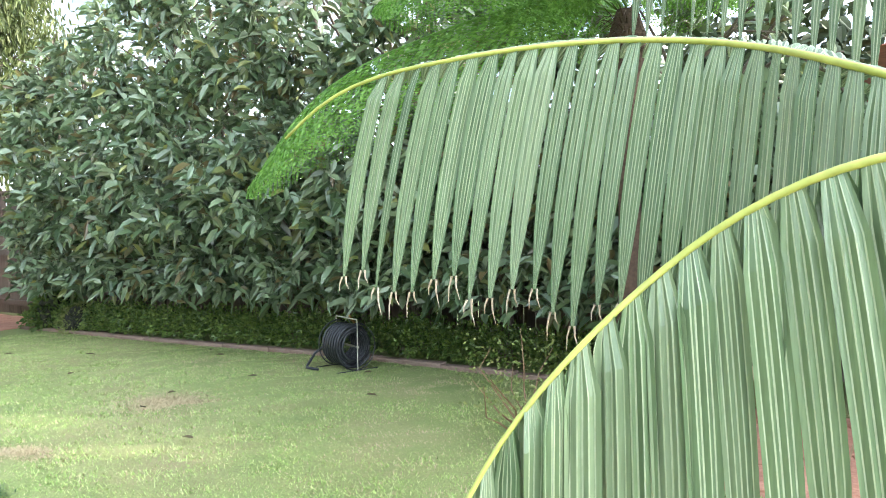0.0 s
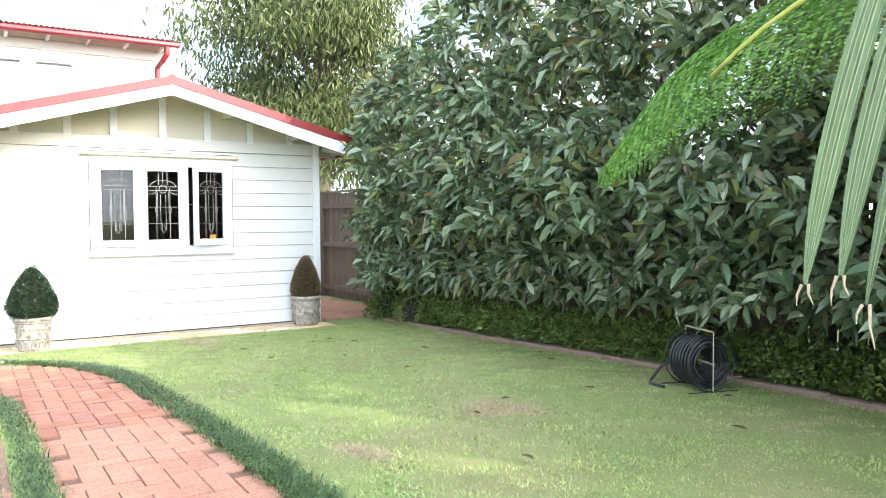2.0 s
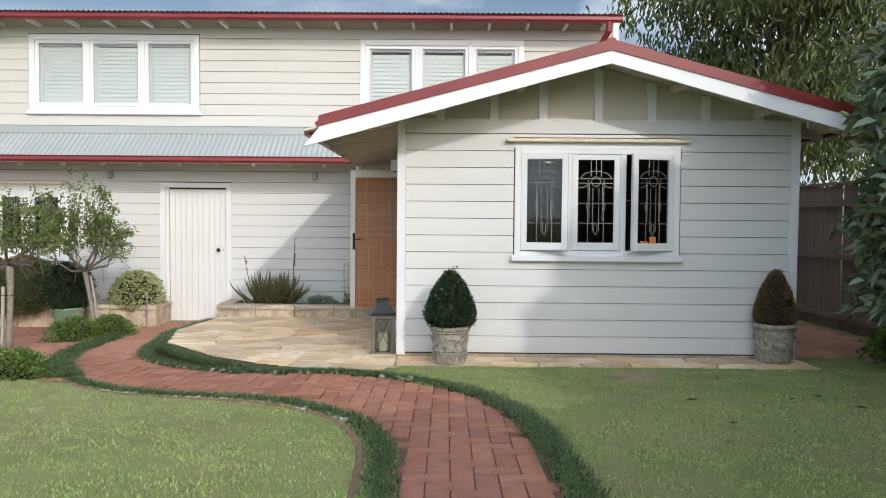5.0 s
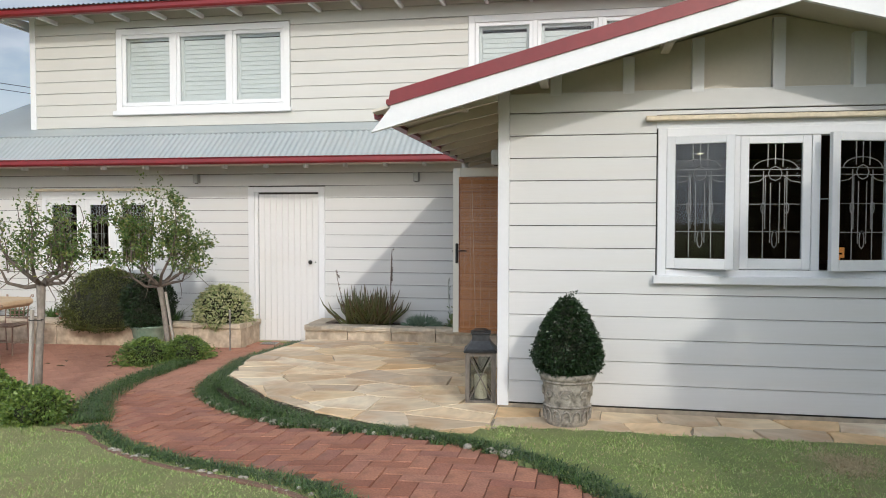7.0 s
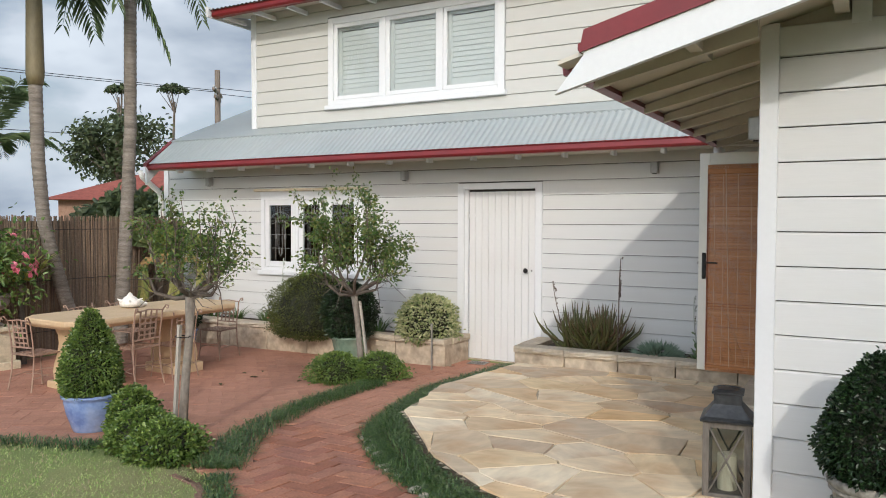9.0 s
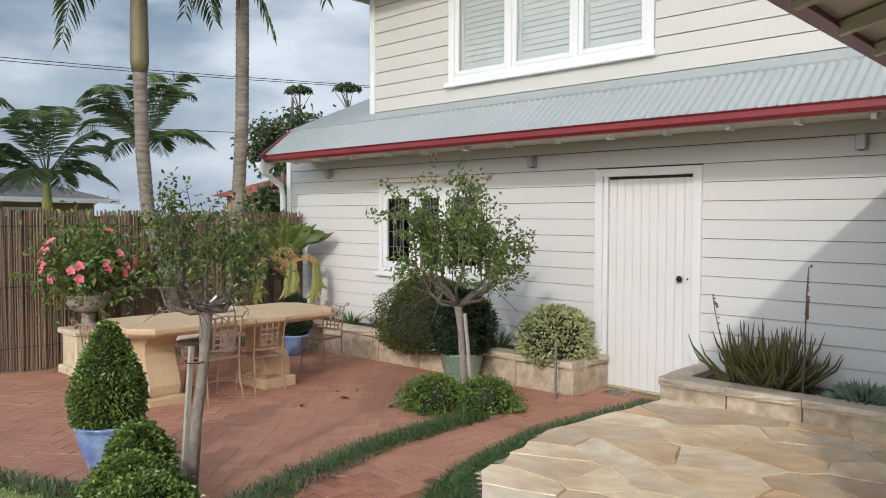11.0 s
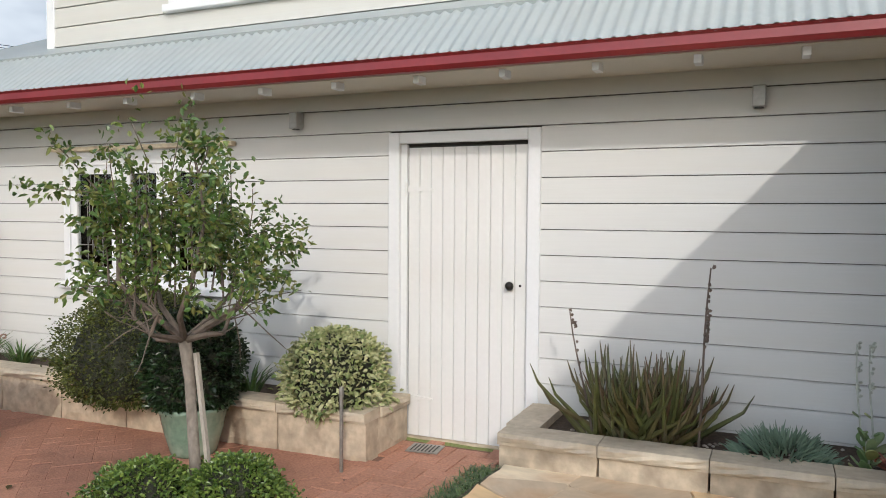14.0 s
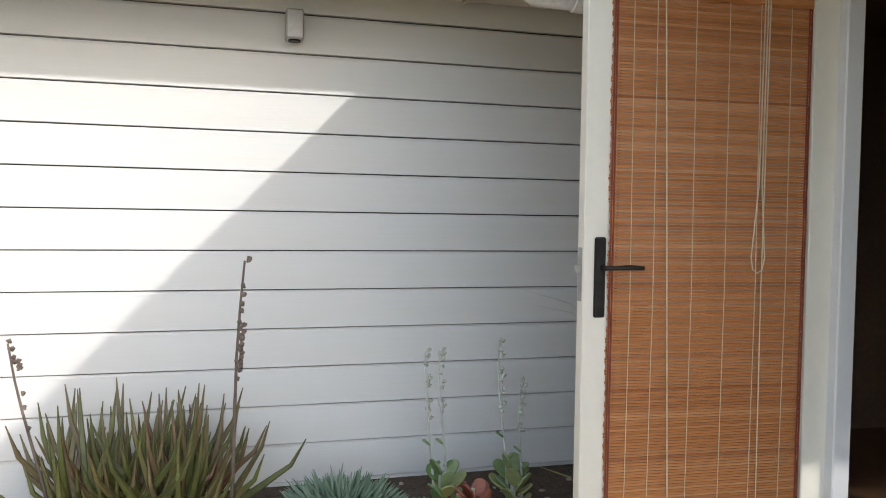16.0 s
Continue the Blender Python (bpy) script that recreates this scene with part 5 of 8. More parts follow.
part("pot", lathe(bmesh.new(), [(0.12, 0), (0.13, 0.02), (0.172, 0.14), (0.192, 0.235), (0.187, 0.25), (0.208, 0.265), (0.208, 0.285), (0.178, 0.285), (0.168, 0.25)], 30), M_BLUEPOT, t, "blue and white glazed pot", smooth=True)
clipped(t, [(0.11, 0.26), (0.21, 0.31), (0.228, 0.41), (0.20, 0.54), (0.147, 0.68), (0.092, 0.80), (0.05, 0.87), (0.01, 0.90)], 9000, 0.024, M_BOX, 9, "bright green clipped box", 0.05)

# ---- lantern ----
M_ZINCOLD = material("aged_zinc", [(0.035, 0.038, 0.042), (0.07, 0.072, 0.075)], 10, 0.4, 0.2, 40, metal=0.6, fine=0.15)
M_GREYWOOD = material("grey_lantern_wood", [(0.11, 0.095, 0.08), (0.18, 0.155, 0.13)], 9, 0.8, 0.4, 40, stretch=(4, 4, 0.6), fine=0.2)
M_WAX = material("candle_wax", [(0.72, 0.64, 0.46), (0.78, 0.70, 0.52)], 4, 0.5)
t = thing("lantern", (-10.34, 0.855, 0.246), "tall grey wooden lantern with a zinc top and candle", "lantern", turn=6)
part("base", B(-0.115, 0.115, -0.115, 0.115, 0, 0.03, bevel=0.004), M_GREYWOOD, t)
for x in (-0.1, 0.1):
    for y in (-0.1, 0.1):
        part("post", B(x - 0.016, x + 0.016, y - 0.016, y + 0.016, 0.03, 0.40), M_GREYWOOD, t)
for s, a in ((1, 0), (1, 90), (1, 180), (1, 270)):
    f = part("side_frame", B(0.098, 0.108, -0.085, 0.085, 0.37, 0.40), M_GREYWOOD, t)
    f.matrix_basis = pose(0, 0, 0, 0, 0, a)
    g = part("pane", B(0.096, 0.099, -0.085, 0.085, 0.03, 0.37), M_PANE, t)
    g.matrix_basis = pose(0, 0, 0, 0, 0, a)
    for q in (1, -1):
        c = part("cross_bar", tube(bmesh.new(), [(0.104, -0.085 * q, 0.035), (0.104, 0.085 * q, 0.37)], 0.005, 5), M_GREYWOOD, t)
        c.matrix_basis = pose(0, 0, 0, 0, 0, a)
cap = part("roof", lathe(bmesh.new(), [(0.18, 0.40), (0.185, 0.41), (0.16, 0.425), (0.10, 0.48), (0.095, 0.485), (0.095, 0.535), (0.11, 0.54), (0.11, 0.548), (0.07, 0.56)], 4), M_ZINCOLD, t, "dark zinc stepped roof")
cap.matrix_basis = pose(0, 0, 0, 0, 0, 45)
part("ring", tube(bmesh.new(), [(0.05 * math.sin(a), 0.055 * math.cos(a), 0.563 + 0.018 * math.sin(a)) for a in (math.pi * k / 8 for k in range(9))], 0.004, 6), M_ZINCOLD, t)
part("candle", lathe(bmesh.new(), [(0.05, 0.03), (0.05, 0.21), (0.04, 0.215)], 18), M_WAX, t, "cream pillar candle")

# ---- hose reel ----
M_HOSE = material("black_hose", [(0.012, 0.014, 0.017), (0.028, 0.03, 0.034)], 12, 0.35, fine=0.2)
M_WIRE = material("pale_wire", [(0.46, 0.44, 0.34), (0.55, 0.52, 0.42)], 10, 0.4, metal=0.4)
M_BRASS = material("brass", [(0.45, 0.24, 0.08), (0.55, 0.32, 0.12)], 10, 0.3, metal=0.9)
t = thing("hose_reel", (-4.19, 5.21, float(ground_z(-4.19, 5.21))), "black garden hose wound on a wire reel stand", "hose reel", turn=-18)
t.scale = (0.82, 0.86, 0.92)
rng = random.Random(3)
for layer, rad in enumerate((0.125, 0.152, 0.178)):
    pts = []
    turns = 9 - layer
    for k in range(turns * 18):
        a = 2 * math.pi * k / 18
        r = rad + rng.uniform(-0.004, 0.004)
        pts.append((-0.155 + 0.31 * k / (turns * 18) if layer % 2 == 0 else 0.15 - 0.30 * k / (turns * 18), r * math.cos(a), 0.205 + r * math.sin(a)))
    part("hose", tube(bmesh.new(), pts, 0.0125, 6), M_HOSE, t, smooth=True)
for x in (-0.18, 0.18):
    part("wheel", tube(bmesh.new(), [(x, 0.2 * math.cos(a), 0.205 + 0.2 * math.sin(a)) for a in (2 * math.pi * k / 24 for k in range(25))], 0.006, 6), M_HOSE, t)
    part("side_stand", tube(bmesh.new(), [(x * 1.12, 0.0, 0.0), (x * 1.12, 0.0, 0.205), (x * 1.12, 0.0, 0.42), (x * 1.1, 0.0, 0.44)], 0.005, 6), M_WIRE, t, "pale wire stand")
    part("foot", tube(bmesh.new(), [(x * 1.12, -0.22, 0.006), (x * 1.12, 0.22, 0.006)], 0.005, 6), M_HOSE, t)
    for q in range(4):
        a = math.pi * q / 4
        part("spoke", tube(bmesh.new(), [(x, -0.2 * math.cos(a), 0.205 - 0.2 * math.sin(a)), (x, 0.2 * math.cos(a), 0.205 + 0.2 * math.sin(a))], 0.0025, 5), M_HOSE, t)
part("handle_bar", tube(bmesh.new(), [(-0.2, 0.0, 0.44), (0.2, 0.0, 0.44)], 0.006, 6), M_WIRE, t, "pale wire handle")
part("axle", tube(bmesh.new(), [(-0.21, 0, 0.205), (0.21, 0, 0.205)], 0.01, 6), M_WIRE, t)
part("nozzle", tube(bmesh.new(), [(-0.02, 0.12, 0.36), (0.0, 0.05, 0.43), (0.02, 0.02, 0.46)], [0.012, 0.014, 0.009], 8), M_BRASS, t, "brass hose fitting")
part("loose_hose", tube(bmesh.new(), [(-0.15, -0.15, 0.2), (-0.26, -0.2, 0.12), (-0.3, -0.26, 0.02), (-0.2, -0.32, 0.014), (-0.05, -0.28, 0.014)], 0.0125, 6), M_HOSE, t, smooth=True)

# ---- terrace furniture ----
M_TABLE = material("cast_stone_table", [(0.52, 0.37, 0.22), (0.60, 0.45, 0.29)], 2.5, 0.7, 0.15, 40, fine=0.06, stain=((0.42, 0.29, 0.17), 0.3, 4))
M_IRON = material("pinkish_iron", [(0.30, 0.20, 0.145), (0.38, 0.26, 0.20)], 12, 0.55, 0.1, 60, metal=0.2, fine=0.1, stain=((0.20, 0.11, 0.07), 0.4, 20))
TX, TY = -11.63, -5.37
TZ = float(ground_z(TX, TY))
t = thing("dining_table", (TX, TY, TZ), "long sand-coloured cast stone table on two pedestals", "table")
c, L, D = 0.16, 1.09, 0.47
oct_ = [(-L + c, -D), (L - c, -D), (L, -D + c), (L, D - c), (L - c, D), (-L + c, D), (-L, D - c), (-L, -D + c)]
top = bmesh.new()
rings = []
for k, z in ((0.93, 0.665), (0.96, 0.68), (0.985, 0.69), (1.0, 0.705), (1.0, 0.735), (0.985, 0.75)):
    rings.append([top.verts.new((x - (1 - k) * 0.5 * math.copysign(1, x), y - (1 - k) * 0.5 * math.copysign(1, y), z)) for x, y in oct_])
for r, s in zip(rings, rings[1:]):
    for i in range(8):
        top.faces.new((r[i], r[(i + 1) % 8], s[(i + 1) % 8], s[i]))
top.faces.new(rings[0][::-1]), top.faces.new(rings[-1])
part("tabletop", top, M_TABLE, t)
for x in (-0.45, 0.72):
    prof = [(0.20, 0.10), (0.215, 0.13), (0.225, 0.20), (0.20, 0.28), (0.15, 0.38), (0.125, 0.48), (0.135, 0.56), (0.19, 0.63), (0.20, 0.666)]
    poly = [(w, z) for w, z in prof] + [(-w, z) for w, z in prof[::-1]]
    leg = part("pedestal", prism(bmesh.new(), poly, "x", x - 0.14, x + 0.14), M_TABLE, t, "curved cast stone pedestal")
    part("plinth", B(x - 0.18, x + 0.18, -0.27, 0.27, 0, 0.105, bevel=0.008), M_TABLE, leg)
M_SHELL = material("white_shell", [(0.74, 0.70, 0.62), (0.82, 0.78, 0.72)], 12, 0.4, 0.3, 40)
sh = thing("conch_shell", (-11.62, -5.52, TZ + 0.75), "large white spiky conch shell on the table", "shell")
part("whorl", lathe(bmesh.new(), [(0.02, 0.0), (0.10, 0.02), (0.115, 0.06), (0.09, 0.09), (0.075, 0.10), (0.05, 0.125), (0.035, 0.13), (0.02, 0.155), (0.004, 0.17)], 16), M_SHELL, sh, smooth=True)
part("lip", tube(bmesh.new(), [(-0.11, -0.02, 0.02), (-0.15, 0, 0.035), (-0.20, 0.03, 0.03)], [0.05, 0.04, 0.012], 8), M_SHELL, sh)
for i in range(7):
    a = 2 * math.pi * i / 7
    part("spike", tube(bmesh.new(), [(0.09 * math.cos(a), 0.09 * math.sin(a), 0.075), (0.135 * math.cos(a), 0.135 * math.sin(a), 0.10)], [0.018, 0.002], 6), M_SHELL, sh)


def iron_chair():
    """A wrought iron chair with lattice back and seat, facing -y, its back at +y."""
    t = thing("dining_chair", (0, 0, 0), "pinkish-brown wrought iron chair with a lattice back", "chair", "chairs round the table")
    for x in (-0.19, 0.19):
        part("back_post", tube(bmesh.new(), [(x * 1.08, 0.245, 0), (x, 0.20, 0.22), (x, 0.185, 0.45), (x, 0.20, 0.62), (x * 1.04, 0.235, 0.86), (x * 1.12, 0.275, 0.92), (x * 1.16, 0.305, 0.915), (x * 1.15, 0.305, 0.885), (x * 1.10, 0.285, 0.885)], 0.0095, 6), M_IRON, t)
        part("front_leg", tube(bmesh.new(), [(x * 1.08, -0.235, 0), (x, -0.21, 0.2), (x, -0.20, 0.45)], 0.0095, 6), M_IRON, t)
        part("foot", lathe(bmesh.new(), [(0.016, 0), (0.012, 0.014)], 8, (x * 1.08, -0.235, 0)), M_IRON, t)
    part("seat_frame", tube(bmesh.new(), [(-0.19, 0.185, 0.45), (-0.2, -0.2, 0.45), (0.2, -0.2, 0.45), (0.19, 0.185, 0.45), (-0.19, 0.185, 0.45)], 0.010, 6), M_IRON, t)
    part("top_rail", tube(bmesh.new(), [(-0.2, 0.237, 0.865), (0, 0.235, 0.885), (0.2, 0.237, 0.865)], 0.009, 6), M_IRON, t)
    part("lower_rail", B(-0.19, 0.19, 0.192, 0.2, 0.535, 0.555), M_IRON, t)
    for i in range(4):
        x = -0.114 + 0.076 * i
        b = part("back_slat", B(x - 0.011, x + 0.011, -0.003, 0.003, 0, 0.325), M_IRON, t)
        b.matrix_basis = pose(0, 0.195, 0.55, -7, 0, 0)
    for i in range(4):
        z = 0.60 + 0.064 * i
        part("cross_slat", B(-0.125, 0.125, 0.197 + (z - 0.55) * 0.122, 0.203 + (z - 0.55) * 0.122, z - 0.010, z + 0.010), M_IRON, t)
    for i in range(5):
        p = -0.14 + 0.07 * i
        part("seat_slat", B(p - 0.013, p + 0.013, -0.2, 0.185, 0.452, 0.457), M_IRON, t)
        part("seat_slat", B(-0.195, 0.195, p - 0.013, p + 0.013, 0.457, 0.461), M_IRON, t)
    for a, b in (((-0.195, -0.21, 0.2), (0.195, -0.21, 0.2)), ((-0.195, -0.205, 0.17), (-0.195, 0.205, 0.17)), ((0.195, -0.205, 0.17), (0.195, 0.205, 0.17)), ((-0.195, 0, 0.17), (0.195, 0, 0.17))):
        m = ((a[0] + b[0]) / 2, (a[1] + b[1]) / 2, a[2] + 0.025)
        part("stretcher", tube(bmesh.new(), [a, m, b], 0.006, 5), M_IRON, t)
    return t


first = iron_chair()
spots = ((-11.33, -5.08, 3), (-11.86, -5.11, -5), (-11.73, -6.36, 178), (-12.36, -6.46, 184), (-10.62, -5.62, -84), (-12.95, -5.57, 96))
for i, (x, y, a) in enumerate(spots):
    m = pose(x, y, float(ground_z(x, y)), 0, 0, a) @ Matrix.Diagonal((0.89, 0.89, 0.89, 1))
    if i == 0:
        first.matrix_basis = m
    else:
        copy_thing(first, m)
M_CUSHION = material("seat_cushion", [(0.50, 0.42, 0.36), (0.62, 0.55, 0.50)], 18, 0.9, 0.3, 60)
cu = thing("seat_cushion", (-11.73, -6.36, float(ground_z(-11.73, -6.36)) + 0.412), "pale patterned flat cushion on a chair", "cushion")
part("pad", B(-0.18, 0.18, -0.18, 0.18, 0, 0.035, bevel=0.012), M_CUSHION, cu)

# urn on its pedestal with pink flowers
M_URN = material("urn_cast_stone", [(0.55, 0.47, 0.33), (0.66, 0.58, 0.43)], 5, 0.85, 0.3, 40, fine=0.1, stain=((0.25, 0.2, 0.14), 0.5, 9))
M_URNOLD = material("mossy_urn", [(0.22, 0.19, 0.16), (0.36, 0.31, 0.27)], 9, 0.9, 0.4, 40, fine=0.2)
M_PINK = material("pink_petal", [(0.75, 0.10, 0.18), (0.80, 0.20, 0.28), (0.82, 0.38, 0.42)], rough=0.6, vary="island", through=0.25)
UX, UY = -11.06, -7.22
t = thing("pedestal", (UX, UY, float(ground_z(UX, UY)) - 0.01), "cream square stone pedestal with panelled sides", "pedestal")
part("plinth", B(-0.23, 0.23, -0.23, 0.23, 0, 0.10, bevel=0.012), M_URN, t)
part("shaft", B(-0.19, 0.19, -0.19, 0.19, 0.10, 0.44, bevel=0.006), M_URN, t)
part("panel", B(0.19, 0.198, -0.12, 0.12, 0.16, 0.38, bevel=0.003), M_URN, t)
part("panel", B(-0.12, 0.12, 0.19, 0.198, 0.16, 0.38, bevel=0.003), M_URN, t)
part("cornice", B(-0.23, 0.23, -0.23, 0.23, 0.44, 0.50, bevel=0.014), M_URN, t)
uz = float(ground_z(UX, UY)) + 0.49
t = thing("urn", (UX, UY, uz), "mossy stone urn on a pedestal", "urn")
part("foot", lathe(bmesh.new(), [(0.13, 0), (0.13, 0.03), (0.07, 0.05), (0.055, 0.12), (0.07, 0.16)], 20), M_URNOLD, t, smooth=True)
part("bowl", lathe(bmesh.new(), [(0.07, 0.16), (0.17, 0.20), (0.21, 0.27), (0.20, 0.32), (0.235, 0.345), (0.235, 0.36), (0.20, 0.36), (0.18, 0.33)], 24), M_URNOLD, t, smooth=True)
t = thing("flowering_plant", (UX, UY, uz + 0.33), "pink trumpet flowers and green leaves in an urn", "plant")
rng = np.random.default_rng(12)
n = 1500
p = rng.normal(size=(n, 3)) * (0.26, 0.22, 0.24) + (0.0, 0.06, 0.36)
part("stems", tube(bmesh.new(), [(0, 0, -0.02), (0.02, 0.01, 0.2), (0.0, 0.03, 0.4)], 0.012, 5), M_BARK, t)
leaves("foliage", p, rng.normal(size=(n, 3)) + unit(p) * 0.6, rng.uniform(0.05, 0.085, n), 0.036, M_GREEN, rng, t)
for i in range(30):
    a, e = rng.uniform(-0.6, 2 * math.pi - 1.6), rng.uniform(-0.5, 1.0)
    cpt = np.array((0.46 * math.cos(a) * math.cos(e), 0.06 + 0.38 * math.sin(a) * math.cos(e), 0.36 + 0.42 * math.sin(e)))
    ax = unit((cpt - (0, 0, 0.15))[None])[0]
    v1 = unit(np.cross(ax, (0.3, 0.5, 0.8))[None])[0]
    v2 = np.cross(ax, v1)
    w = np.array([v1 * math.cos(q) + v2 * math.sin(q) + ax * 0.35 for q in (2 * math.pi * k / 5 for k in range(5))])
    leaves("flower", np.repeat(cpt[None], 5, 0), w, 0.062, 0.055, M_PINK, rng, t, "pink five-petalled flower", face=np.repeat(ax[None], 5, 0))

# ---- standard trees and shrubs of the terrace ----
M_CAMEL = material("standard_leaf", [(0.035, 0.08, 0.016), (0.07, 0.13, 0.026), (0.13, 0.185, 0.042), (0.20, 0.20, 0.06)], rough=0.36, vary="island", through=0.14)


def twig_points(a, b, rng, k=5, wob=0.03):
    a, b = np.array(a, float), np.array(b, float)
    p = a + (b - a) * np.linspace(0, 1, k)[:, None] + rng.normal(0, wob, (k, 3)) * np.linspace(0, 1, k)[:, None]
    return [tuple(q) for q in p]


def standard_tree(foot, fork, rx, h, n, seed, label):
    """A small standard: bare leaning stem, gnarled crooked branches and sparse leaves."""
    rng = np.random.default_rng(seed)
    t = thing("standard_tree", foot, label, "tree", "standard trees")
    f = np.array(fork) - np.array(foot)
    part("trunk", tube(bmesh.new(), [(0, 0, -0.03), tuple(f * 0.4 + (0.01, 0.01, 0)), tuple(f * 0.75 + (-0.012, 0, 0)), tuple(f)], [0.034, 0.03, 0.029, 0.036], 10), M_TRUNK, t, "pale mottled trunk", smooth=True)
    ends = []
    for i in range(9):
        a = 2 * math.pi * i / 9 + rng.uniform(-0.3, 0.3)
        up = rng.uniform(0.25, 1.0)
        e = f + np.array((math.cos(a) * rx * rng.uniform(0.45, 0.95), math.sin(a) * rx * rng.uniform(0.45, 0.95), h * up * rng.uniform(0.45, 0.85)))
        m = f + (e - f) * 0.45 + np.array((math.cos(a) * rx * 0.22, math.sin(a) * rx * 0.22, -0.03))
        pts = [tuple(f), tuple(f + (m - f) * 0.5 + rng.normal(0, 0.02, 3)), tuple(m), tuple((m + e) / 2 + rng.normal(0, 0.03, 3)), tuple(e)]
        br = part("branch", tube(bmesh.new(), pts, [0.020, 0.016, 0.012, 0.008, 0.005], 6), M_BARK, t, "dark crooked branch")
        for q in (np.array(pts[2]), np.array(pts[3]), e):
            for _ in range(3):
                d = unit(rng.normal(size=(1, 3)) + (math.cos(a) * 0.6, math.sin(a) * 0.6, 0.7))[0]
                z = q + d * rng.uniform(0.10, 0.26) * (rx / 0.45)
                part("twig", tube(bmesh.new(), twig_points(q, z, rng, 4, 0.012), [0.004, 0.0035, 0.003, 0.002], 4), M_BARK, br)
                ends.append((q, z))
    # upright leafy shoots over the fork
    for i in range(18):
        a, d = rng.uniform(0, 2 * math.pi), rx * 0.6 * math.sqrt(rng.random())
        q = f + np.array((math.cos(a) * d, math.sin(a) * d, h * rng.uniform(0.12, 0.30)))
        z = q + np.array((rng.normal(0, 0.06), rng.normal(0, 0.06), h * rng.uniform(0.40, 0.72)))
        part("shoot", tube(bmesh.new(), twig_points(q, z, rng, 5, 0.02), [0.006, 0.005, 0.004, 0.003, 0.002], 4), M_BARK, t)
        ends += [(q - (z - q) * 0.35, z), (q, q + (z - q) * 0.6)]
    k = n // len(ends) + 1
    base, way = [], []
    for q, z in ends:
        s = rng.uniform(0.35, 1.15, k)[:, None]
        base.append(q + (z - q) * s + rng.normal(0, 0.028, (k, 3)))
        way.append(rng.normal(0, 0.8, (k, 3)) + (z - q) / np.linalg.norm(z - q) * 0.5)
    base, way = np.concatenate(base), np.concatenate(way)
    keep = base[:, 2] > f[2] + h * rng.uniform(0.10, 0.42, len(base))
    base, way = base[keep], way[keep]
    leaves("foliage", base, way, rng.uniform(0.030, 0.055, len(base)) * min(1, rx / 0.58), 0.022 * min(1, rx / 0.58), M_CAMEL, rng, t, "sparse glossy green leaves")
    return t


z1 = float(ground_z(-9.82, -2.66))
standard_tree((-9.82, -2.66, z1), (-9.95, -2.71, 1.13), 0.43, 0.72, 3800, 41, "bare-stemmed standard tree with a thin green crown")
stk = thing("garden_stake", (-9.79, -2.71, z1), "grey square timber stake tied to a standard tree", "stake", "stakes of the standard trees")
part("shaft", tube(bmesh.new(), [(0, 0, -0.05), (-0.08, -0.02, 0.80)], 0.017, 4), M_STAKE, stk)
part("tie", tube(bmesh.new(), [(-0.075 + 0.045 * math.cos(a), 0.015 + 0.06 * math.sin(a), 0.72) for a in (2 * math.pi * k / 10 for k in range(11))], 0.004, 4), M_BLACK, stk, "dark tie")
z2 = float(ground_z(-12.6, -3.12))
standard_tree((-12.60, -3.12, z2), (-12.72, -3.32, 0.88), 0.66, 1.18, 7200, 43, "standard tree with a broad twiggy green crown")
stk = thing("garden_stake", (-12.63, -3.05, z2), "grey timber stake tied to a standard tree", "stake", "stakes of the standard trees")
part("shaft", tube(bmesh.new(), [(0, 0, -0.05), (-0.10, -0.20, 0.80)], 0.016, 4), M_STAKE, stk)
part("tie", tube(bmesh.new(), [(0.0 + 0.045 * math.cos(a), -0.02 + 0.05 * math.sin(a), 0.14) for a in (2 * math.pi * k / 10 for k in range(11))], 0.003, 4), M_TRIM, stk, "white string tie")


def on_ground(x, y, dz=-0.02):
    return (x, y, float(ground_z(x, y)) + dz)


GROUP = "clipped box mounds"
for x, y, r, h, sd in ((-9.68, -2.98, 0.16, 0.38, 51), (-9.50, -2.66, 0.20, 0.28, 52), (-9.42, -2.34, 0.20, 0.26, 53)):
    mound("box_mound", on_ground(x, y), r, h, 4600, 0.030, M_BOX, sd, "low clipped green box mound at the lawn's edge", "shrub", GROUP)
for x, y, r, h, sd in ((-12.42, -3.32, 0.27, 0.30, 55), (-12.70, -2.98, 0.27, 0.28, 56)):
    mound("box_mound", on_ground(x, y), r, h, 4600, 0.030, M_BOX, sd, "low clipped green box mound under a standard tree", "shrub", GROUP)

# the green glazed pot with its dark shrub
t = thing("potted_shrub", on_ground(-13.42, -3.90, 0), "dark green shrub in a green glazed pot", "potted plant")
part("pot", lathe(bmesh.new(), [(0.14, 0), (0.15, 0.02), (0.19, 0.16), (0.215, 0.28), (0.235, 0.30), (0.235, 0.325), (0.20, 0.325), (0.19, 0.29)], 26), M_GREENPOT, t, "green glazed ceramic pot", smooth=True)
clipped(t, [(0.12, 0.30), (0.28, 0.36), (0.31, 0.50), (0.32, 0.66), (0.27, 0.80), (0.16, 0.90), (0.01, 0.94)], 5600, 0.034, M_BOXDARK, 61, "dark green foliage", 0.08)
mound("round_conifer", (-13.80, -4.75, 0.20), 0.60, 0.80, 17000, 0.024, M_OLIVE, 62, "dense olive-green rounded conifer in the planter", "shrub", lump=0.11)
mound("variegated_shrub", (-13.92, -3.12, 0.25), 0.37, 0.53, 4200, 0.045, M_VARIEG, 63, "cream and green variegated shrub in the planter", "shrub", lump=0.12)
t = thing("garden_stake", on_ground(-13.46, -2.79, 0), "thin metal garden light stake by the planter", "stake")
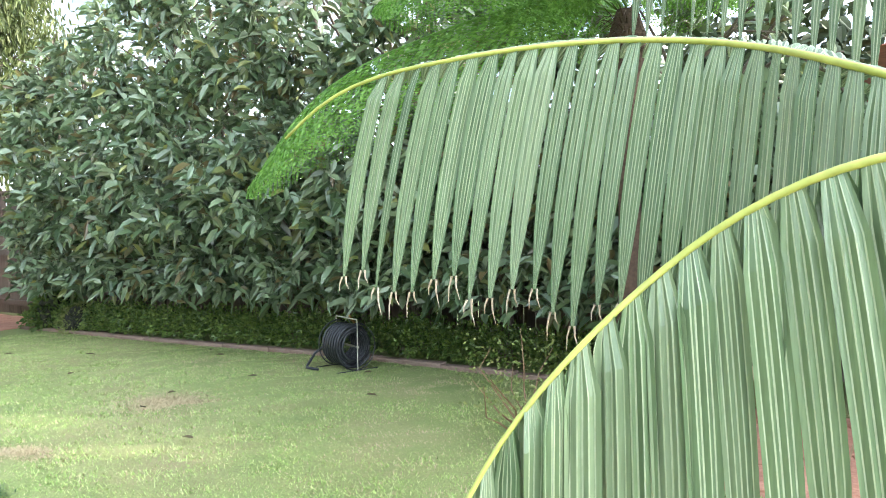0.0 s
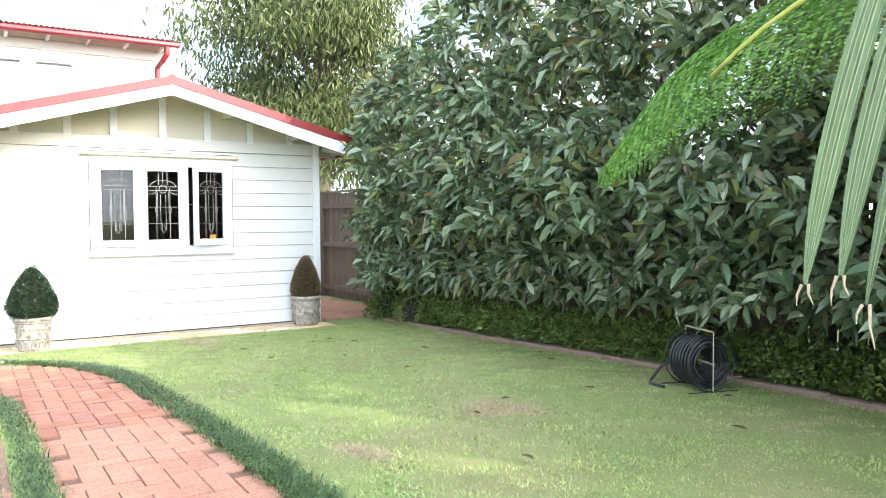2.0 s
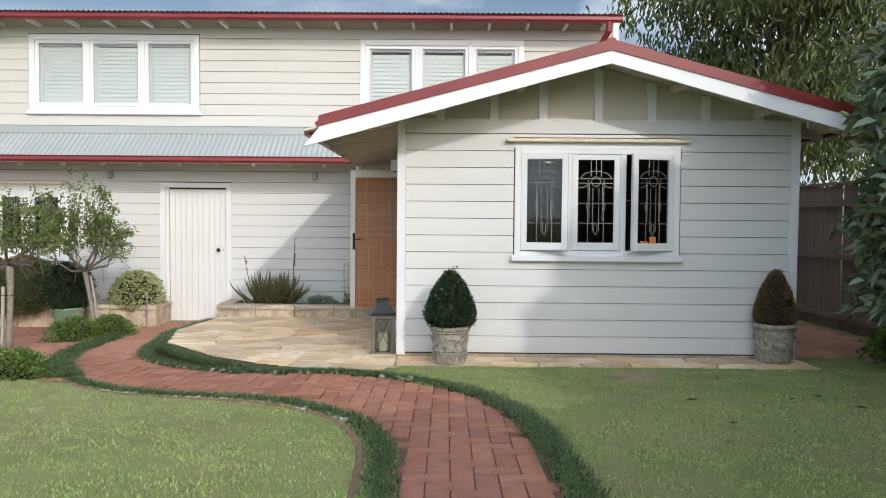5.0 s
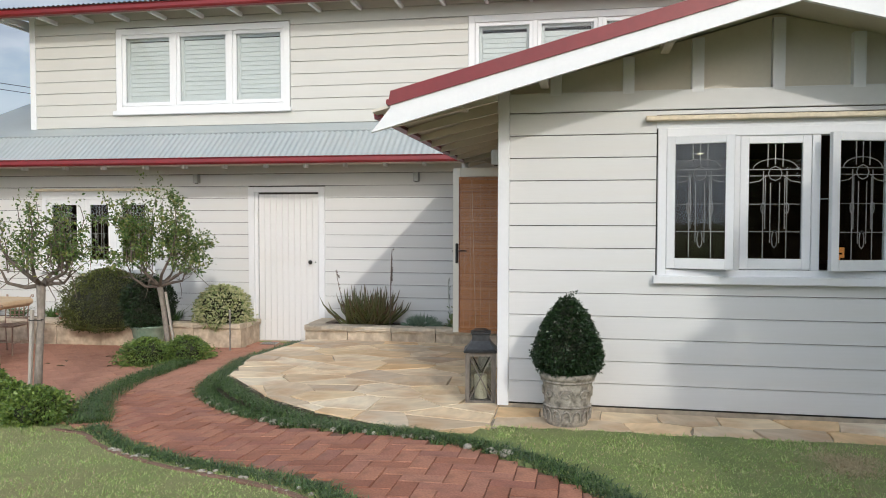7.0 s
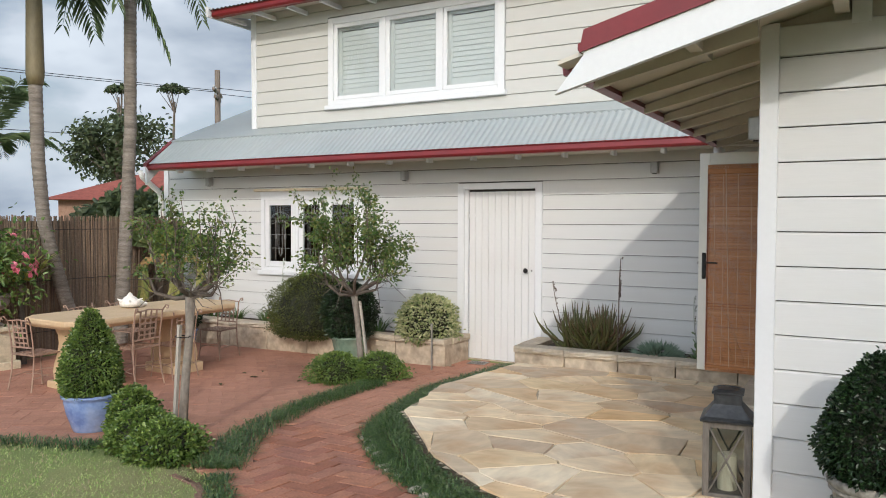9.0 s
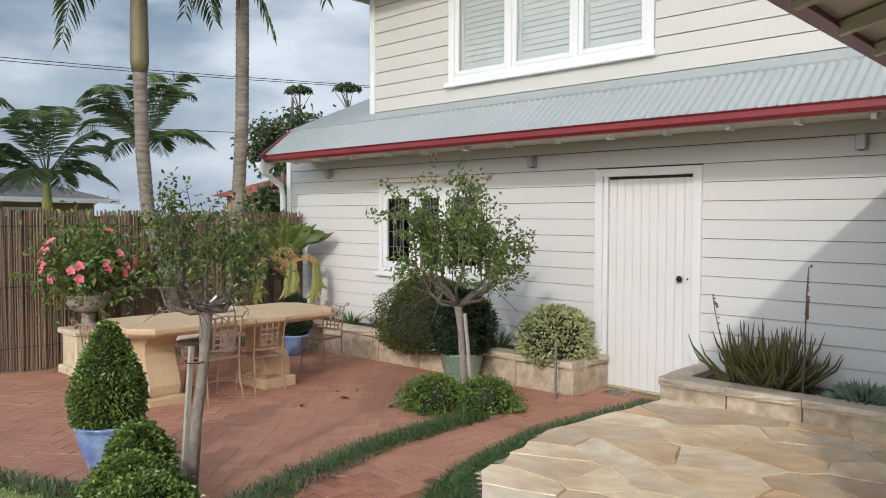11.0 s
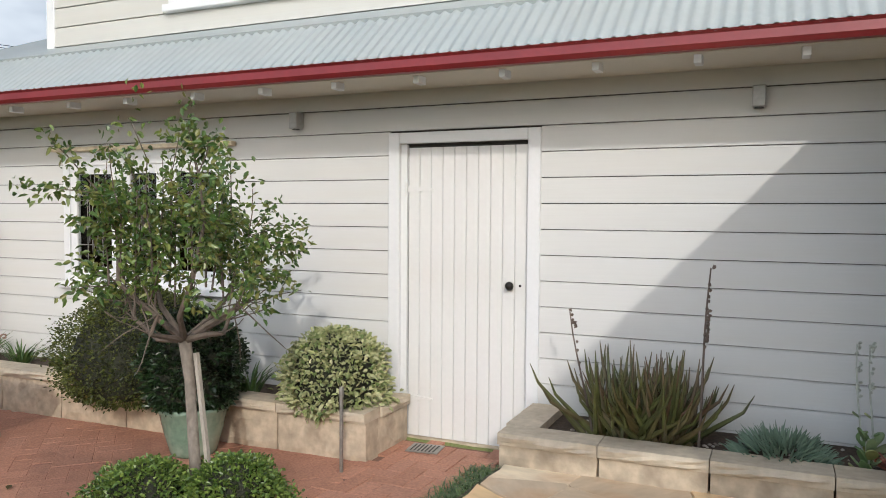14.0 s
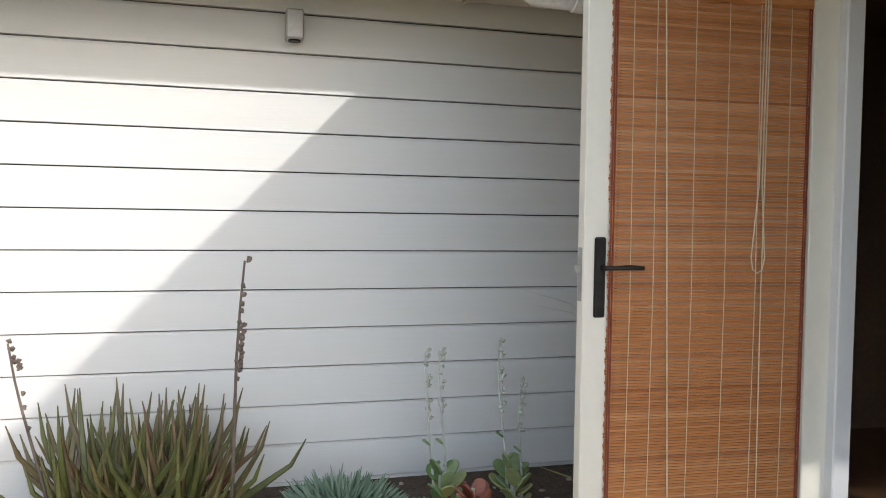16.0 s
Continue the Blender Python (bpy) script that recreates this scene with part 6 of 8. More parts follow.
part("shaft", tube(bmesh.new(), [(0, 0, -0.05), (0, 0, 0.46)], 0.012, 8), M_STEEL, t)
part("head", lathe(bmesh.new(), [(0.014, 0.46), (0.016, 0.49), (0.014, 0.52)], 8), M_STEEL, t)

M_STRAP = material("strap_leaf", [(0.05, 0.10, 0.025), (0.08, 0.15, 0.04), (0.11, 0.17, 0.05)], rough=0.45, vary="island", through=0.2)


def strap_clump(name, at, n, length, width, mat, seed, label, spread=0.8, foot=0.06):
    rng = np.random.default_rng(seed)
    t = thing(name, at, label, "plant")
    a = rng.uniform(0, 2 * math.pi, n)
    base = np.stack([np.cos(a), np.sin(a), 0 * a], 1) * rng.uniform(0, foot, n)[:, None]
    way = np.stack([np.cos(a) * spread, np.sin(a) * spread, rng.uniform(0.6, 1.6, n)], 1)
    blades("leaf_mass", base, way, rng.uniform(0.6, 1.1, n) * length, width, mat, t, bend=0.4)
    return t


strap_clump("agapanthus", (-13.95, -3.86, 0.25), 46, 0.34, 0.020, M_STRAP, 64, "bright green strap-leaved clump in the planter")
for y, s in ((-5.75, 65), (-6.3, 66), (-6.75, 69)):
    strap_clump("agapanthus", (-13.98, y, 0.25), 50, 0.34, 0.018, M_STRAP, s, "grey-green strap-leaved clump in the planter")
M_RUST = material("rusty_leaf", [(0.20, 0.07, 0.045), (0.30, 0.13, 0.08), (0.12, 0.12, 0.05), (0.16, 0.17, 0.10)], rough=0.6, vary="island", through=0.15)
mound("low_succulent", (-13.95, -5.25, 0.25), 0.24, 0.16, 500, 0.06, M_RUST, 67, "rusty red low succulents in the planter", "plant", lump=0.2)
M_SPIKE = material("dry_flower_stem", [(0.10, 0.075, 0.06), (0.17, 0.13, 0.11)], 10, 0.8)
M_GREYST = material("grey_felt_stem", [(0.36, 0.38, 0.33), (0.46, 0.48, 0.43)], 10, 0.85)


def flower_spike(at, top, seed, mat, label, buds=14, r=0.006):
    rng = np.random.default_rng(seed)
    t = thing("flower_spike", at, label, "plant", "flower spikes")
    v = np.array(top) - np.array(at)
    pts = [tuple(v * k + (0.012 * math.sin(5 * k + seed), 0.012 * math.cos(4 * k), 0)) for k in np.linspace(0, 1, 7)]
    part("stem", tube(bmesh.new(), pts, [r * (1.15 - 0.6 * k / 6) for k in range(7)], 6), mat, t)
    for i in range(buds):
        k = rng.uniform(0.55, 1.0) if i else 1.0
        p = v * k
        a = rng.uniform(0, 2 * math.pi)
        q = p + np.array((math.cos(a), math.sin(a), 0.6)) * 0.018
        part("bud", tube(bmesh.new(), [tuple(p), tuple((p + q) / 2 + (0, 0, 0.004)), tuple(q)], [0.003, 0.009 * r / 0.006, 0.003], 5), mat, t)
    return t


flower_spike((-13.95, -5.45, 0.25), (-13.98, -5.42, 1.15), 5, M_GREYST, "tall grey flower spike against the white boards", 26, 0.007)
flower_spike((-13.9, -5.0, 0.25), (-14.0, -5.15, 1.1), 6, M_RUST, "thin rusty flower spike in the planter", 12, 0.004)

# succulents of the patio planter
M_ALOE = material("aloe_leaf", [(0.065, 0.075, 0.022), (0.10, 0.11, 0.03), (0.13, 0.085, 0.045), (0.085, 0.10, 0.028), (0.13, 0.065, 0.038)], rough=0.5, vary="object", bump=0.15, bump_scale=20, fine=0.25)
t = thing("aloe", (-13.92, -1.0, 0.27), "large clump of bronze-green aloe in the planter", "succulent")
rng = np.random.default_rng(70)
for i in range(190):
    a = rng.uniform(0, 2 * math.pi)
    cx, cy = rng.uniform(-0.1, 0.1), rng.choice((-0.26, -0.10, 0.06)) + rng.normal(0, 0.05)
    steep = rng.uniform(0.38, 0.95)
    ln = rng.uniform(0.3, 0.54)
    d = np.array((math.cos(a) * (1.1 - steep), math.sin(a) * (1.1 - steep) * 0.9, steep))
    d /= np.linalg.norm(d)
    p0 = np.array((cx, cy, 0.0))
    p1 = p0 + d * ln * 0.5
    p2 = p0 + d * ln * 0.8 + np.array((d[0], d[1], 0)) * 0.03 + (0, 0, 0.012)
    p3 = p0 + d * ln + np.array((0, 0, 0.05))
    p3[0] = max(p3[0], -0.34)
    part("leaf", tube(bmesh.new(), [tuple(p0), tuple(p1), tuple(p2), tuple(p3)], [0.019, 0.015, 0.009, 0.002], 5), M_ALOE, t)
flower_spike((-13.80, -0.78, 0.30), (-13.71, -0.71, 1.30), 8, M_SPIKE, "dry dark aloe flower stalk", 26, 0.007)
flower_spike((-13.85, -1.36, 0.30), (-13.80, -1.47, 1.02), 9, M_SPIKE, "dry bent aloe flower stalk", 12, 0.006)
M_CHALK = material("chalkstick_leaf", [(0.09, 0.15, 0.10), (0.13, 0.20, 0.14), (0.17, 0.24, 0.17)], rough=0.6, vary="island")
t = thing("chalkstick_mound", (-13.85, -0.36, 0.28), "blue-green mound of chalksticks in the planter", "succulent")
rng = np.random.default_rng(71)
n = 420
a, e = rng.uniform(0, 2 * math.pi, n), np.arcsin(rng.uniform(0.05, 1, n))
o = np.stack([np.cos(a) * np.cos(e) * 0.19, np.sin(a) * np.cos(e) * 0.28, np.sin(e) * 0.15], 1)
bm = bmesh.new()
for p in o:
    d = unit(p[None])[0] + rng.normal(0, 0.25, 3) + (0, 0, 0.35)
    tube(bm, [tuple(p * 0.75), tuple(p * 0.75 + d * 0.03), tuple(p * 0.75 + d * 0.065)], [0.006, 0.0075, 0.001], 4, cap=False)
part("finger_mass", bm, M_CHALK, t)["kind"] = "stuff"
M_KAL = material("paddle_leaf", [(0.10, 0.17, 0.06), (0.15, 0.22, 0.09), (0.20, 0.26, 0.13), (0.24, 0.24, 0.08)], rough=0.5, vary="object", fine=0.15)
M_KALRED = material("red_paddle_leaf", [(0.20, 0.05, 0.03), (0.28, 0.09, 0.05)], rough=0.5, vary="object", fine=0.2)


def paddle(parent, p, d, w, l, mat):
    """A thick round succulent leaf."""
    d = unit(np.array(d, float)[None])[0]
    s = unit(np.cross(d, (0.2, 0.1, 1.0))[None])[0]
    nrm = np.cross(s, d)
    bm = bmesh.new()
    ring = [np.array(p) + d * l * (0.5 - 0.5 * math.cos(q)) + s * w * 0.5 * math.sin(q) * (0.7 + 0.3 * (0.5 - 0.5 * math.cos(q))) for q in (2 * math.pi * k / 12 for k in range(12))]
    lo, hi = [bm.verts.new(tuple(v - nrm * 0.004)) for v in ring], [bm.verts.new(tuple(v + nrm * 0.004)) for v in ring]
    bm.faces.new(lo[::-1]), bm.faces.new(hi)
    for k in range(12):
        bm.faces.new((lo[k], lo[(k + 1) % 12], hi[(k + 1) % 12], hi[k]))
    part("paddle_leaf", bm, mat, parent)


rng = np.random.default_rng(72)
for y, mat, n, hh in ((0.03, M_KAL, 16, 0.26), (0.16, M_KALRED, 14, 0.15), (0.33, M_KAL, 16, 0.24)):
    t = thing("paddle_plant", (-13.83, y, 0.28), "green paddle-leaved succulent in the planter" if mat is M_KAL else "dark red rosette succulent in the planter", "succulent")
    part("stem", tube(bmesh.new(), [(0, 0, -0.02), (0, 0, hh * 0.7)], 0.012, 6), M_GREYST, t)
    for i in range(n):
        a = rng.uniform(0, 2 * math.pi)
        z = rng.uniform(0.0, hh * 0.7)
        paddle(t, (0.02 * math.cos(a), 0.02 * math.sin(a), z), (math.cos(a), math.sin(a), rng.uniform(0.5, 1.8)), rng.uniform(0.05, 0.085), rng.uniform(0.07, 0.12), mat)
for (y, dy, top), s in zip(((0.0, -0.02, 0.93), (0.05, -0.01, 0.93), (0.30, -0.01, 0.96), (0.36, 0.03, 0.80)), (11, 12, 13, 14)):
    sp = flower_spike((-13.85, y, 0.32), (-13.88, y + dy, top), s, M_GREYST, "pale grey felted flower spike", 20, 0.006)
    for k in (0.25, 0.4):
        paddle(sp, (-0.01, dy * k, (top - 0.32) * k), (0.3, 0.8 if k < 0.3 else -0.8, 0.6), 0.03, 0.045, M_KAL)
M_BROM = material("bromeliad_leaf", [(0.14, 0.19, 0.04), (0.24, 0.27, 0.05), (0.32, 0.30, 0.06)], rough=0.4, vary="island", through=0.2)
strap_clump("bromeliad", (-13.75, 0.72, 0.28), 26, 0.34, 0.05, M_BROM, 73, "yellow-green bromeliad in a terracotta pot", 0.6, 0.04)
M_TERRA = material("terracotta", [(0.36, 0.15, 0.08), (0.44, 0.20, 0.11)], 8, 0.85, 0.2, 50)
t = thing("plant_pot", (-13.75, 0.72, 0.27), "small terracotta pot in the planter", "pot")
part("body", lathe(bmesh.new(), [(0.05, 0), (0.065, 0.08), (0.075, 0.085), (0.075, 0.11), (0.06, 0.11)], 18), M_TERRA, t, smooth=True)
M_PEBBLE = material("pebbles", [(0.30, 0.27, 0.24), (0.46, 0.42, 0.38), (0.24, 0.18, 0.15)], rough=0.8, vary="island")
rng = np.random.default_rng(75)
bm = bmesh.new()
for i in range(170):
    p = (rng.uniform(-14.2, -13.76), rng.uniform(-1.6, 0.95), 0.297)
    bmesh.ops.create_icosphere(bm, subdivisions=1, radius=rng.uniform(0.008, 0.016), matrix=Matrix.Translation(p) @ Matrix.Diagonal((1, rng.uniform(0.7, 1.4), 0.6, 1)))
tagged(part("pebbles", bm, M_PEBBLE), "grey pebbles on the planter soil", "pebbles", kind="stuff")
strap_clump("yucca", (-14.0, 0.90, 0.9), 18, 0.5, 0.02, M_STRAP, 76, "hanging strap-leaved plant behind the open door", 1.0, 0.03)
part("stem", tube(bmesh.new(), [(0, 0, -0.64), (0.0, 0.01, 0.02)], 0.02, 6), M_BARK, bpy.data.objects["yucca"])

# the staghorn at the end of the house
M_STAG = material("staghorn_frond", [(0.18, 0.19, 0.045), (0.28, 0.26, 0.075), (0.13, 0.16, 0.04)], rough=0.55, vary="object", fine=0.2, through=0.15)
M_STAGOLD = material("staghorn_shield", [(0.22, 0.13, 0.05), (0.34, 0.22, 0.09)], 8, 0.8, 0.3, 30, fine=0.2)
M_STAGDK = material("staghorn_dark", [(0.07, 0.11, 0.022), (0.11, 0.15, 0.03), (0.16, 0.18, 0.04)], rough=0.5, vary="object", through=0.2)


def ribbon(points, widths, face, thick=0.006):
    """A thick strap along points, its flat side turned towards face."""
    p = np.array(points, float)
    d = unit(np.gradient(p, axis=0))
    f = np.array(face, float)
    bm, rings = bmesh.new(), []
    for q, t_, w in zip(p, d, widths):
        s_ = np.cross(t_, f)
        s_ /= max(1e-6, np.linalg.norm(s_))
        n_ = np.cross(s_, t_)
        rings.append([bm.verts.new(tuple(q + v)) for v in (-s_ * w / 2, n_ * (thick + w * 0.10), s_ * w / 2, n_ * w * 0.10)])
    for a_, b_ in zip(rings, rings[1:]):
        for k in range(4):
            bm.faces.new((a_[k], a_[(k + 1) % 4], b_[(k + 1) % 4], b_[k]))
    bm.faces.new(rings[0][::-1]), bm.faces.new(rings[-1])
    return bm


t = thing("staghorn_fern", (-13.70, -7.36, 1.08), "big yellow-green staghorn fern on the fence end", "fern")
rng = np.random.default_rng(80)
part("shield", lathe(bmesh.new(), [(0.02, -0.22), (0.15, -0.12), (0.19, 0.04), (0.15, 0.16), (0.03, 0.22)], 14), M_STAGOLD, t, "papery brown shield fronds")
OUT = np.array((0.55, 0.83, 0.0))
ACROSS = np.array((-0.83, 0.55, 0.0))
for i in range(17):
    k = -1 + 2 * i / 16 + rng.uniform(-0.06, 0.06)
    top = ACROSS * k * 0.60 + OUT * (0.12 + 0.16 * rng.random()) + np.array((0, 0, 0.50 - 0.10 * abs(k) + rng.uniform(-0.08, 0.05)))
    mid = top * 0.5 + np.array((0, 0, 0.10)) + OUT * 0.05
    fb = part("upper_frond", ribbon([OUT * 0.10, mid * 0.6, mid, top * 0.82 + (0, 0, 0.03), top], [0.07, 0.10, 0.14, 0.16, 0.05], OUT + (0, 0, 0.5)), M_STAGDK, t, "broad dark green upper frond")
    for g in (-1, 1):
        e = top + ACROSS * g * 0.07 + np.array((0, 0, rng.uniform(-0.06, 0.05)))
        part("lobe", ribbon([top * 0.80 + (0, 0, 0.03), (top * 0.8 + e) / 2, e], [0.07, 0.06, 0.01], OUT + (0, 0, 0.5)), M_STAGDK, fb)
# two brown arching arms, and forked fronds that hang from their ends and from the middle
for k, out, low in ((-1.0, 0.40, -0.62), (-0.85, 0.33, -0.50), (0.08, 0.06, -0.58), (0.30, 0.12, -0.46), (0.95, 0.38, -0.60), (1.05, 0.42, -0.44)):
    s_ = math.copysign(1, k)
    end = ACROSS * s_ * out + OUT * 0.24 + np.array((0, 0, -0.02))
    if out > 0.2:
        part("arm", ribbon([OUT * 0.14 + (0, 0, -0.06), ACROSS * s_ * out * 0.45 + OUT * 0.22 + (0, 0, 0.03), ACROSS * s_ * out * 0.8 + OUT * 0.25 + (0, 0, 0.045), end], [0.06, 0.08, 0.085, 0.06], OUT + (0, 0, 0.8), 0.02), M_STAGOLD, t, "brown arching arm")
    mid = end + ACROSS * rng.uniform(-0.03, 0.03) + np.array((0, 0, low * 0.5))
    tip = end + ACROSS * rng.uniform(-0.05, 0.05) + np.array((0, 0, low))
    fb = part("antler_frond", ribbon([end, (end + mid) / 2, mid, (mid + tip) / 2, tip], [0.05, 0.07, 0.11, 0.08, 0.015], OUT), M_STAG, t, "drooping antler-shaped frond")
    for g in (-1, 1):
        part("lobe", ribbon([mid, (mid + tip) / 2 + ACROSS * g * 0.05, tip + ACROSS * g * 0.10 + (0, 0, 0.08)], [0.06, 0.045, 0.008], OUT), M_STAG, fb)
part("post", B(-0.05, 0.05, -0.28, -0.18, -1.08, 0.35), M_FENCE, t)
t = thing("potted_shrub", on_ground(-13.28, -6.55, 0), "small dark bush in a blue glazed pot", "potted plant")
part("pot", lathe(bmesh.new(), [(0.09, 0), (0.10, 0.015), (0.14, 0.12), (0.155, 0.22), (0.17, 0.235), (0.17, 0.255), (0.145, 0.255), (0.135, 0.22)], 26), M_BLUEPOT, t, "blue glazed pot", smooth=True)
clipped(t, [(0.08, 0.24), (0.17, 0.32), (0.20, 0.45), (0.18, 0.58), (0.12, 0.68), (0.01, 0.74)], 3200, 0.03, M_BOXDARK, 57, "dark green foliage", 0.10)
strap_clump("cordyline", on_ground(-11.5, -7.3, 1.0), 60, 0.55, 0.05, M_BROM, 82, "yellow-green spiky plant against the reed fence", 1.0, 0.12)
part("stem", tube(bmesh.new(), [(0, 0, -1.02), (0.03, 0, 0.03)], 0.035, 7), M_BARK, bpy.data.objects["cordyline"])

# ---- palms ----
M_PALMTRUNK = material("ringed_palm_trunk", [(0.10, 0.085, 0.07), (0.20, 0.17, 0.14), (0.27, 0.24, 0.21)], 5, 0.9, 0.6, 40, stretch=(0.7, 0.7, 5), fine=0.25)
M_SHAFT = material("palm_crownshaft", [(0.12, 0.10, 0.05), (0.19, 0.15, 0.08)], 4, 0.5, 0.1, 30, stretch=(2, 2, 0.5))
M_SHAFTG = material("green_crownshaft", [(0.22, 0.24, 0.06), (0.32, 0.30, 0.09)], 4, 0.5, 0.1, 30, stretch=(2, 2, 0.5))
M_PALM = material("palm_leaflet", [(0.07, 0.115, 0.045), (0.11, 0.16, 0.065), (0.16, 0.21, 0.10)], rough=0.4, vary="island", through=0.25)


def palm_frond(parent, start, out, length, rise, droop, seed, wid=0.03, ll=0.42, n=46, hang=0.55):
    """A feather frond: an arching midrib with two rows of hanging leaflets."""
    rng = np.random.default_rng(seed)
    o = unit(np.array((out[0], out[1], 0.0))[None])[0]
    s = np.linspace(0, 1, 9)
    pts = np.array(start) + o * (s * length * 0.9)[:, None] + np.array((0, 0, 1.0)) * (rise * np.sin(s * math.pi * 0.55) - droop * s ** 2.2)[:, None]
    f = part("frond", tube(bmesh.new(), [tuple(p) for p in pts], list(np.linspace(0.016, 0.003, 9)), 5), M_PALM, parent)
    u = np.linspace(0.14, 1.0, n)
    p = np.stack([np.interp(u, s, pts[:, i]) for i in range(3)], 1)
    d = unit(np.gradient(p, axis=0))
    side = unit(np.cross(d, (0, 0, 1.0)))
    base = np.concatenate([p, p])
    way = np.concatenate([side, -side]) * 0.75 + np.concatenate([d, d]) * 0.55 + rng.normal(0, 0.07, (2 * n, 3)) - np.array((0, 0, 0.18))
    ln = np.concatenate([np.sin(u * math.pi * 0.85 + 0.25)] * 2).clip(0.3) * ll
    leaves("foliage", base, way, ln, wid, M_PALM, rng, f, droop=hang, fold=0.15)["kind"] = "stuff"


def ringed(points, radius, rings):
    """A palm trunk with low leaf-scar rings."""
    p = np.array(points, float)
    d = np.concatenate([[0], np.cumsum(np.linalg.norm(np.diff(p, axis=0), axis=1))])
    s = np.linspace(0, d[-1], rings * 3)
    q = np.stack([np.interp(s, d, p[:, i]) for i in range(3)], 1)
    r = [radius * (1.06 if i % 3 == 0 else 0.99) * (1.18 - 0.2 * min(1, i / (rings * 1.2))) for i in range(len(q))]
    return tube(bmesh.new(), [tuple(v) for v in q], r, 14)


def palm(foot, path, radius, shaft, crown, seed, label, fronds, shaft_mat, ll=0.5, flen=1.7, group="", rise=1.0, wid=0.032, low=0.45):
    t = thing("palm_tree", foot, label, "palm", group)
    part("trunk", ringed(path, radius, int(path[-1][2] / 0.075)), M_PALMTRUNK, t, "grey ringed trunk", smooth=True)
    e = np.array(path[-1])
    part("crownshaft", tube(bmesh.new(), [tuple(e - (0, 0, 0.01)), tuple(e + (0, 0, 0.12)), tuple(e + (0, 0, shaft * 0.6)), tuple(e + (0, 0, shaft))], [radius * 1.08, radius * 1.35, radius * 1.15, radius * 0.7], 14), shaft_mat, t, "smooth crownshaft", smooth=True)
    rng = np.random.default_rng(seed)
    for i in range(fronds):
        a = 2 * math.pi * i / fronds + rng.uniform(-0.25, 0.25)
        palm_frond(t, e + (0, 0, shaft * 0.97), (math.cos(a), math.sin(a)), flen * rng.uniform(0.85, 1.1), rng.uniform(low, 1.0) * rise, crown * rng.uniform(0.6, 1.4), seed * 50 + i, wid, ll, 46 if wid > 0.025 else 44, 0.55 if wid > 0.025 else 0.2)
    return t


palm(on_ground(-12.35, -7.38, -0.05), [(0, 0, 0), (0.12, -0.02, 0.4), (0.26, -0.01, 0.83), (0.42, 0.0, 1.35), (0.52, 0.0, 1.75), (0.58, 0.0, 2.5), (0.60, 0.0, 3.42)], 0.078, 1.75, 1.5, 3, "tall ringed palm beside the reed fence", 8, M_SHAFT, group="palms by the fence")
palm(on_ground(-12.82, -7.30, -0.05), [(0, 0, 0), (-0.05, 0, 0.7), (-0.13, 0.0, 1.75), (-0.21, 0.0, 3.0), (-0.23, 0.0, 4.6), (-0.24, 0.0, 5.4)], 0.082, 0.85, 1.7, 4, "taller grey palm beside the reed fence", 8, M_SHAFT, group="palms by the fence")
for x, y, h, sd in ((-15.2, -14.6, 2.6, 5), (-13.6, -15.6, 1.9, 6), (-12.6, -19.5, 1.8, 7), (-11.2, -14.2, 2.2, 8)):
    palm((x, y, -0.15), [(0, 0, 0), (0.03, 0, h * 0.5), (0.05, 0, h)], 0.075, 0.75, 0.5, sd, "young palm with a yellow-green crownshaft beyond the fence", 15, M_SHAFTG, 0.5, 1.5, "palms beyond the fence", 1.9, 0.015, 0.15)

# ---- the palm and tree fern beside the start of the walk ----
M_NEAR = material("near_palm_leaf", [(0.09, 0.15, 0.072), (0.13, 0.20, 0.098), (0.20, 0.265, 0.15), (0.105, 0.17, 0.082), (0.165, 0.235, 0.12)], rough=0.3, vary="object", bump=0.12, bump_scale=14, stretch=(9, 9, 0.5), fine=0.16, through=0.12)
M_RIB = material("near_palm_rib", [(0.36, 0.40, 0.08), (0.46, 0.48, 0.12)], 6, 0.45, through=0.1)
M_TIPS = material("dry_leaf_tip", [(0.42, 0.32, 0.22), (0.55, 0.45, 0.34)], rough=0.8, vary="object")


PLEATS = ((-1, 0.0), (-0.72, -0.09), (-0.64, -0.10), (-0.36, 0.0), (-0.28, 0.01), (-0.05, -0.09), (0.05, -0.09), (0.28, 0.01), (0.36, 0.0), (0.64, -0.10), (0.72, -0.09), (1, 0.0))
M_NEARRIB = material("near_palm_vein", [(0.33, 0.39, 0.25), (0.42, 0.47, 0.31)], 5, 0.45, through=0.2)


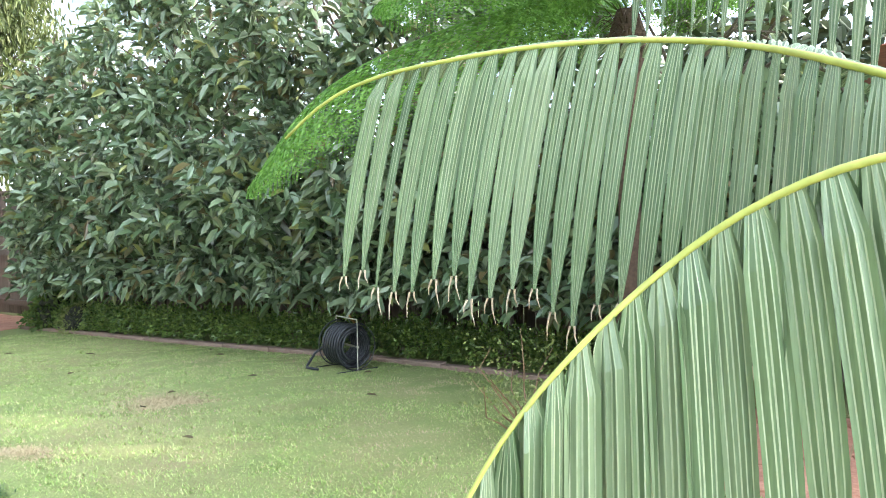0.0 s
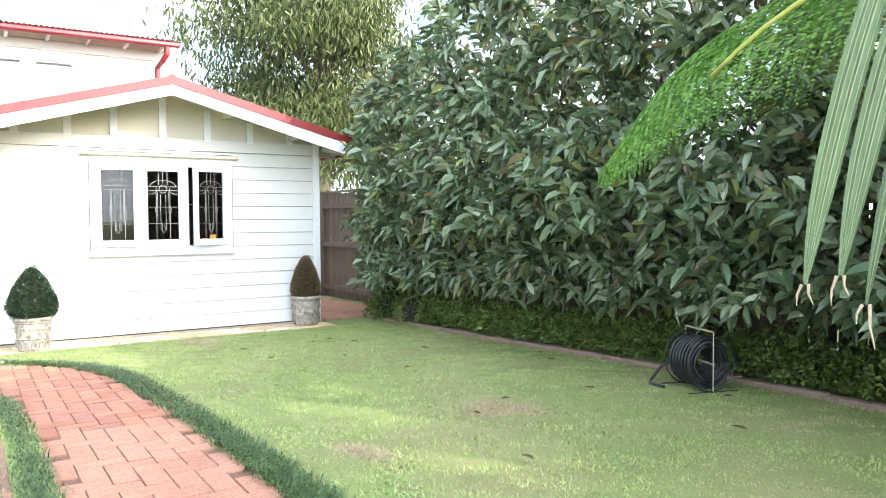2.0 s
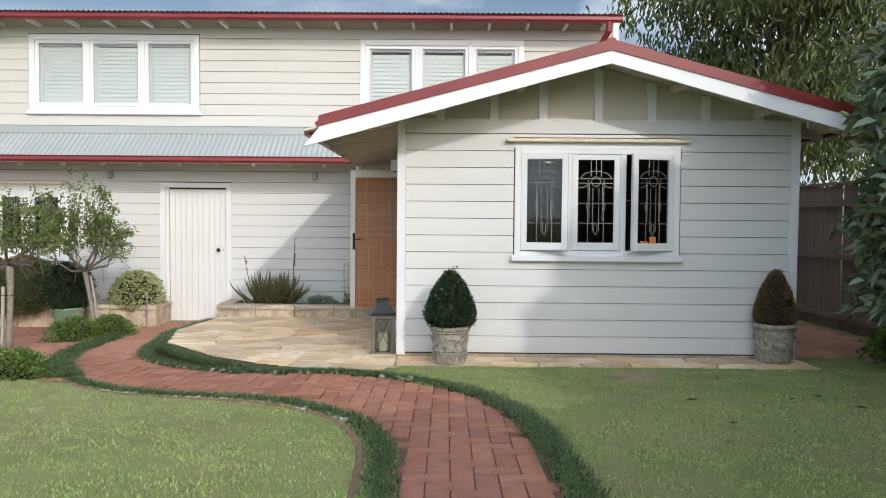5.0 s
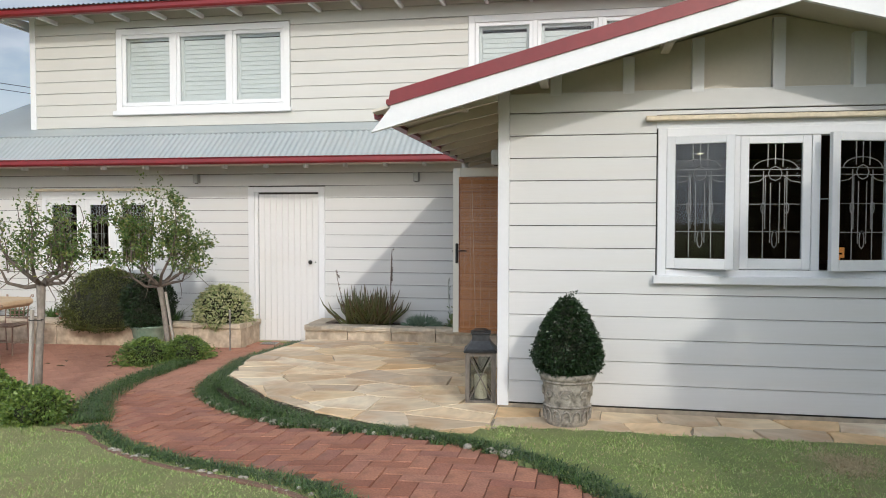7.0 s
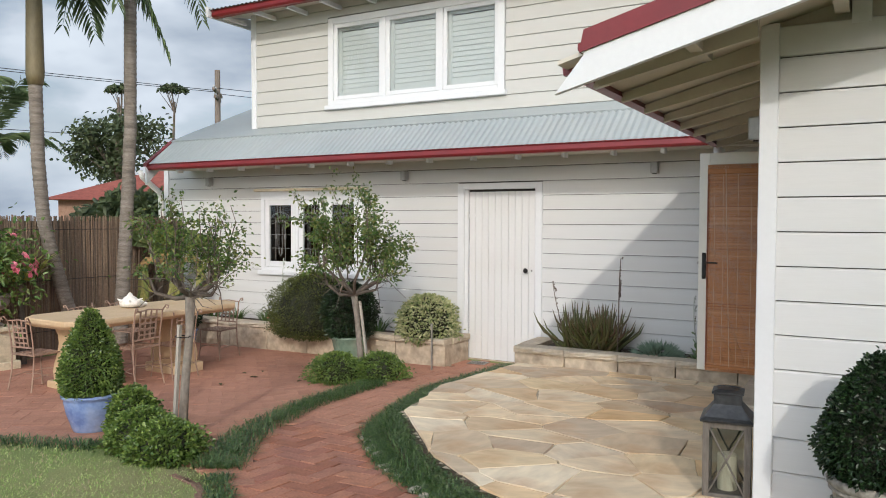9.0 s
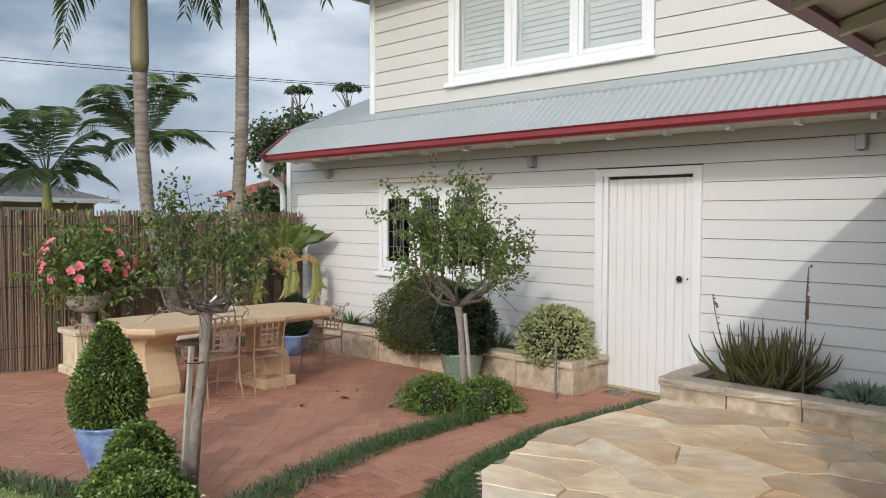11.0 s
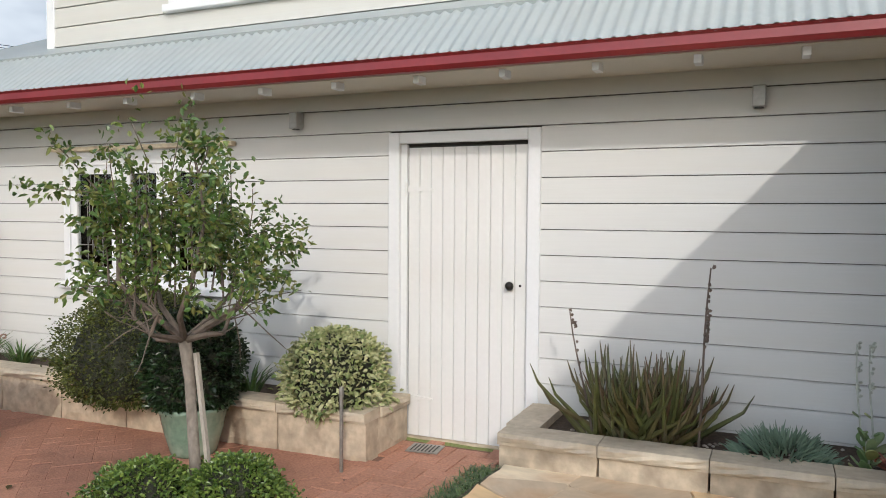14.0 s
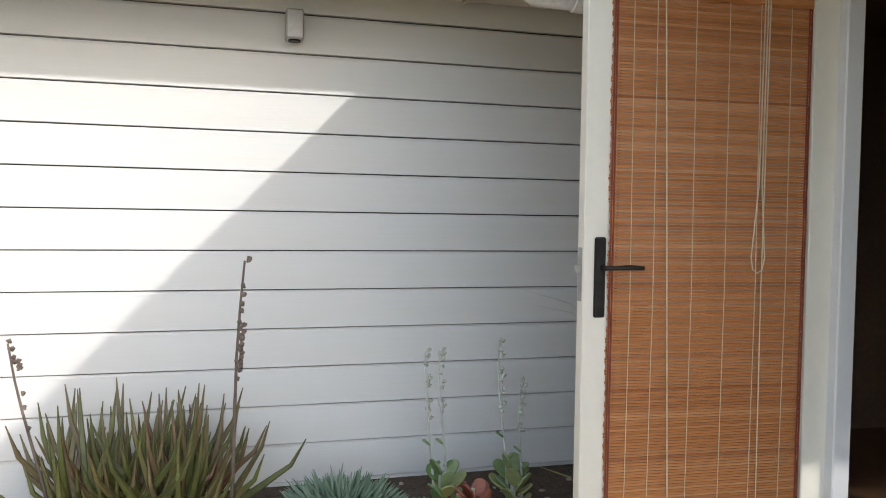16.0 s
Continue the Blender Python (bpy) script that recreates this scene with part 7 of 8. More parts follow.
def big_frond(parent, line, n, length, width, seed, lean, rear, tips, reach=0.985, lifted=False):
    """A large feather frond seen close: a yellow rib and long ribbed leaflets that hang from it."""
    rng = np.random.default_rng(seed)
    p = np.array(line, float)
    d = np.concatenate([[0], np.cumsum(np.linalg.norm(np.diff(p, axis=0), axis=1))])
    def smooth(u):
        q = np.stack([np.interp(u, d, p[:, i]) for i in range(3)], 1)
        return q
    fine = smooth(np.linspace(0, d[-1], 40))
    for _ in range(4):
        fine[1:-1] = (fine[:-2] + 2 * fine[1:-1] + fine[2:]) / 4
    rib = part("frond_rib", tube(bmesh.new(), [tuple(v) for v in fine], list(np.linspace(0.013, 0.004, 40)), 8), M_RIB, parent, "yellow-green frond rib", smooth=True)
    u = np.linspace(0.02, reach, n)
    k = u * 39
    c = np.stack([np.interp(k, np.arange(40), fine[:, i]) for i in range(3)], 1)
    t = unit(np.gradient(c, axis=0))
    side = unit(np.cross(t, (0, 0, 1.0)))
    rows = 9
    for sgn, share in ((-1, 1.0), (1, rear)):
        if share <= 0:
            continue
        for i in range(n):
            ln = length * share * (0.55 + 0.45 * math.sin(math.pi * min(1, 0.18 + u[i] * 0.8))) * rng.uniform(0.93, 1.06)
            w = width * rng.uniform(0.85, 1.1) * (0.6 + 0.4 * math.sin(math.pi * (0.15 + 0.75 * u[i])))
            out = side[i] * sgn * rng.uniform(0.8, 1.1)
            bend = rng.uniform(0.85, 1.15)
            fwd = t[i] * (lean[0] + (lean[1] - lean[0]) * u[i])
            verts, faces, pale = [], [], []
            q = c[i].copy()
            spin = rng.normal(0, 0.30)
            for r in range(rows):
                f = r / (rows - 1)
                a = min(1.0, 0.25 + f * 5.0 * bend)
                step = out * (1 - a) * 0.9 + np.array((0, 0, 1.0)) * (0.2 * (1 - a) ** 2 - a) + fwd * (0.9 - 0.5 * f) * 0.5
                if sgn > 0 and lifted:
                    step = out * 0.9 + np.array((0, 0, 1.0)) * (0.45 - 0.9 * f) + t[i] * 0.45
                step /= np.linalg.norm(step)
                if r:
                    q = q + step * ln / (rows - 1)
                ww = w * (0.55 if r == 0 else (1 - 0.22 * abs(f - 0.35) - 0.70 * (max(0, f - 0.6) / 0.4) ** 1.6)) * 0.5
                across = unit((t[i] * math.cos(spin) + out * math.sin(spin))[None])[0]
                across = unit((across - step * across.dot(step) * 0.6)[None])[0]
                nrm = np.cross(across, step)
                for g, lift in PLEATS:
                    verts.append(tuple(q + across * ww * g + nrm * ww * lift * 2))
                if r:
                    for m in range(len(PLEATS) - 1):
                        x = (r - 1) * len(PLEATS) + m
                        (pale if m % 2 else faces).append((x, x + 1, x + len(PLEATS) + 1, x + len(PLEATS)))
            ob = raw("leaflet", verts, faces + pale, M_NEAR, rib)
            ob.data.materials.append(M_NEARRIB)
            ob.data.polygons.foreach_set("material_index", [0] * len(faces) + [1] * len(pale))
            if tips and sgn == -1:
                for g in (-0.006, 0.006):
                    e, drop = q + t[i] * g, np.array((0, 0, -rng.uniform(0.03, 0.08))) + t[i] * g * 1.5
                    part("dry_tip", tube(bmesh.new(), [tuple(e), tuple(e + drop * 0.5 + t[i] * 0.004), tuple(e + drop)], [0.0032, 0.0022, 0.0006], 4), M_TIPS, rib, "split dry brown tip")


t = thing("palm_tree", (0.42, 2.78, float(ground_z(0.42, 2.78)) - 0.03), "young palm with huge arching green fronds", "palm")
ORG = np.array((0.42, 2.78, float(ground_z(0.42, 2.78)) - 0.03))
part("trunk", ringed([(0, 0, 0), (0.0, 0.0, 0.9)], 0.09, 10), M_PALMTRUNK, t, "short ringed trunk", smooth=True)
part("crownshaft", tube(bmesh.new(), [(0, 0, 0.88), (0, 0, 1.0), (0, 0, 1.35), (0, 0, 1.6)], [0.10, 0.11, 0.08, 0.05], 12), M_SHAFTG, t, smooth=True)
F1 = np.array(((0.42, 2.78, 1.45), (0.10, 2.68, 1.83), (-0.25, 2.55, 1.945), (-0.38, 2.53, 2.0), (-0.55, 2.66, 2.075), (-0.72, 2.63, 2.11), (-0.92, 2.55, 2.12), (-1.12, 2.46, 2.11), (-1.30, 2.36, 2.08), (-1.52, 2.33, 2.06), (-1.66, 2.28, 2.0), (-1.76, 2.25, 1.90)))
F2 = np.array(((0.42, 2.78, 1.40), (0.12, 2.36, 1.76), (-0.22, 2.16, 1.78), (-0.37, 2.14, 1.73), (-0.51, 2.11, 1.65), (-0.63, 2.06, 1.54), (-0.71, 1.96, 1.44), (-0.81, 1.88, 1.30), (-0.87, 1.80, 1.16), (-0.90, 1.73, 1.02)))
F3 = np.array(((0.42, 2.78, 1.55), (0.15, 3.0, 2.2), (-0.30, 3.2, 2.62), (-0.8, 3.45, 2.80), (-1.2, 3.6, 2.72)))
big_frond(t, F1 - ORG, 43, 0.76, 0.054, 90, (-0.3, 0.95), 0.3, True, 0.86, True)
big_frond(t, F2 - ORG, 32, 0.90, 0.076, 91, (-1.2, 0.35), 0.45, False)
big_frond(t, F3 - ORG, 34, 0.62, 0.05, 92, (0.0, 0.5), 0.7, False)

M_FERN = material("tree_fern_frond", [(0.085, 0.20, 0.03), (0.13, 0.28, 0.045), (0.19, 0.36, 0.07)], rough=0.5, vary="island", through=0.35)
M_FIBRE = material("fern_fibre", [(0.045, 0.028, 0.018), (0.085, 0.05, 0.032)], 14, 0.95, 0.8, 50, fine=0.3)


def fern_frond(parent, line, seed, wide=0.66, n=44):
    """A lacy tree-fern frond: an arched rib, pinnae on both sides and small leaflets on each."""
    rng = np.random.default_rng(seed)
    p = np.array(line, float)
    d = np.concatenate([[0], np.cumsum(np.linalg.norm(np.diff(p, axis=0), axis=1))])
    fine = np.stack([np.interp(np.linspace(0, d[-1], 24), d, p[:, i]) for i in range(3)], 1)
    for _ in range(3):
        fine[1:-1] = (fine[:-2] + 2 * fine[1:-1] + fine[2:]) / 4
    rib = part("frond_rib", tube(bmesh.new(), [tuple(v) for v in fine], list(np.linspace(0.010, 0.002, 24)), 6), M_FERN, parent, "green frond rib")
    u = np.linspace(0.12, 0.99, n) * 23
    c = np.stack([np.interp(u, np.arange(24), fine[:, i]) for i in range(3)], 1)
    t = unit(np.gradient(c, axis=0))
    side = unit(np.cross(t, (0, 0, 1.0)))
    base, way, ln = [], [], []
    for i in range(n):
        w = wide * math.sin(math.pi * min(1, 0.22 + 0.78 * i / n)) ** 0.7
        for sgn in (-1, 1):
            ax = side[i] * sgn * 0.8 + t[i] * 0.30 + np.array((0, 0, -0.75))
            ax /= np.linalg.norm(ax)
            m = 28
            for j in range(m):
                f = (j + 0.5) / m
                q = c[i] + ax * w * f + np.array((0, 0, -0.10 * w * f * f))
                for g in (-1, 1):
                    base.append(q)
                    way.append(t[i] * g + ax * 0.45 + rng.normal(0, 0.1, 3))
                    ln.append(0.055 * (1 - 0.75 * f) * (0.5 + 0.5 * w / wide))
    leaves("pinnae", np.array(base), np.array(way), np.array(ln), 0.014, M_FERN, rng, rib, "lacy bright green pinnae", droop=0.1, fold=0.1)["kind"] = "stuff"


t = thing("tree_fern", (-1.72, 4.86, 0.42), "tree fern with lacy bright green fronds", "tree fern")
ORG = np.array((-1.72, 4.86, 0.42))
part("trunk", tube(bmesh.new(), [(0, 0, 0), (0.02, 0, 0.9), (0.0, 0.02, 1.8), (0.0, 0.0, 2.25), (0.0, 0, 2.4)], [0.08, 0.065, 0.06, 0.11, 0.06], 12), M_FIBRE, t, "brown fibrous trunk")
rng = np.random.default_rng(95)
n = 160
a = rng.uniform(0, 2 * math.pi, n)
blades("crown_fibre", np.stack([np.cos(a) * 0.08, np.sin(a) * 0.08, rng.uniform(2.1, 2.4, n)], 1), np.stack([np.cos(a), np.sin(a), rng.uniform(-0.6, 1.0, n)], 1), rng.uniform(0.08, 0.2, n), 0.008, M_FIBRE, t, "ragged brown crown fibres")
lines = [((-1.74, 4.84, 2.80), (-2.10, 4.66, 2.92), (-2.58, 4.37, 2.76), (-3.03, 4.09, 2.56), (-3.30, 3.88, 2.32), (-3.56, 3.68, 1.84))]
for k, (az, ln) in enumerate(((200, 1.5), (150, 1.3), (250, 1.35), (300, 1.3), (20, 1.2), (80, 1.2), (225, 1.2))):
    o = np.array((math.cos(radians(az)), math.sin(radians(az))))
    lines.append(tuple((-1.72 + o[0] * ln * f, 4.86 + o[1] * ln * f, 2.78 + 0.75 * math.sin(f * 2.0) - 0.5 * f * f + 0.1 * k * 0.3) for f in (0, 0.25, 0.5, 0.75, 1.0)))
for k, ln in enumerate(lines):
    fern_frond(t, np.array(ln) - ORG, 100 + k)

# the small shrub at the lawn's corner
t = thing("small_shrub", on_ground(-2.05, 4.25), "thin twiggy shrub with small yellow-green leaves", "shrub")
rng = np.random.default_rng(110)
ends = []
for i in range(16):
    a = rng.uniform(0, 2 * math.pi)
    e = np.array((math.cos(a) * rng.uniform(0.15, 0.45), math.sin(a) * rng.uniform(0.15, 0.45), rng.uniform(0.2, 0.52)))
    part("branch", tube(bmesh.new(), twig_points((0, 0, 0), e, rng, 5, 0.04), [0.009, 0.007, 0.005, 0.004, 0.002], 5), M_RUST, t, "reddish bare branch")
    ends.append(e)
e = np.repeat(np.array(ends), 34, 0) * rng.uniform(0.55, 1.1, (16 * 34, 1)) + rng.normal(0, 0.06, (16 * 34, 3))
M_SHRUBL = material("shrub_leaf", [(0.12, 0.17, 0.04), (0.20, 0.24, 0.07), (0.26, 0.27, 0.10)], rough=0.5, vary="island", through=0.2)
leaves("foliage", e, rng.normal(size=e.shape) + (0, 0, 0.4), rng.uniform(0.018, 0.034, len(e)), 0.015, M_SHRUBL, rng, t)
mound("fern_clump", on_ground(-9.7, 5.85), 0.33, 0.5, 700, 0.09, M_GREEN, 111, "bright green ferny clump at the hedge's end", "plant", lump=0.25)
mound("golden_shrub", on_ground(-9.0, 5.78), 0.28, 0.36, 1800, 0.032, M_SHRUBL, 112, "yellow-green low shrub in the hedge bed", "shrub", lump=0.2)

# ---- beyond the garden ----
M_GUM = material("gum_leaf", [(0.05, 0.075, 0.02), (0.085, 0.115, 0.03), (0.13, 0.15, 0.045), (0.04, 0.06, 0.02)], rough=0.5, vary="island", through=0.25)


def big_tree(foot, h, clumps, n, size, seed, label, low=0.45, wide=2.4):
    """A tall tree: trunk, limbs and drooping clumps of leaves with gaps between."""
    rng = np.random.default_rng(seed)
    t = thing("tree", foot, label, "tree")
    part("trunk", tube(bmesh.new(), [(0, 0, -0.2), (0.1, 0.1, h * 0.3), (0.0, 0.25, h * 0.6), (0.15, 0.2, h * 0.85)], [0.3, 0.24, 0.16, 0.06], 10), M_TRUNK, t, "pale grey trunk", smooth=True)
    base, way = [], []
    for i in range(clumps):
        a = rng.uniform(0, 2 * math.pi)
        z = h * rng.uniform(low, 1.0)
        r = wide * rng.uniform(0.25, 1.0) * (1.05 - 0.55 * abs(z / h - 0.68) / 0.4)
        cpt = np.array((math.cos(a) * r, math.sin(a) * r, z))
        part("limb", tube(bmesh.new(), [(0, 0.15, z * 0.72), tuple(cpt * (0.5, 0.5, 1) - (0, 0, 0.1 * h * 0.4)), tuple(cpt)], [0.05, 0.03, 0.008], 5), M_BARK, t)
        m = n // clumps
        q = rng.normal(size=(m, 3)) * (0.48, 0.48, 0.38)
        base.append(cpt + q - np.array((0, 0, 0.25)) * rng.uniform(0, 1.6, (m, 1)))
        way.append(rng.normal(0, 0.5, (m, 3)) + (0, 0, -0.9))
    leaves("crown", np.concatenate(base), np.concatenate(way), size, size * 0.3, M_GUM, rng, t, "loose drooping green crown")
    return t


big_tree((-19.0, 8.6, 0.1), 9.2, 90, 40000, 0.17, 120, "tall pale-trunked tree with drooping foliage behind the house", 0.34, 2.9)
M_FAR = material("far_leaf", [(0.03, 0.05, 0.02), (0.05, 0.075, 0.03), (0.07, 0.09, 0.035)], rough=0.6, vary="island")


def far_tree(foot, h, r, seed, label, bare=0.0):
    rng = np.random.default_rng(seed)
    t = thing("tree", foot, label, "tree", "trees beyond the fence")
    part("trunk", tube(bmesh.new(), [(0, 0, -0.2), (0.1, 0, h * 0.5), (0, 0, h * 0.9)], [0.22, 0.15, 0.05], 8), M_BARK, t)
    base = []
    for i in range(26):
        d = unit(rng.normal(size=(1, 3)))[0] * (1, 1, 0.7)
        cpt = np.array((0, 0, h * 0.66)) + d * (r, r, h * 0.33) * rng.uniform(0.35, 1.0)
        part("limb", tube(bmesh.new(), [(0, 0, h * 0.45), tuple(cpt)], [0.05, 0.012], 4), M_BARK, t)
        base.append(cpt + rng.normal(size=(110, 3)) * r * 0.17)
    base = np.concatenate(base)
    leaves("crown", base, rng.normal(size=base.shape), 0.26, 0.13, M_FAR, rng, t, "dark uneven crown")


far_tree((-28.5, -28.0, -0.2), 8.2, 2.0, 130, "dark rounded tree beyond the neighbouring roofs")
far_tree((-18.0, -13.6, -0.2), 3.2, 0.75, 131, "small leafy tree beyond the fence")
far_tree((-19.5, -17.0, -0.2), 2.5, 0.8, 132, "low green tree beyond the fence")
far_tree((-3.0, 14.5, 0.4), 5.0, 2.4, 134, "green tree beyond the hedge")


def far_pine(foot, h, r, seed):
    rng = np.random.default_rng(seed)
    t = thing("pine_tree", foot, "spindly flat-topped pine beyond the neighbouring roofs", "tree", "pines beyond the roofs")
    part("trunk", tube(bmesh.new(), [(0, 0, -0.2), (0.15, 0, h * 0.5), (0, 0.1, h * 0.93)], [0.16, 0.10, 0.05], 7), M_BARK, t)
    a, q = rng.uniform(0, 2 * math.pi, 420), rng.uniform(0, 1, 420) ** 0.6
    base = np.stack([np.cos(a) * q * r, np.sin(a) * q * r, h + 0.35 * r * (1 - q * q) * rng.uniform(0.2, 1.1, 420)], 1)
    for i in range(7):
        part("limb", tube(bmesh.new(), [(0, 0.1, h * 0.86), tuple(base[i] - (0, 0, 0.1))], [0.035, 0.012], 4), M_BARK, t)
    leaves("crown", base, rng.normal(size=base.shape), 0.22, 0.11, M_FAR, rng, t, "thin flat crown")


far_pine((-33.6, -34.6, -0.2), 9.0, 0.75, 141)
far_pine((-36.2, -33.4, -0.2), 9.3, 0.8, 142)
M_TILE = material("red_roof_tile", [(0.22, 0.055, 0.04), (0.30, 0.085, 0.06)], 3, 0.8, 0.4, 12, fine=0.2, stretch=(1, 1, 3))
M_BRICKW = material("house_brick", [(0.28, 0.16, 0.11), (0.36, 0.22, 0.16)], 10, 0.85, 0.2, 40)


def far_house(at, turn, w, d, h, rise, roof, label, wall=None):
    t = thing("house", at, label, "house", turn=turn)
    part("wall", B(-w / 2, w / 2, -d / 2, d / 2, 0, h), wall or M_BRICKW, t)
    bm = bmesh.new()
    o = 0.4
    v = [bm.verts.new(p) for p in ((-w / 2 - o, -d / 2 - o, h), (w / 2 + o, -d / 2 - o, h), (w / 2 + o, d / 2 + o, h), (-w / 2 - o, d / 2 + o, h), (-w / 2 + d / 2, 0, h + rise), (w / 2 - d / 2, 0, h + rise))]
    for f in ((0, 1, 5, 4), (2, 3, 4, 5), (1, 2, 5), (3, 0, 4), (3, 2, 1, 0)):
        bm.faces.new([v[i] for i in f])
    part("roof", bm, roof, t)
    part("gutter", B(-w / 2 - o - 0.05, w / 2 + o + 0.05, d / 2 + o, d / 2 + o + 0.08, h - 0.1, h + 0.02), M_TRIM, t)
    part("chimney", B(w * 0.2, w * 0.2 + 0.5, -0.25, 0.25, h + rise * 0.4, h + rise + 0.5), M_BRICKW, t)
    for x in (-w * 0.25, w * 0.22):
        win = part("window", B(x - 0.6, x + 0.6, d / 2, d / 2 + 0.04, 0.9, 2.0), M_GLASS, t)
        part("frame", B(x - 0.68, x + 0.68, d / 2 - 0.02, d / 2 + 0.03, 0.82, 2.08), M_TRIM, win)


far_house((-27.5, -21.0, -0.2), 35, 12, 7, 2.5, 1.55, M_TILE, "neighbouring house with a red tiled hip roof")
far_house((-11.5, -21.5, -0.2), 20, 8, 6, 2.3, 1.2, material("grey_tile", [(0.13, 0.12, 0.12), (0.2, 0.19, 0.18)], 3, 0.8, 0.3, 14), "grey-roofed neighbouring house beyond the reed fence")
far_house((3.5, 12.5, 0.4), 10, 9, 6, 2.7, 1.4, M_TILE, "pale neighbouring house beyond the hedge", M_BOARD)
M_POLE = material("pole_timber", [(0.15, 0.12, 0.10), (0.22, 0.18, 0.15)], 6, 0.9, 0.4, 30, stretch=(3, 3, 0.4))
t = thing("power_pole", (-34.0, -27.6, -0.2), "weathered timber power pole with crossarms", "power pole")
part("pole", tube(bmesh.new(), [(0, 0, 0), (0, 0, 9.5)], [0.19, 0.14], 10), M_POLE, t)
for z, w in ((8.35, 1.35), (8.05, 0.9)):
    arm = part("crossarm", B(-0.06, 0.06, -0.06, 0.06, z - 0.06, z + 0.06), M_POLE, t)
    arm.matrix_basis = pose(0, 0, 0, 0, 0, 38)
    bm = B(-w, w, -0.06, 0.06, z - 0.06, z + 0.06)
    bm.to_mesh(arm.data), bm.free()
    for x in (-w * 0.9, -w * 0.5, w * 0.5, w * 0.9):
        part("insulator", lathe(bmesh.new(), [(0.05, z + 0.06), (0.06, z + 0.14), (0.02, z + 0.2)], 8, (x, 0, 0)), M_GREYBOX, arm)
for i, (z, a, b) in enumerate(((8.5, (-34.5, -28.0), (14, -38)), (8.4, (-33.6, -27.3), (14, -36)), (5.9, (-34, -27.6), (14, -31)), (8.5, (-33.5, -27.2), (-75, 4)), (8.4, (-34.4, -28), (-75, 2)))):
    pts = [(a[0] + (b[0] - a[0]) * f, a[1] + (b[1] - a[1]) * f, z - 0.2 - 0.9 * math.sin(math.pi * f) * 0.8) for f in np.linspace(0, 1, 13)]
    w = thing("power_line", (0, 0, 0), "thin black overhead power line", "cable", "power lines")
    part("cable", tube(bmesh.new(), pts, 0.016, 5), M_BLACK, w)

# ---- paving pieces, borders and grass ----


def slab_mesh(name, w, d, h, mat, bevel=0.004):
    me = bpy.data.meshes.new(name)
    bm = bmesh.new()
    lo = [bm.verts.new((x, y, -h)) for x, y in ((-w / 2, -d / 2), (w / 2, -d / 2), (w / 2, d / 2), (-w / 2, d / 2))]
    mid = [bm.verts.new((v.co.x, v.co.y, -bevel)) for v in lo]
    top = [bm.verts.new((v.co.x * (1 - 2 * bevel / w), v.co.y * (1 - 2 * bevel / d), 0)) for v in lo]
    for a, b in ((lo, mid), (mid, top)):
        for i in range(4):
            bm.faces.new((a[i], a[(i + 1) % 4], b[(i + 1) % 4], b[i]))
    bm.faces.new(top)
    bm.to_mesh(me), bm.free()
    me.materials.append(mat)
    return me


BW = 0.117


def herringbone(poly, turn, origin):
    """Centres and directions of herringbone bricks whose middles lie inside a polygon."""
    p = np.array(poly)
    c, s = math.cos(turn), math.sin(turn)
    out = []
    ext = int(max(np.ptp(p[:, 0]), np.ptp(p[:, 1])) / BW) + 4
    for a in range(-ext, ext):
        for b in range(-ext, ext):
            k = (a - b) % 4
            if k == 0:
                u, v, r = (a + 1) * BW, (b + 0.5) * BW, 0.0
            elif k == 2:
                u, v, r = (a + 0.5) * BW, b * BW, math.pi / 2
            else:
                continue
            out.append((origin[0] + c * u - s * v, origin[1] + s * u + c * v, turn + r))
    o = np.array(out)
    return o[inside(poly, o[:, 0], o[:, 1])]


def tilt(x, y, ang, dz, level=ground_z):
    """A piece's pose on the sloping ground."""
    e = 0.08
    n = Vector((float(level(x - e, y) - level(x + e, y)), float(level(x, y - e) - level(x, y + e)), 2 * e)).normalized()
    return Matrix.Translation((x, y, float(level(x, y)) + dz)) @ Vector((0, 0, 1)).rotation_difference(n).to_matrix().to_4x4() @ pose(0, 0, 0, 0, 0, math.degrees(ang))


M_TBRICK = material("terrace_brick", [(0.38, 0.18, 0.118), (0.42, 0.20, 0.132), (0.45, 0.22, 0.148), (0.40, 0.19, 0.125), (0.47, 0.235, 0.155)], rough=0.8, bump=0.35, bump_scale=60, vary="object", fine=0.22, stain=((0.22, 0.10, 0.065), 0.6, 1.4))
brick_mesh = slab_mesh("brick", BW * 2 - 0.005, BW - 0.005, 0.03, M_BRICK, 0.0028)


def joined_bricks(name, spots, parent, rng, mesh=brick_mesh):
    base = np.array([v.co for v in mesh.vertices])
    faces = [tuple(f.vertices) for f in mesh.polygons]
    V, F = [], []
    for x, y, a in spots:
        m = np.array(tilt(x, y, a, rng.normal(0, 0.0012)))
        F += [tuple(i + len(V) for i in f) for f in faces]
        V += [tuple(q) for q in base @ m[:3, :3].T + m[:3, 3]]
    ob = raw(name, V, F, M_BRICKS, parent)
    ob["kind"] = "stuff"


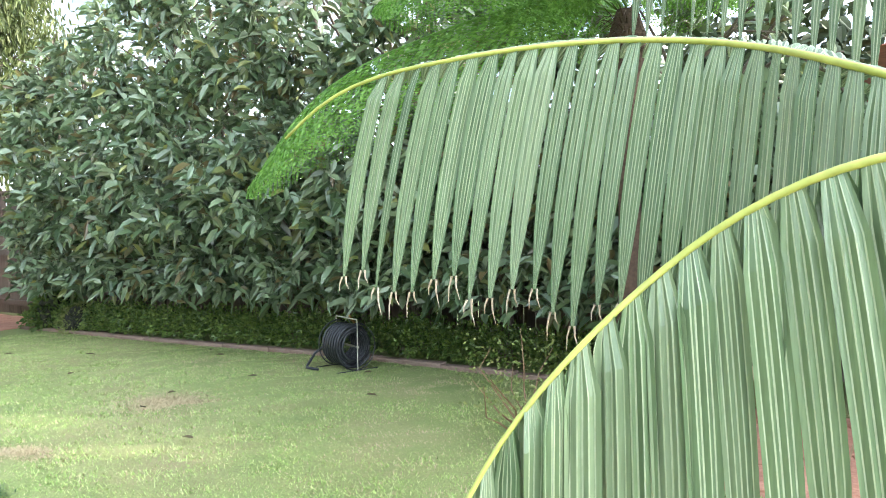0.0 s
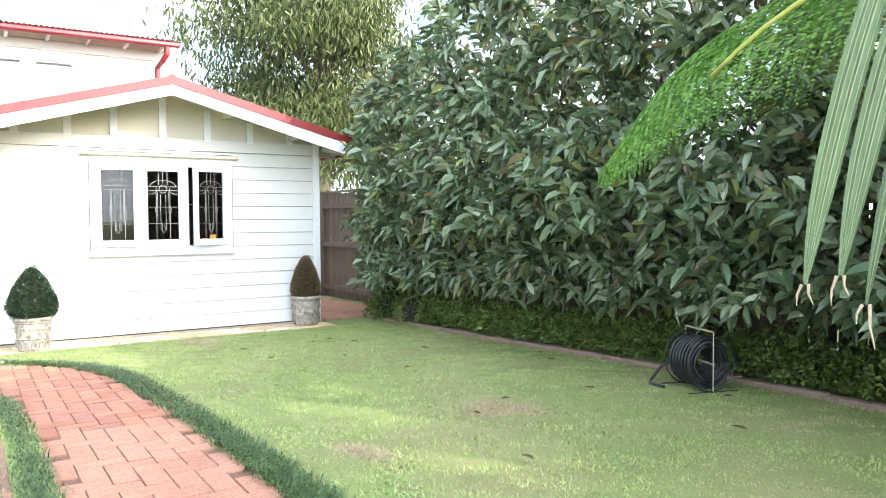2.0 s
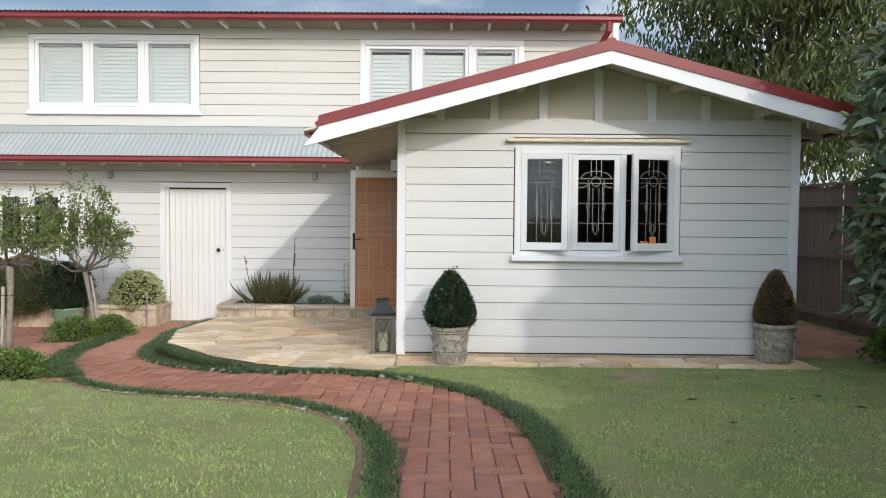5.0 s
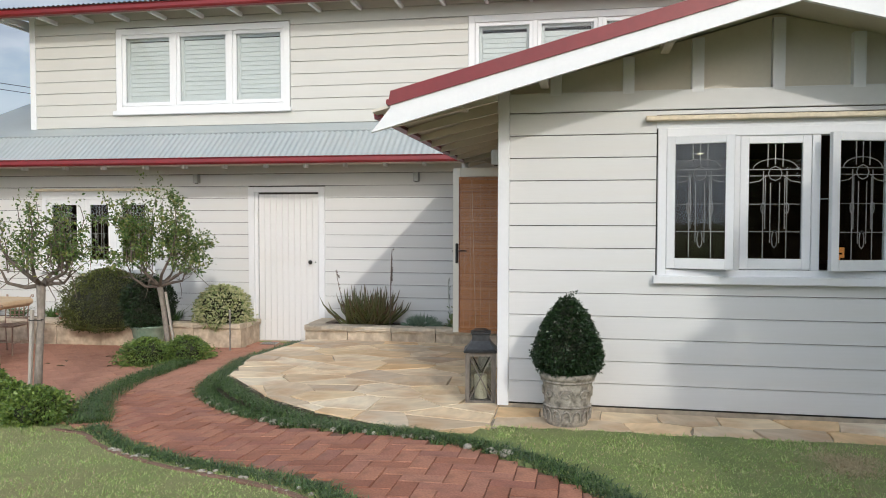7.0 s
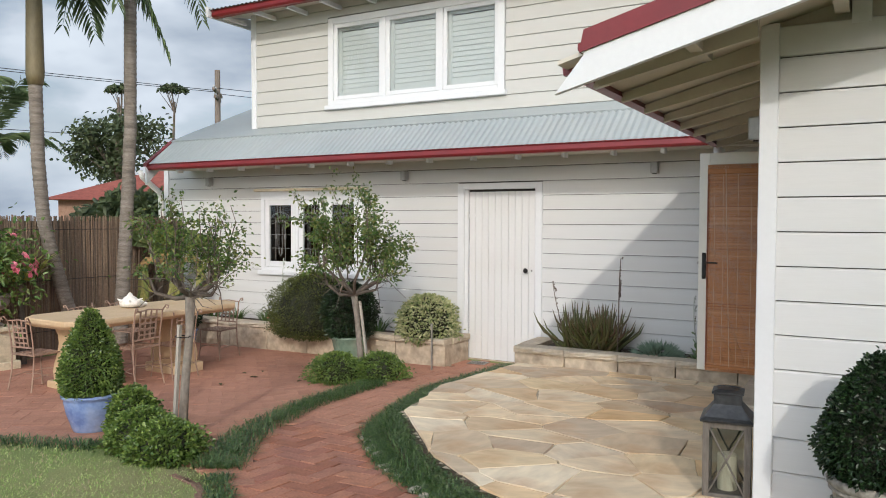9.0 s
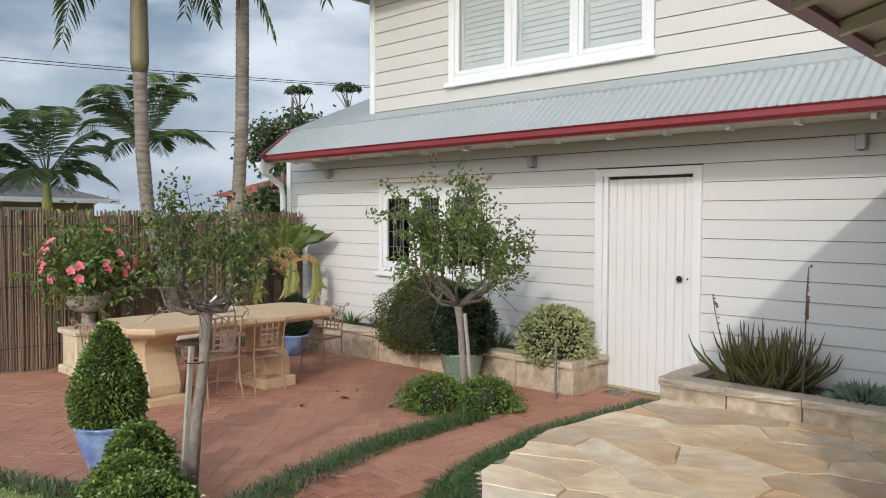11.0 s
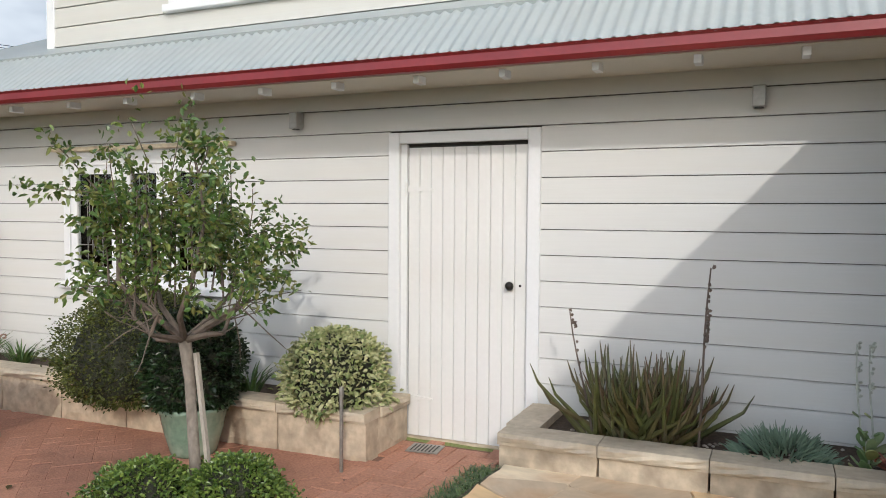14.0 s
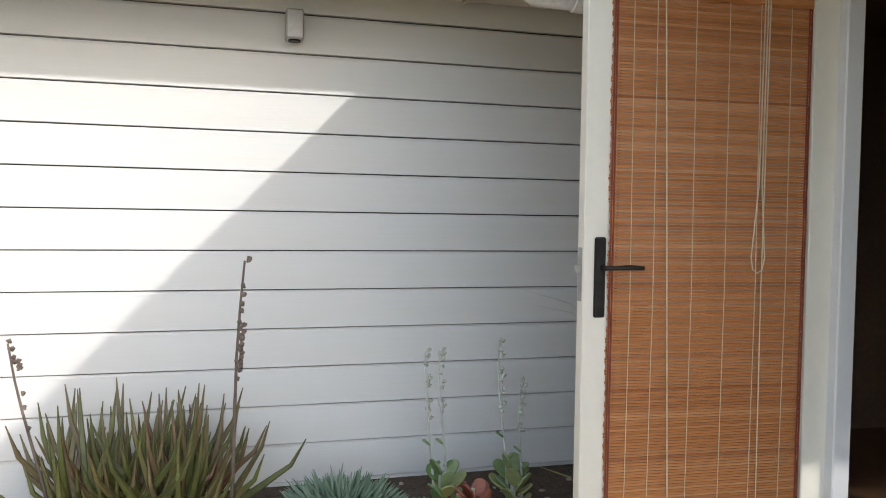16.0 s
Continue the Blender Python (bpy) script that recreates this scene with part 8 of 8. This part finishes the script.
rng = np.random.default_rng(200)
path_spots = herringbone(PATH_AREA, 0.0, (-8.0, 0.0))
near = (path_spots[:, 0] < -5.6) & (path_spots[:, 0] > -10.75)
order = np.argsort(np.where(near, np.abs(path_spots[:, 0] + 8.0), 1e3))[:300]
chosen = set(order.tolist())
rest = []
for i, (x, y, a) in enumerate(path_spots):
    if i in chosen:
        ob = new("brick", brick_mesh)
        ob.parent = brick_path
        ob.matrix_basis = tilt(x, y, a, rng.normal(0, 0.0018))
    else:
        rest.append((x, y, a))
joined_bricks("far_bricks", rest, brick_path, rng)
terrace_brick = slab_mesh("brick", BW * 2 - 0.003, BW - 0.003, 0.03, M_TBRICK, 0.0012)
spots = herringbone(TERRACE, radians(45), (-11.5, -5.0))
order = np.argsort(np.hypot(spots[:, 0] + 11.3, spots[:, 1] + 3.4))
for x, y, a in spots[order[:300]]:
    ob = new("brick", terrace_brick)
    ob.parent = terrace
    ob.matrix_basis = tilt(x, y, a, rng.normal(0, 0.001))
joined_bricks("far_bricks", spots[order[300:]], terrace, rng, terrace_brick)
joined_bricks("bricks", herringbone(PAVED_CORNER, radians(20), (0, 4.6)), paved_corner, rng)
joined_bricks("bricks", herringbone([(-15.5, 4.95), (-10.2, 4.95), (-10.2, 6.3), (-15.5, 6.3)], 0, (-12, 5.5)), side_path, rng)

# sandstone flags: irregular pieces cut from one sheet
patio_poly = [*FLAG_EDGE, (-10.12, 1.02), (-13.6, 1.02)]


def flag_level(x, y):
    return flag_z(x)


patio = bed("patio", patio_poly, 0.006, M_GROUT, "sandstone crazy-paved patio by the side door", flag_level, 0.06)


def clip_poly(poly, p, n):
    """The part of a polygon on the side of the line through p that faces away from n."""
    out = []
    for a, b in zip(poly, poly[1:] + poly[:1]):
        da, db = (a[0] - p[0]) * n[0] + (a[1] - p[1]) * n[1], (b[0] - p[0]) * n[0] + (b[1] - p[1]) * n[1]
        if da <= 0:
            out.append(a)
        if da * db < 0:
            k = da / (da - db)
            out.append((a[0] + (b[0] - a[0]) * k, a[1] + (b[1] - a[1]) * k))
    return out


def crazy_paving(parent, poly, sites, stretch, gap, level, seed, skew=0.0):
    """Irregular stones: cells round scattered middles, cut by the outline, shrunk by the joint and given thickness."""
    rng = np.random.default_rng(seed)
    k = np.array((stretch, 1.0))
    q = np.array(poly)
    cen = q.mean(0)
    for i, s in enumerate(sites):
        cell = [(s[0] - 1.6, s[1] - 1.6), (s[0] + 1.6, s[1] - 1.6), (s[0] + 1.6, s[1] + 1.6), (s[0] - 1.6, s[1] + 1.6)]
        for j, o in enumerate(sites):
            if j != i and len(cell) > 2:
                d = (o - s) * k * k
                cell = clip_poly(cell, tuple((s + o) / 2), tuple(d))
        for a, b in zip(q, np.roll(q, -1, 0)):
            n = np.array((b[1] - a[1], a[0] - b[0]))
            if n.dot(cen - a) > 0:
                n = -n
            if len(cell) > 2:
                cell = clip_poly(cell, tuple(a), tuple(n))
        if len(cell) < 3:
            continue
        c = np.array(cell)
        m = c.mean(0)
        size = np.sqrt(abs(np.sum(c[:, 0] * np.roll(c[:, 1], -1) - np.roll(c[:, 0], -1) * c[:, 1])) / 2)
        if size < 0.08:
            continue
        pts = []
        for a, b in zip(c, np.roll(c, -1, 0)):
            ln = np.linalg.norm(b - a)
            for f in (0.0, 0.5) if ln > 0.25 else (0.0,):
                v = a + (b - a) * f
                v = m + (v - m) * max(0.5, 1 - gap / max(0.05, np.linalg.norm(v - m)))
                pts.append(v + rng.normal(0, 0.006, 2))
        bm = bmesh.new()
        h = rng.uniform(0.004, 0.010)
        turn = rng.uniform(0, math.pi)
        spin = np.array(((math.cos(turn), math.sin(turn)), (-math.sin(turn), math.cos(turn))))
        inner = [bm.verts.new((*(spin @ ((v - m) * 0.985)), h)) for v in pts]
        outer = [bm.verts.new((*(spin @ (v - m)), h - 0.003)) for v in pts]
        foot = [bm.verts.new((*(spin @ (v - m)), -0.02)) for v in pts]
        bm.faces.new(inner)
        w = len(pts)
        for ring_a, ring_b in ((outer, inner), (foot, outer)):
            for e in range(w):
                bm.faces.new((ring_a[e], ring_a[(e + 1) % w], ring_b[(e + 1) % w], ring_b[e]))
        ob = part("flagstone", bm, M_FLAG, parent)
        ob.matrix_basis = tilt(m[0], m[1], turn, 0, level)


rng = np.random.default_rng(210)
sites = []
while len(sites) < 84:
    p = np.array((rng.uniform(-13.6, -9.3), rng.uniform(-1.9, 1.05)))
    if all(np.linalg.norm((p - o) * (1.3, 1.0)) > 0.37 * (0.45 + 1.0 * ((len(sites) * 7) % 5) / 4) for o in sites) or rng.random() < 0.004:
        sites.append(p)
crazy_paving(patio, patio_poly, np.array(sites), 1.25, 0.0035, flag_level, 211)
strip_poly = [(-10.12, 1.02), (-9.54, 1.04), (-9.52, 4.95), (-10.12, 4.95)]
strip = bed("paved_strip", strip_poly, 0.006, M_GROUT, "narrow sandstone paving strip under the gable wall", lambda x, y: flag_z(x) + 0.006, 0.06)
sites = [np.array((-9.83 + 0.17 * (1 if i % 2 else -1) + rng.uniform(-0.05, 0.05), 1.1 + 0.21 * i + rng.uniform(-0.06, 0.06))) for i in range(19)]
crazy_paving(strip, strip_poly, np.array(sites), 1.3, 0.006, lambda x, y: flag_z(x) + 0.006, 212)

edge_q, edge_d = along(FLAG_EDGE, 0.12)
ev, ef = [], []
for (x, y), (dx, dy) in zip(edge_q, edge_d):
    n = len(ev)
    z = float(flag_z(x))
    ev += [(x, y, z - 0.004), (x + dy * 0.05, y - dx * 0.05, z - 0.03), (x + dy * 0.20, y - dx * 0.20, float(ground_z(x + dy * 0.2, y - dx * 0.2)) - 0.03)]
    if n:
        ef += [(n - 3, n, n + 1, n - 2), (n - 2, n + 1, n + 2, n - 1)]
tagged(raw("border_soil", ev, ef, M_SOIL), "dark soil under the grass border", "soil", kind="structure")

# drain grate by the plank door
t = thing("drain_grate", (-14.08, -2.52, 0.004), "small pale metal drain grate in the bricks", "drain", turn=6)
part("rim", B(-0.09, 0.09, -0.11, 0.11, 0, 0.006), M_STEEL, t)
for i in range(7):
    part("slot", B(-0.07, 0.07, -0.086 + 0.026 * i, -0.076 + 0.026 * i, 0.0055, 0.0075), M_BLACK, t)

# concrete and brick kerb round the small lawn
M_KERB = material("kerb_brick", [(0.17, 0.095, 0.065), (0.24, 0.14, 0.10)], 6, 0.9, 0.4, 40, fine=0.2)
kerb_line, kd = along([p for p in PATH_L if p[0] < -2.9 and p[0] > -9.6] + [(-9.34, -2.0)], 0.22)
kerb = thing("lawn_kerb", (0, 0, 0), "brown brick kerb round the small lawn", "edging", kind="structure")
kb = slab_mesh("kerb_brick", 0.215, 0.042, 0.08, M_KERB, 0.006)
for (x, y), (dx, dy) in zip(kerb_line, kd):
    nx, ny = (-dy, dx)
    px, py = x + nx * 0.20, y + ny * 0.20
    if not inside(PATH_AREA, np.array(px), np.array(py)):
        ob = new("kerb_brick", kb)
        ob.parent = kerb
        ob.matrix_basis = tilt(px, py, math.atan2(dy, dx), 0.008)

# mondo grass borders
M_MONDO = material("mondo_grass", [(0.016, 0.045, 0.013), (0.035, 0.085, 0.022), (0.075, 0.14, 0.036), (0.12, 0.18, 0.055)], rough=0.42, vary="island", through=0.08)


def border(name, line, offset, width, per_m, seed, level=ground_z, height=0.12, gaps=()):
    rng = np.random.default_rng(seed)
    q, d = along(line, 0.02)
    nrm = np.stack([-d[:, 1], d[:, 0]], 1)
    n = int(len(q) * 0.02 * per_m)
    i = rng.integers(0, len(q), n)
    # tufts: pull blades towards scattered middles
    tuft = (i // 5) * 5 + 2
    i = np.clip(np.where(rng.random(n) < 0.7, tuft, i), 0, len(q) - 1)
    thin = 0.5 + 0.5 * np.sin(i * 0.017 * 2.3 + seed) * np.sin(i * 0.006 + 1)
    keep = rng.random(n) < 0.55 + 0.45 * thin
    i = i[keep]
    n = len(i)
    off = offset + rng.normal(0, width * 0.33, n).clip(-width * 0.6, width * 0.6)
    p = q[i] + nrm[i] * off[:, None] + rng.normal(0, 0.012, (n, 2))
    z = level(p[:, 0], p[:, 1]) - 0.012
    a = rng.uniform(0, 2 * math.pi, n)
    way = np.stack([np.cos(a) * 0.75, np.sin(a) * 0.75, rng.uniform(0.5, 1.4, n)], 1)
    ob = blades(name, np.column_stack([p, z]), way, rng.uniform(0.6, 1.15, n) * height, 0.006, M_MONDO, bend=0.9)
    tagged(ob, "dark green mondo grass border along the brick path", "grass border", kind="stuff")


border("mondo_border", [p for p in PATH_R if p[0] < -2.5], -0.08, 0.15, 2200, 220, height=0.085)
border("mondo_border", FLAG_EDGE[:-1], -0.055, 0.20, 2600, 224, level=lambda x, y: flag_z(x) - 0.045, height=0.10)
border("mondo_border", [p for p in PATH_L if -9.6 < p[0] < -2.5], 0.085, 0.12, 1200, 221, height=0.085)
border("mondo_border", [p for p in PATH_L if p[0] < -9.3 and p[0] > -13.3], 0.12, 0.24, 1700, 222, height=0.125)
border("mondo_border", [(-9.42, -2.9), (-9.2, -3.5), (-8.7, -5.0), (-7.5, -6.6)], 0.0, 0.2, 1000, 223, height=0.12)

# pale broken edge rocks beside the patio
M_ROCK = material("white_rubble", [(0.30, 0.26, 0.22), (0.48, 0.44, 0.38)], rough=0.9, vary="island", bump=0.4, bump_scale=60)
rng = np.random.default_rng(230)
q, d = along([p for p in PATH_R if -11.0 < p[0] < -8.4], 0.03)
bm = bmesh.new()
for k in range(46):
    i = rng.integers(0, len(q))
    p = q[i] + np.array((d[i][1], -d[i][0])) * rng.uniform(0.0, 0.06)
    bmesh.ops.create_icosphere(bm, subdivisions=1, radius=rng.uniform(0.012, 0.034), matrix=Matrix.Translation((*p, float(ground_z(*p)) + 0.004)) @ Matrix.Diagonal((rng.uniform(0.7, 1.5), rng.uniform(0.7, 1.3), 0.7, 1)))
q, d = along([p for p in PATH_L if -9.4 < p[0] < -7.3], 0.03)
for k in range(45):
    i = rng.integers(0, len(q))
    p = q[i] + np.array((-d[i][1], d[i][0])) * rng.uniform(0.12, 0.2)
    bmesh.ops.create_icosphere(bm, subdivisions=1, radius=rng.uniform(0.01, 0.028), matrix=Matrix.Translation((*p, float(ground_z(*p)) + 0.002)) @ Matrix.Diagonal((rng.uniform(0.7, 1.5), rng.uniform(0.7, 1.3), 0.6, 1)))
tagged(part("edge_rubble", bm, M_ROCK), "pale broken mortar and stones under the border", "rubble", kind="stuff")

# grass blades over the lawns
M_GRASS = material("grass_blade", [(0.20, 0.31, 0.08), (0.31, 0.44, 0.12), (0.44, 0.54, 0.185), (0.53, 0.55, 0.26), (0.25, 0.38, 0.10), (0.38, 0.49, 0.15)], rough=0.55, vary="island", through=0.25)
M_STRAW = material("straw_blade", [(0.42, 0.33, 0.20), (0.54, 0.44, 0.28), (0.36, 0.31, 0.16)], rough=0.8, vary="island", through=0.2)
DRY = ((-4.48, 3.76, 0.30), (-4.17, 2.63, 0.16), (-9.0, 3.1, 0.22), (-6.2, 2.75, 0.15), (-5.5, 4.9, 0.18), (-3.2, 4.9, 0.4), (-2.6, 3.9, 0.35))


def grass(seed):
    rng = np.random.default_rng(seed)
    n = 850000
    x, y = rng.uniform(-10.0, 1.5, n), rng.uniform(-7.4, 5.55, n)
    near = np.clip(1.25 - 0.085 * np.hypot(x + 5.0, y - 2.2), 0.2, 1)
    ok = rng.random(n) < near
    ok &= ~inside(PATH_AREA, x, y) & ~inside(TERRACE, x, y) & ~inside(PAVED_CORNER, x, y) & (x > np.where(y > 1.0, -9.5, -9.4))
    ok &= ~((x < -8.9) & (y > -1.2) & (y < 0.98))
    x, y = x[ok], y[ok]
    n = len(x)
    dry = np.zeros(n)
    for cx, cy, r in DRY:
        dry = np.maximum(dry, np.exp(-(((x - cx) / r) ** 2 + ((y - cy) / (r * 0.8)) ** 2)))
    wave = 0.5 + 0.25 * np.sin(x * 2.1 + 1.7 * np.sin(y * 1.3)) + 0.25 * np.sin(y * 2.9 + x)
    is_dry = rng.random(n) < 0.10 + 0.15 * wave + 0.95 * dry
    extra = np.concatenate([rng.normal((cx, cy), (r * 0.55, r * 0.42), (int(5200 * min(1, r / 0.3)), 2)) for cx, cy, r in DRY[:3]])
    x, y = np.concatenate([x, extra[:, 0]]), np.concatenate([y, extra[:, 1]])
    is_dry, dry = np.concatenate([is_dry, np.ones(len(extra), bool)]), np.concatenate([dry, np.zeros(len(extra))])
    n = len(x)
    z = ground_z(x, y) - 0.004
    a = rng.uniform(0, 2 * math.pi, n)
    base = np.column_stack([x, y, z])
    way = np.stack([np.cos(a), np.sin(a), rng.uniform(0.3, 1.3, n)], 1)
    ln = rng.uniform(0.012, 0.030, n) * (1 - 0.4 * dry)
    for name, sel, mat, label in (("lawn_grass", ~is_dry, M_GRASS, "short green lawn grass"), ("dry_grass", is_dry, M_STRAW, "straw-coloured dry blades in the lawn")):
        b, w, l = base[sel], unit(way[sel]), ln[sel][:, None]
        side = unit(np.stack([-w[:, 1], w[:, 0], 0 * w[:, 0]], 1)) * 0.0034
        v = np.stack([b - side, b + side, b + w * l], 1).reshape(-1, 3)
        ob = raw(name, v.tolist(), np.arange(len(v)).reshape(-1, 3).tolist(), mat)
        tagged(ob, label, "grass", kind="stuff")


grass(240)
# a few fallen leaves
rng = np.random.default_rng(250)
for i in range(26):
    x, y = (rng.uniform(-9, -3), rng.uniform(2.4, 5.4)) if i < 16 else (rng.uniform(-13, -10.2), rng.uniform(-4.8, -3.0))
    b = np.array([[0, 0, 0.0]])
    ob = leaves("fallen_leaf", b, rng.normal(size=(1, 3)) * (1, 1, 0.1), rng.uniform(0.05, 0.1), 0.035, M_BROWNLEAF, rng, face=np.array([[0, 0, 1.0]]), droop=0.0)
    ob.location = (x, y, float(ground_z(x, y)) + (0.03 if i < 16 else 0.006))
    tagged(ob, "curled brown fallen leaf on the ground", "leaf", "fallen leaves")
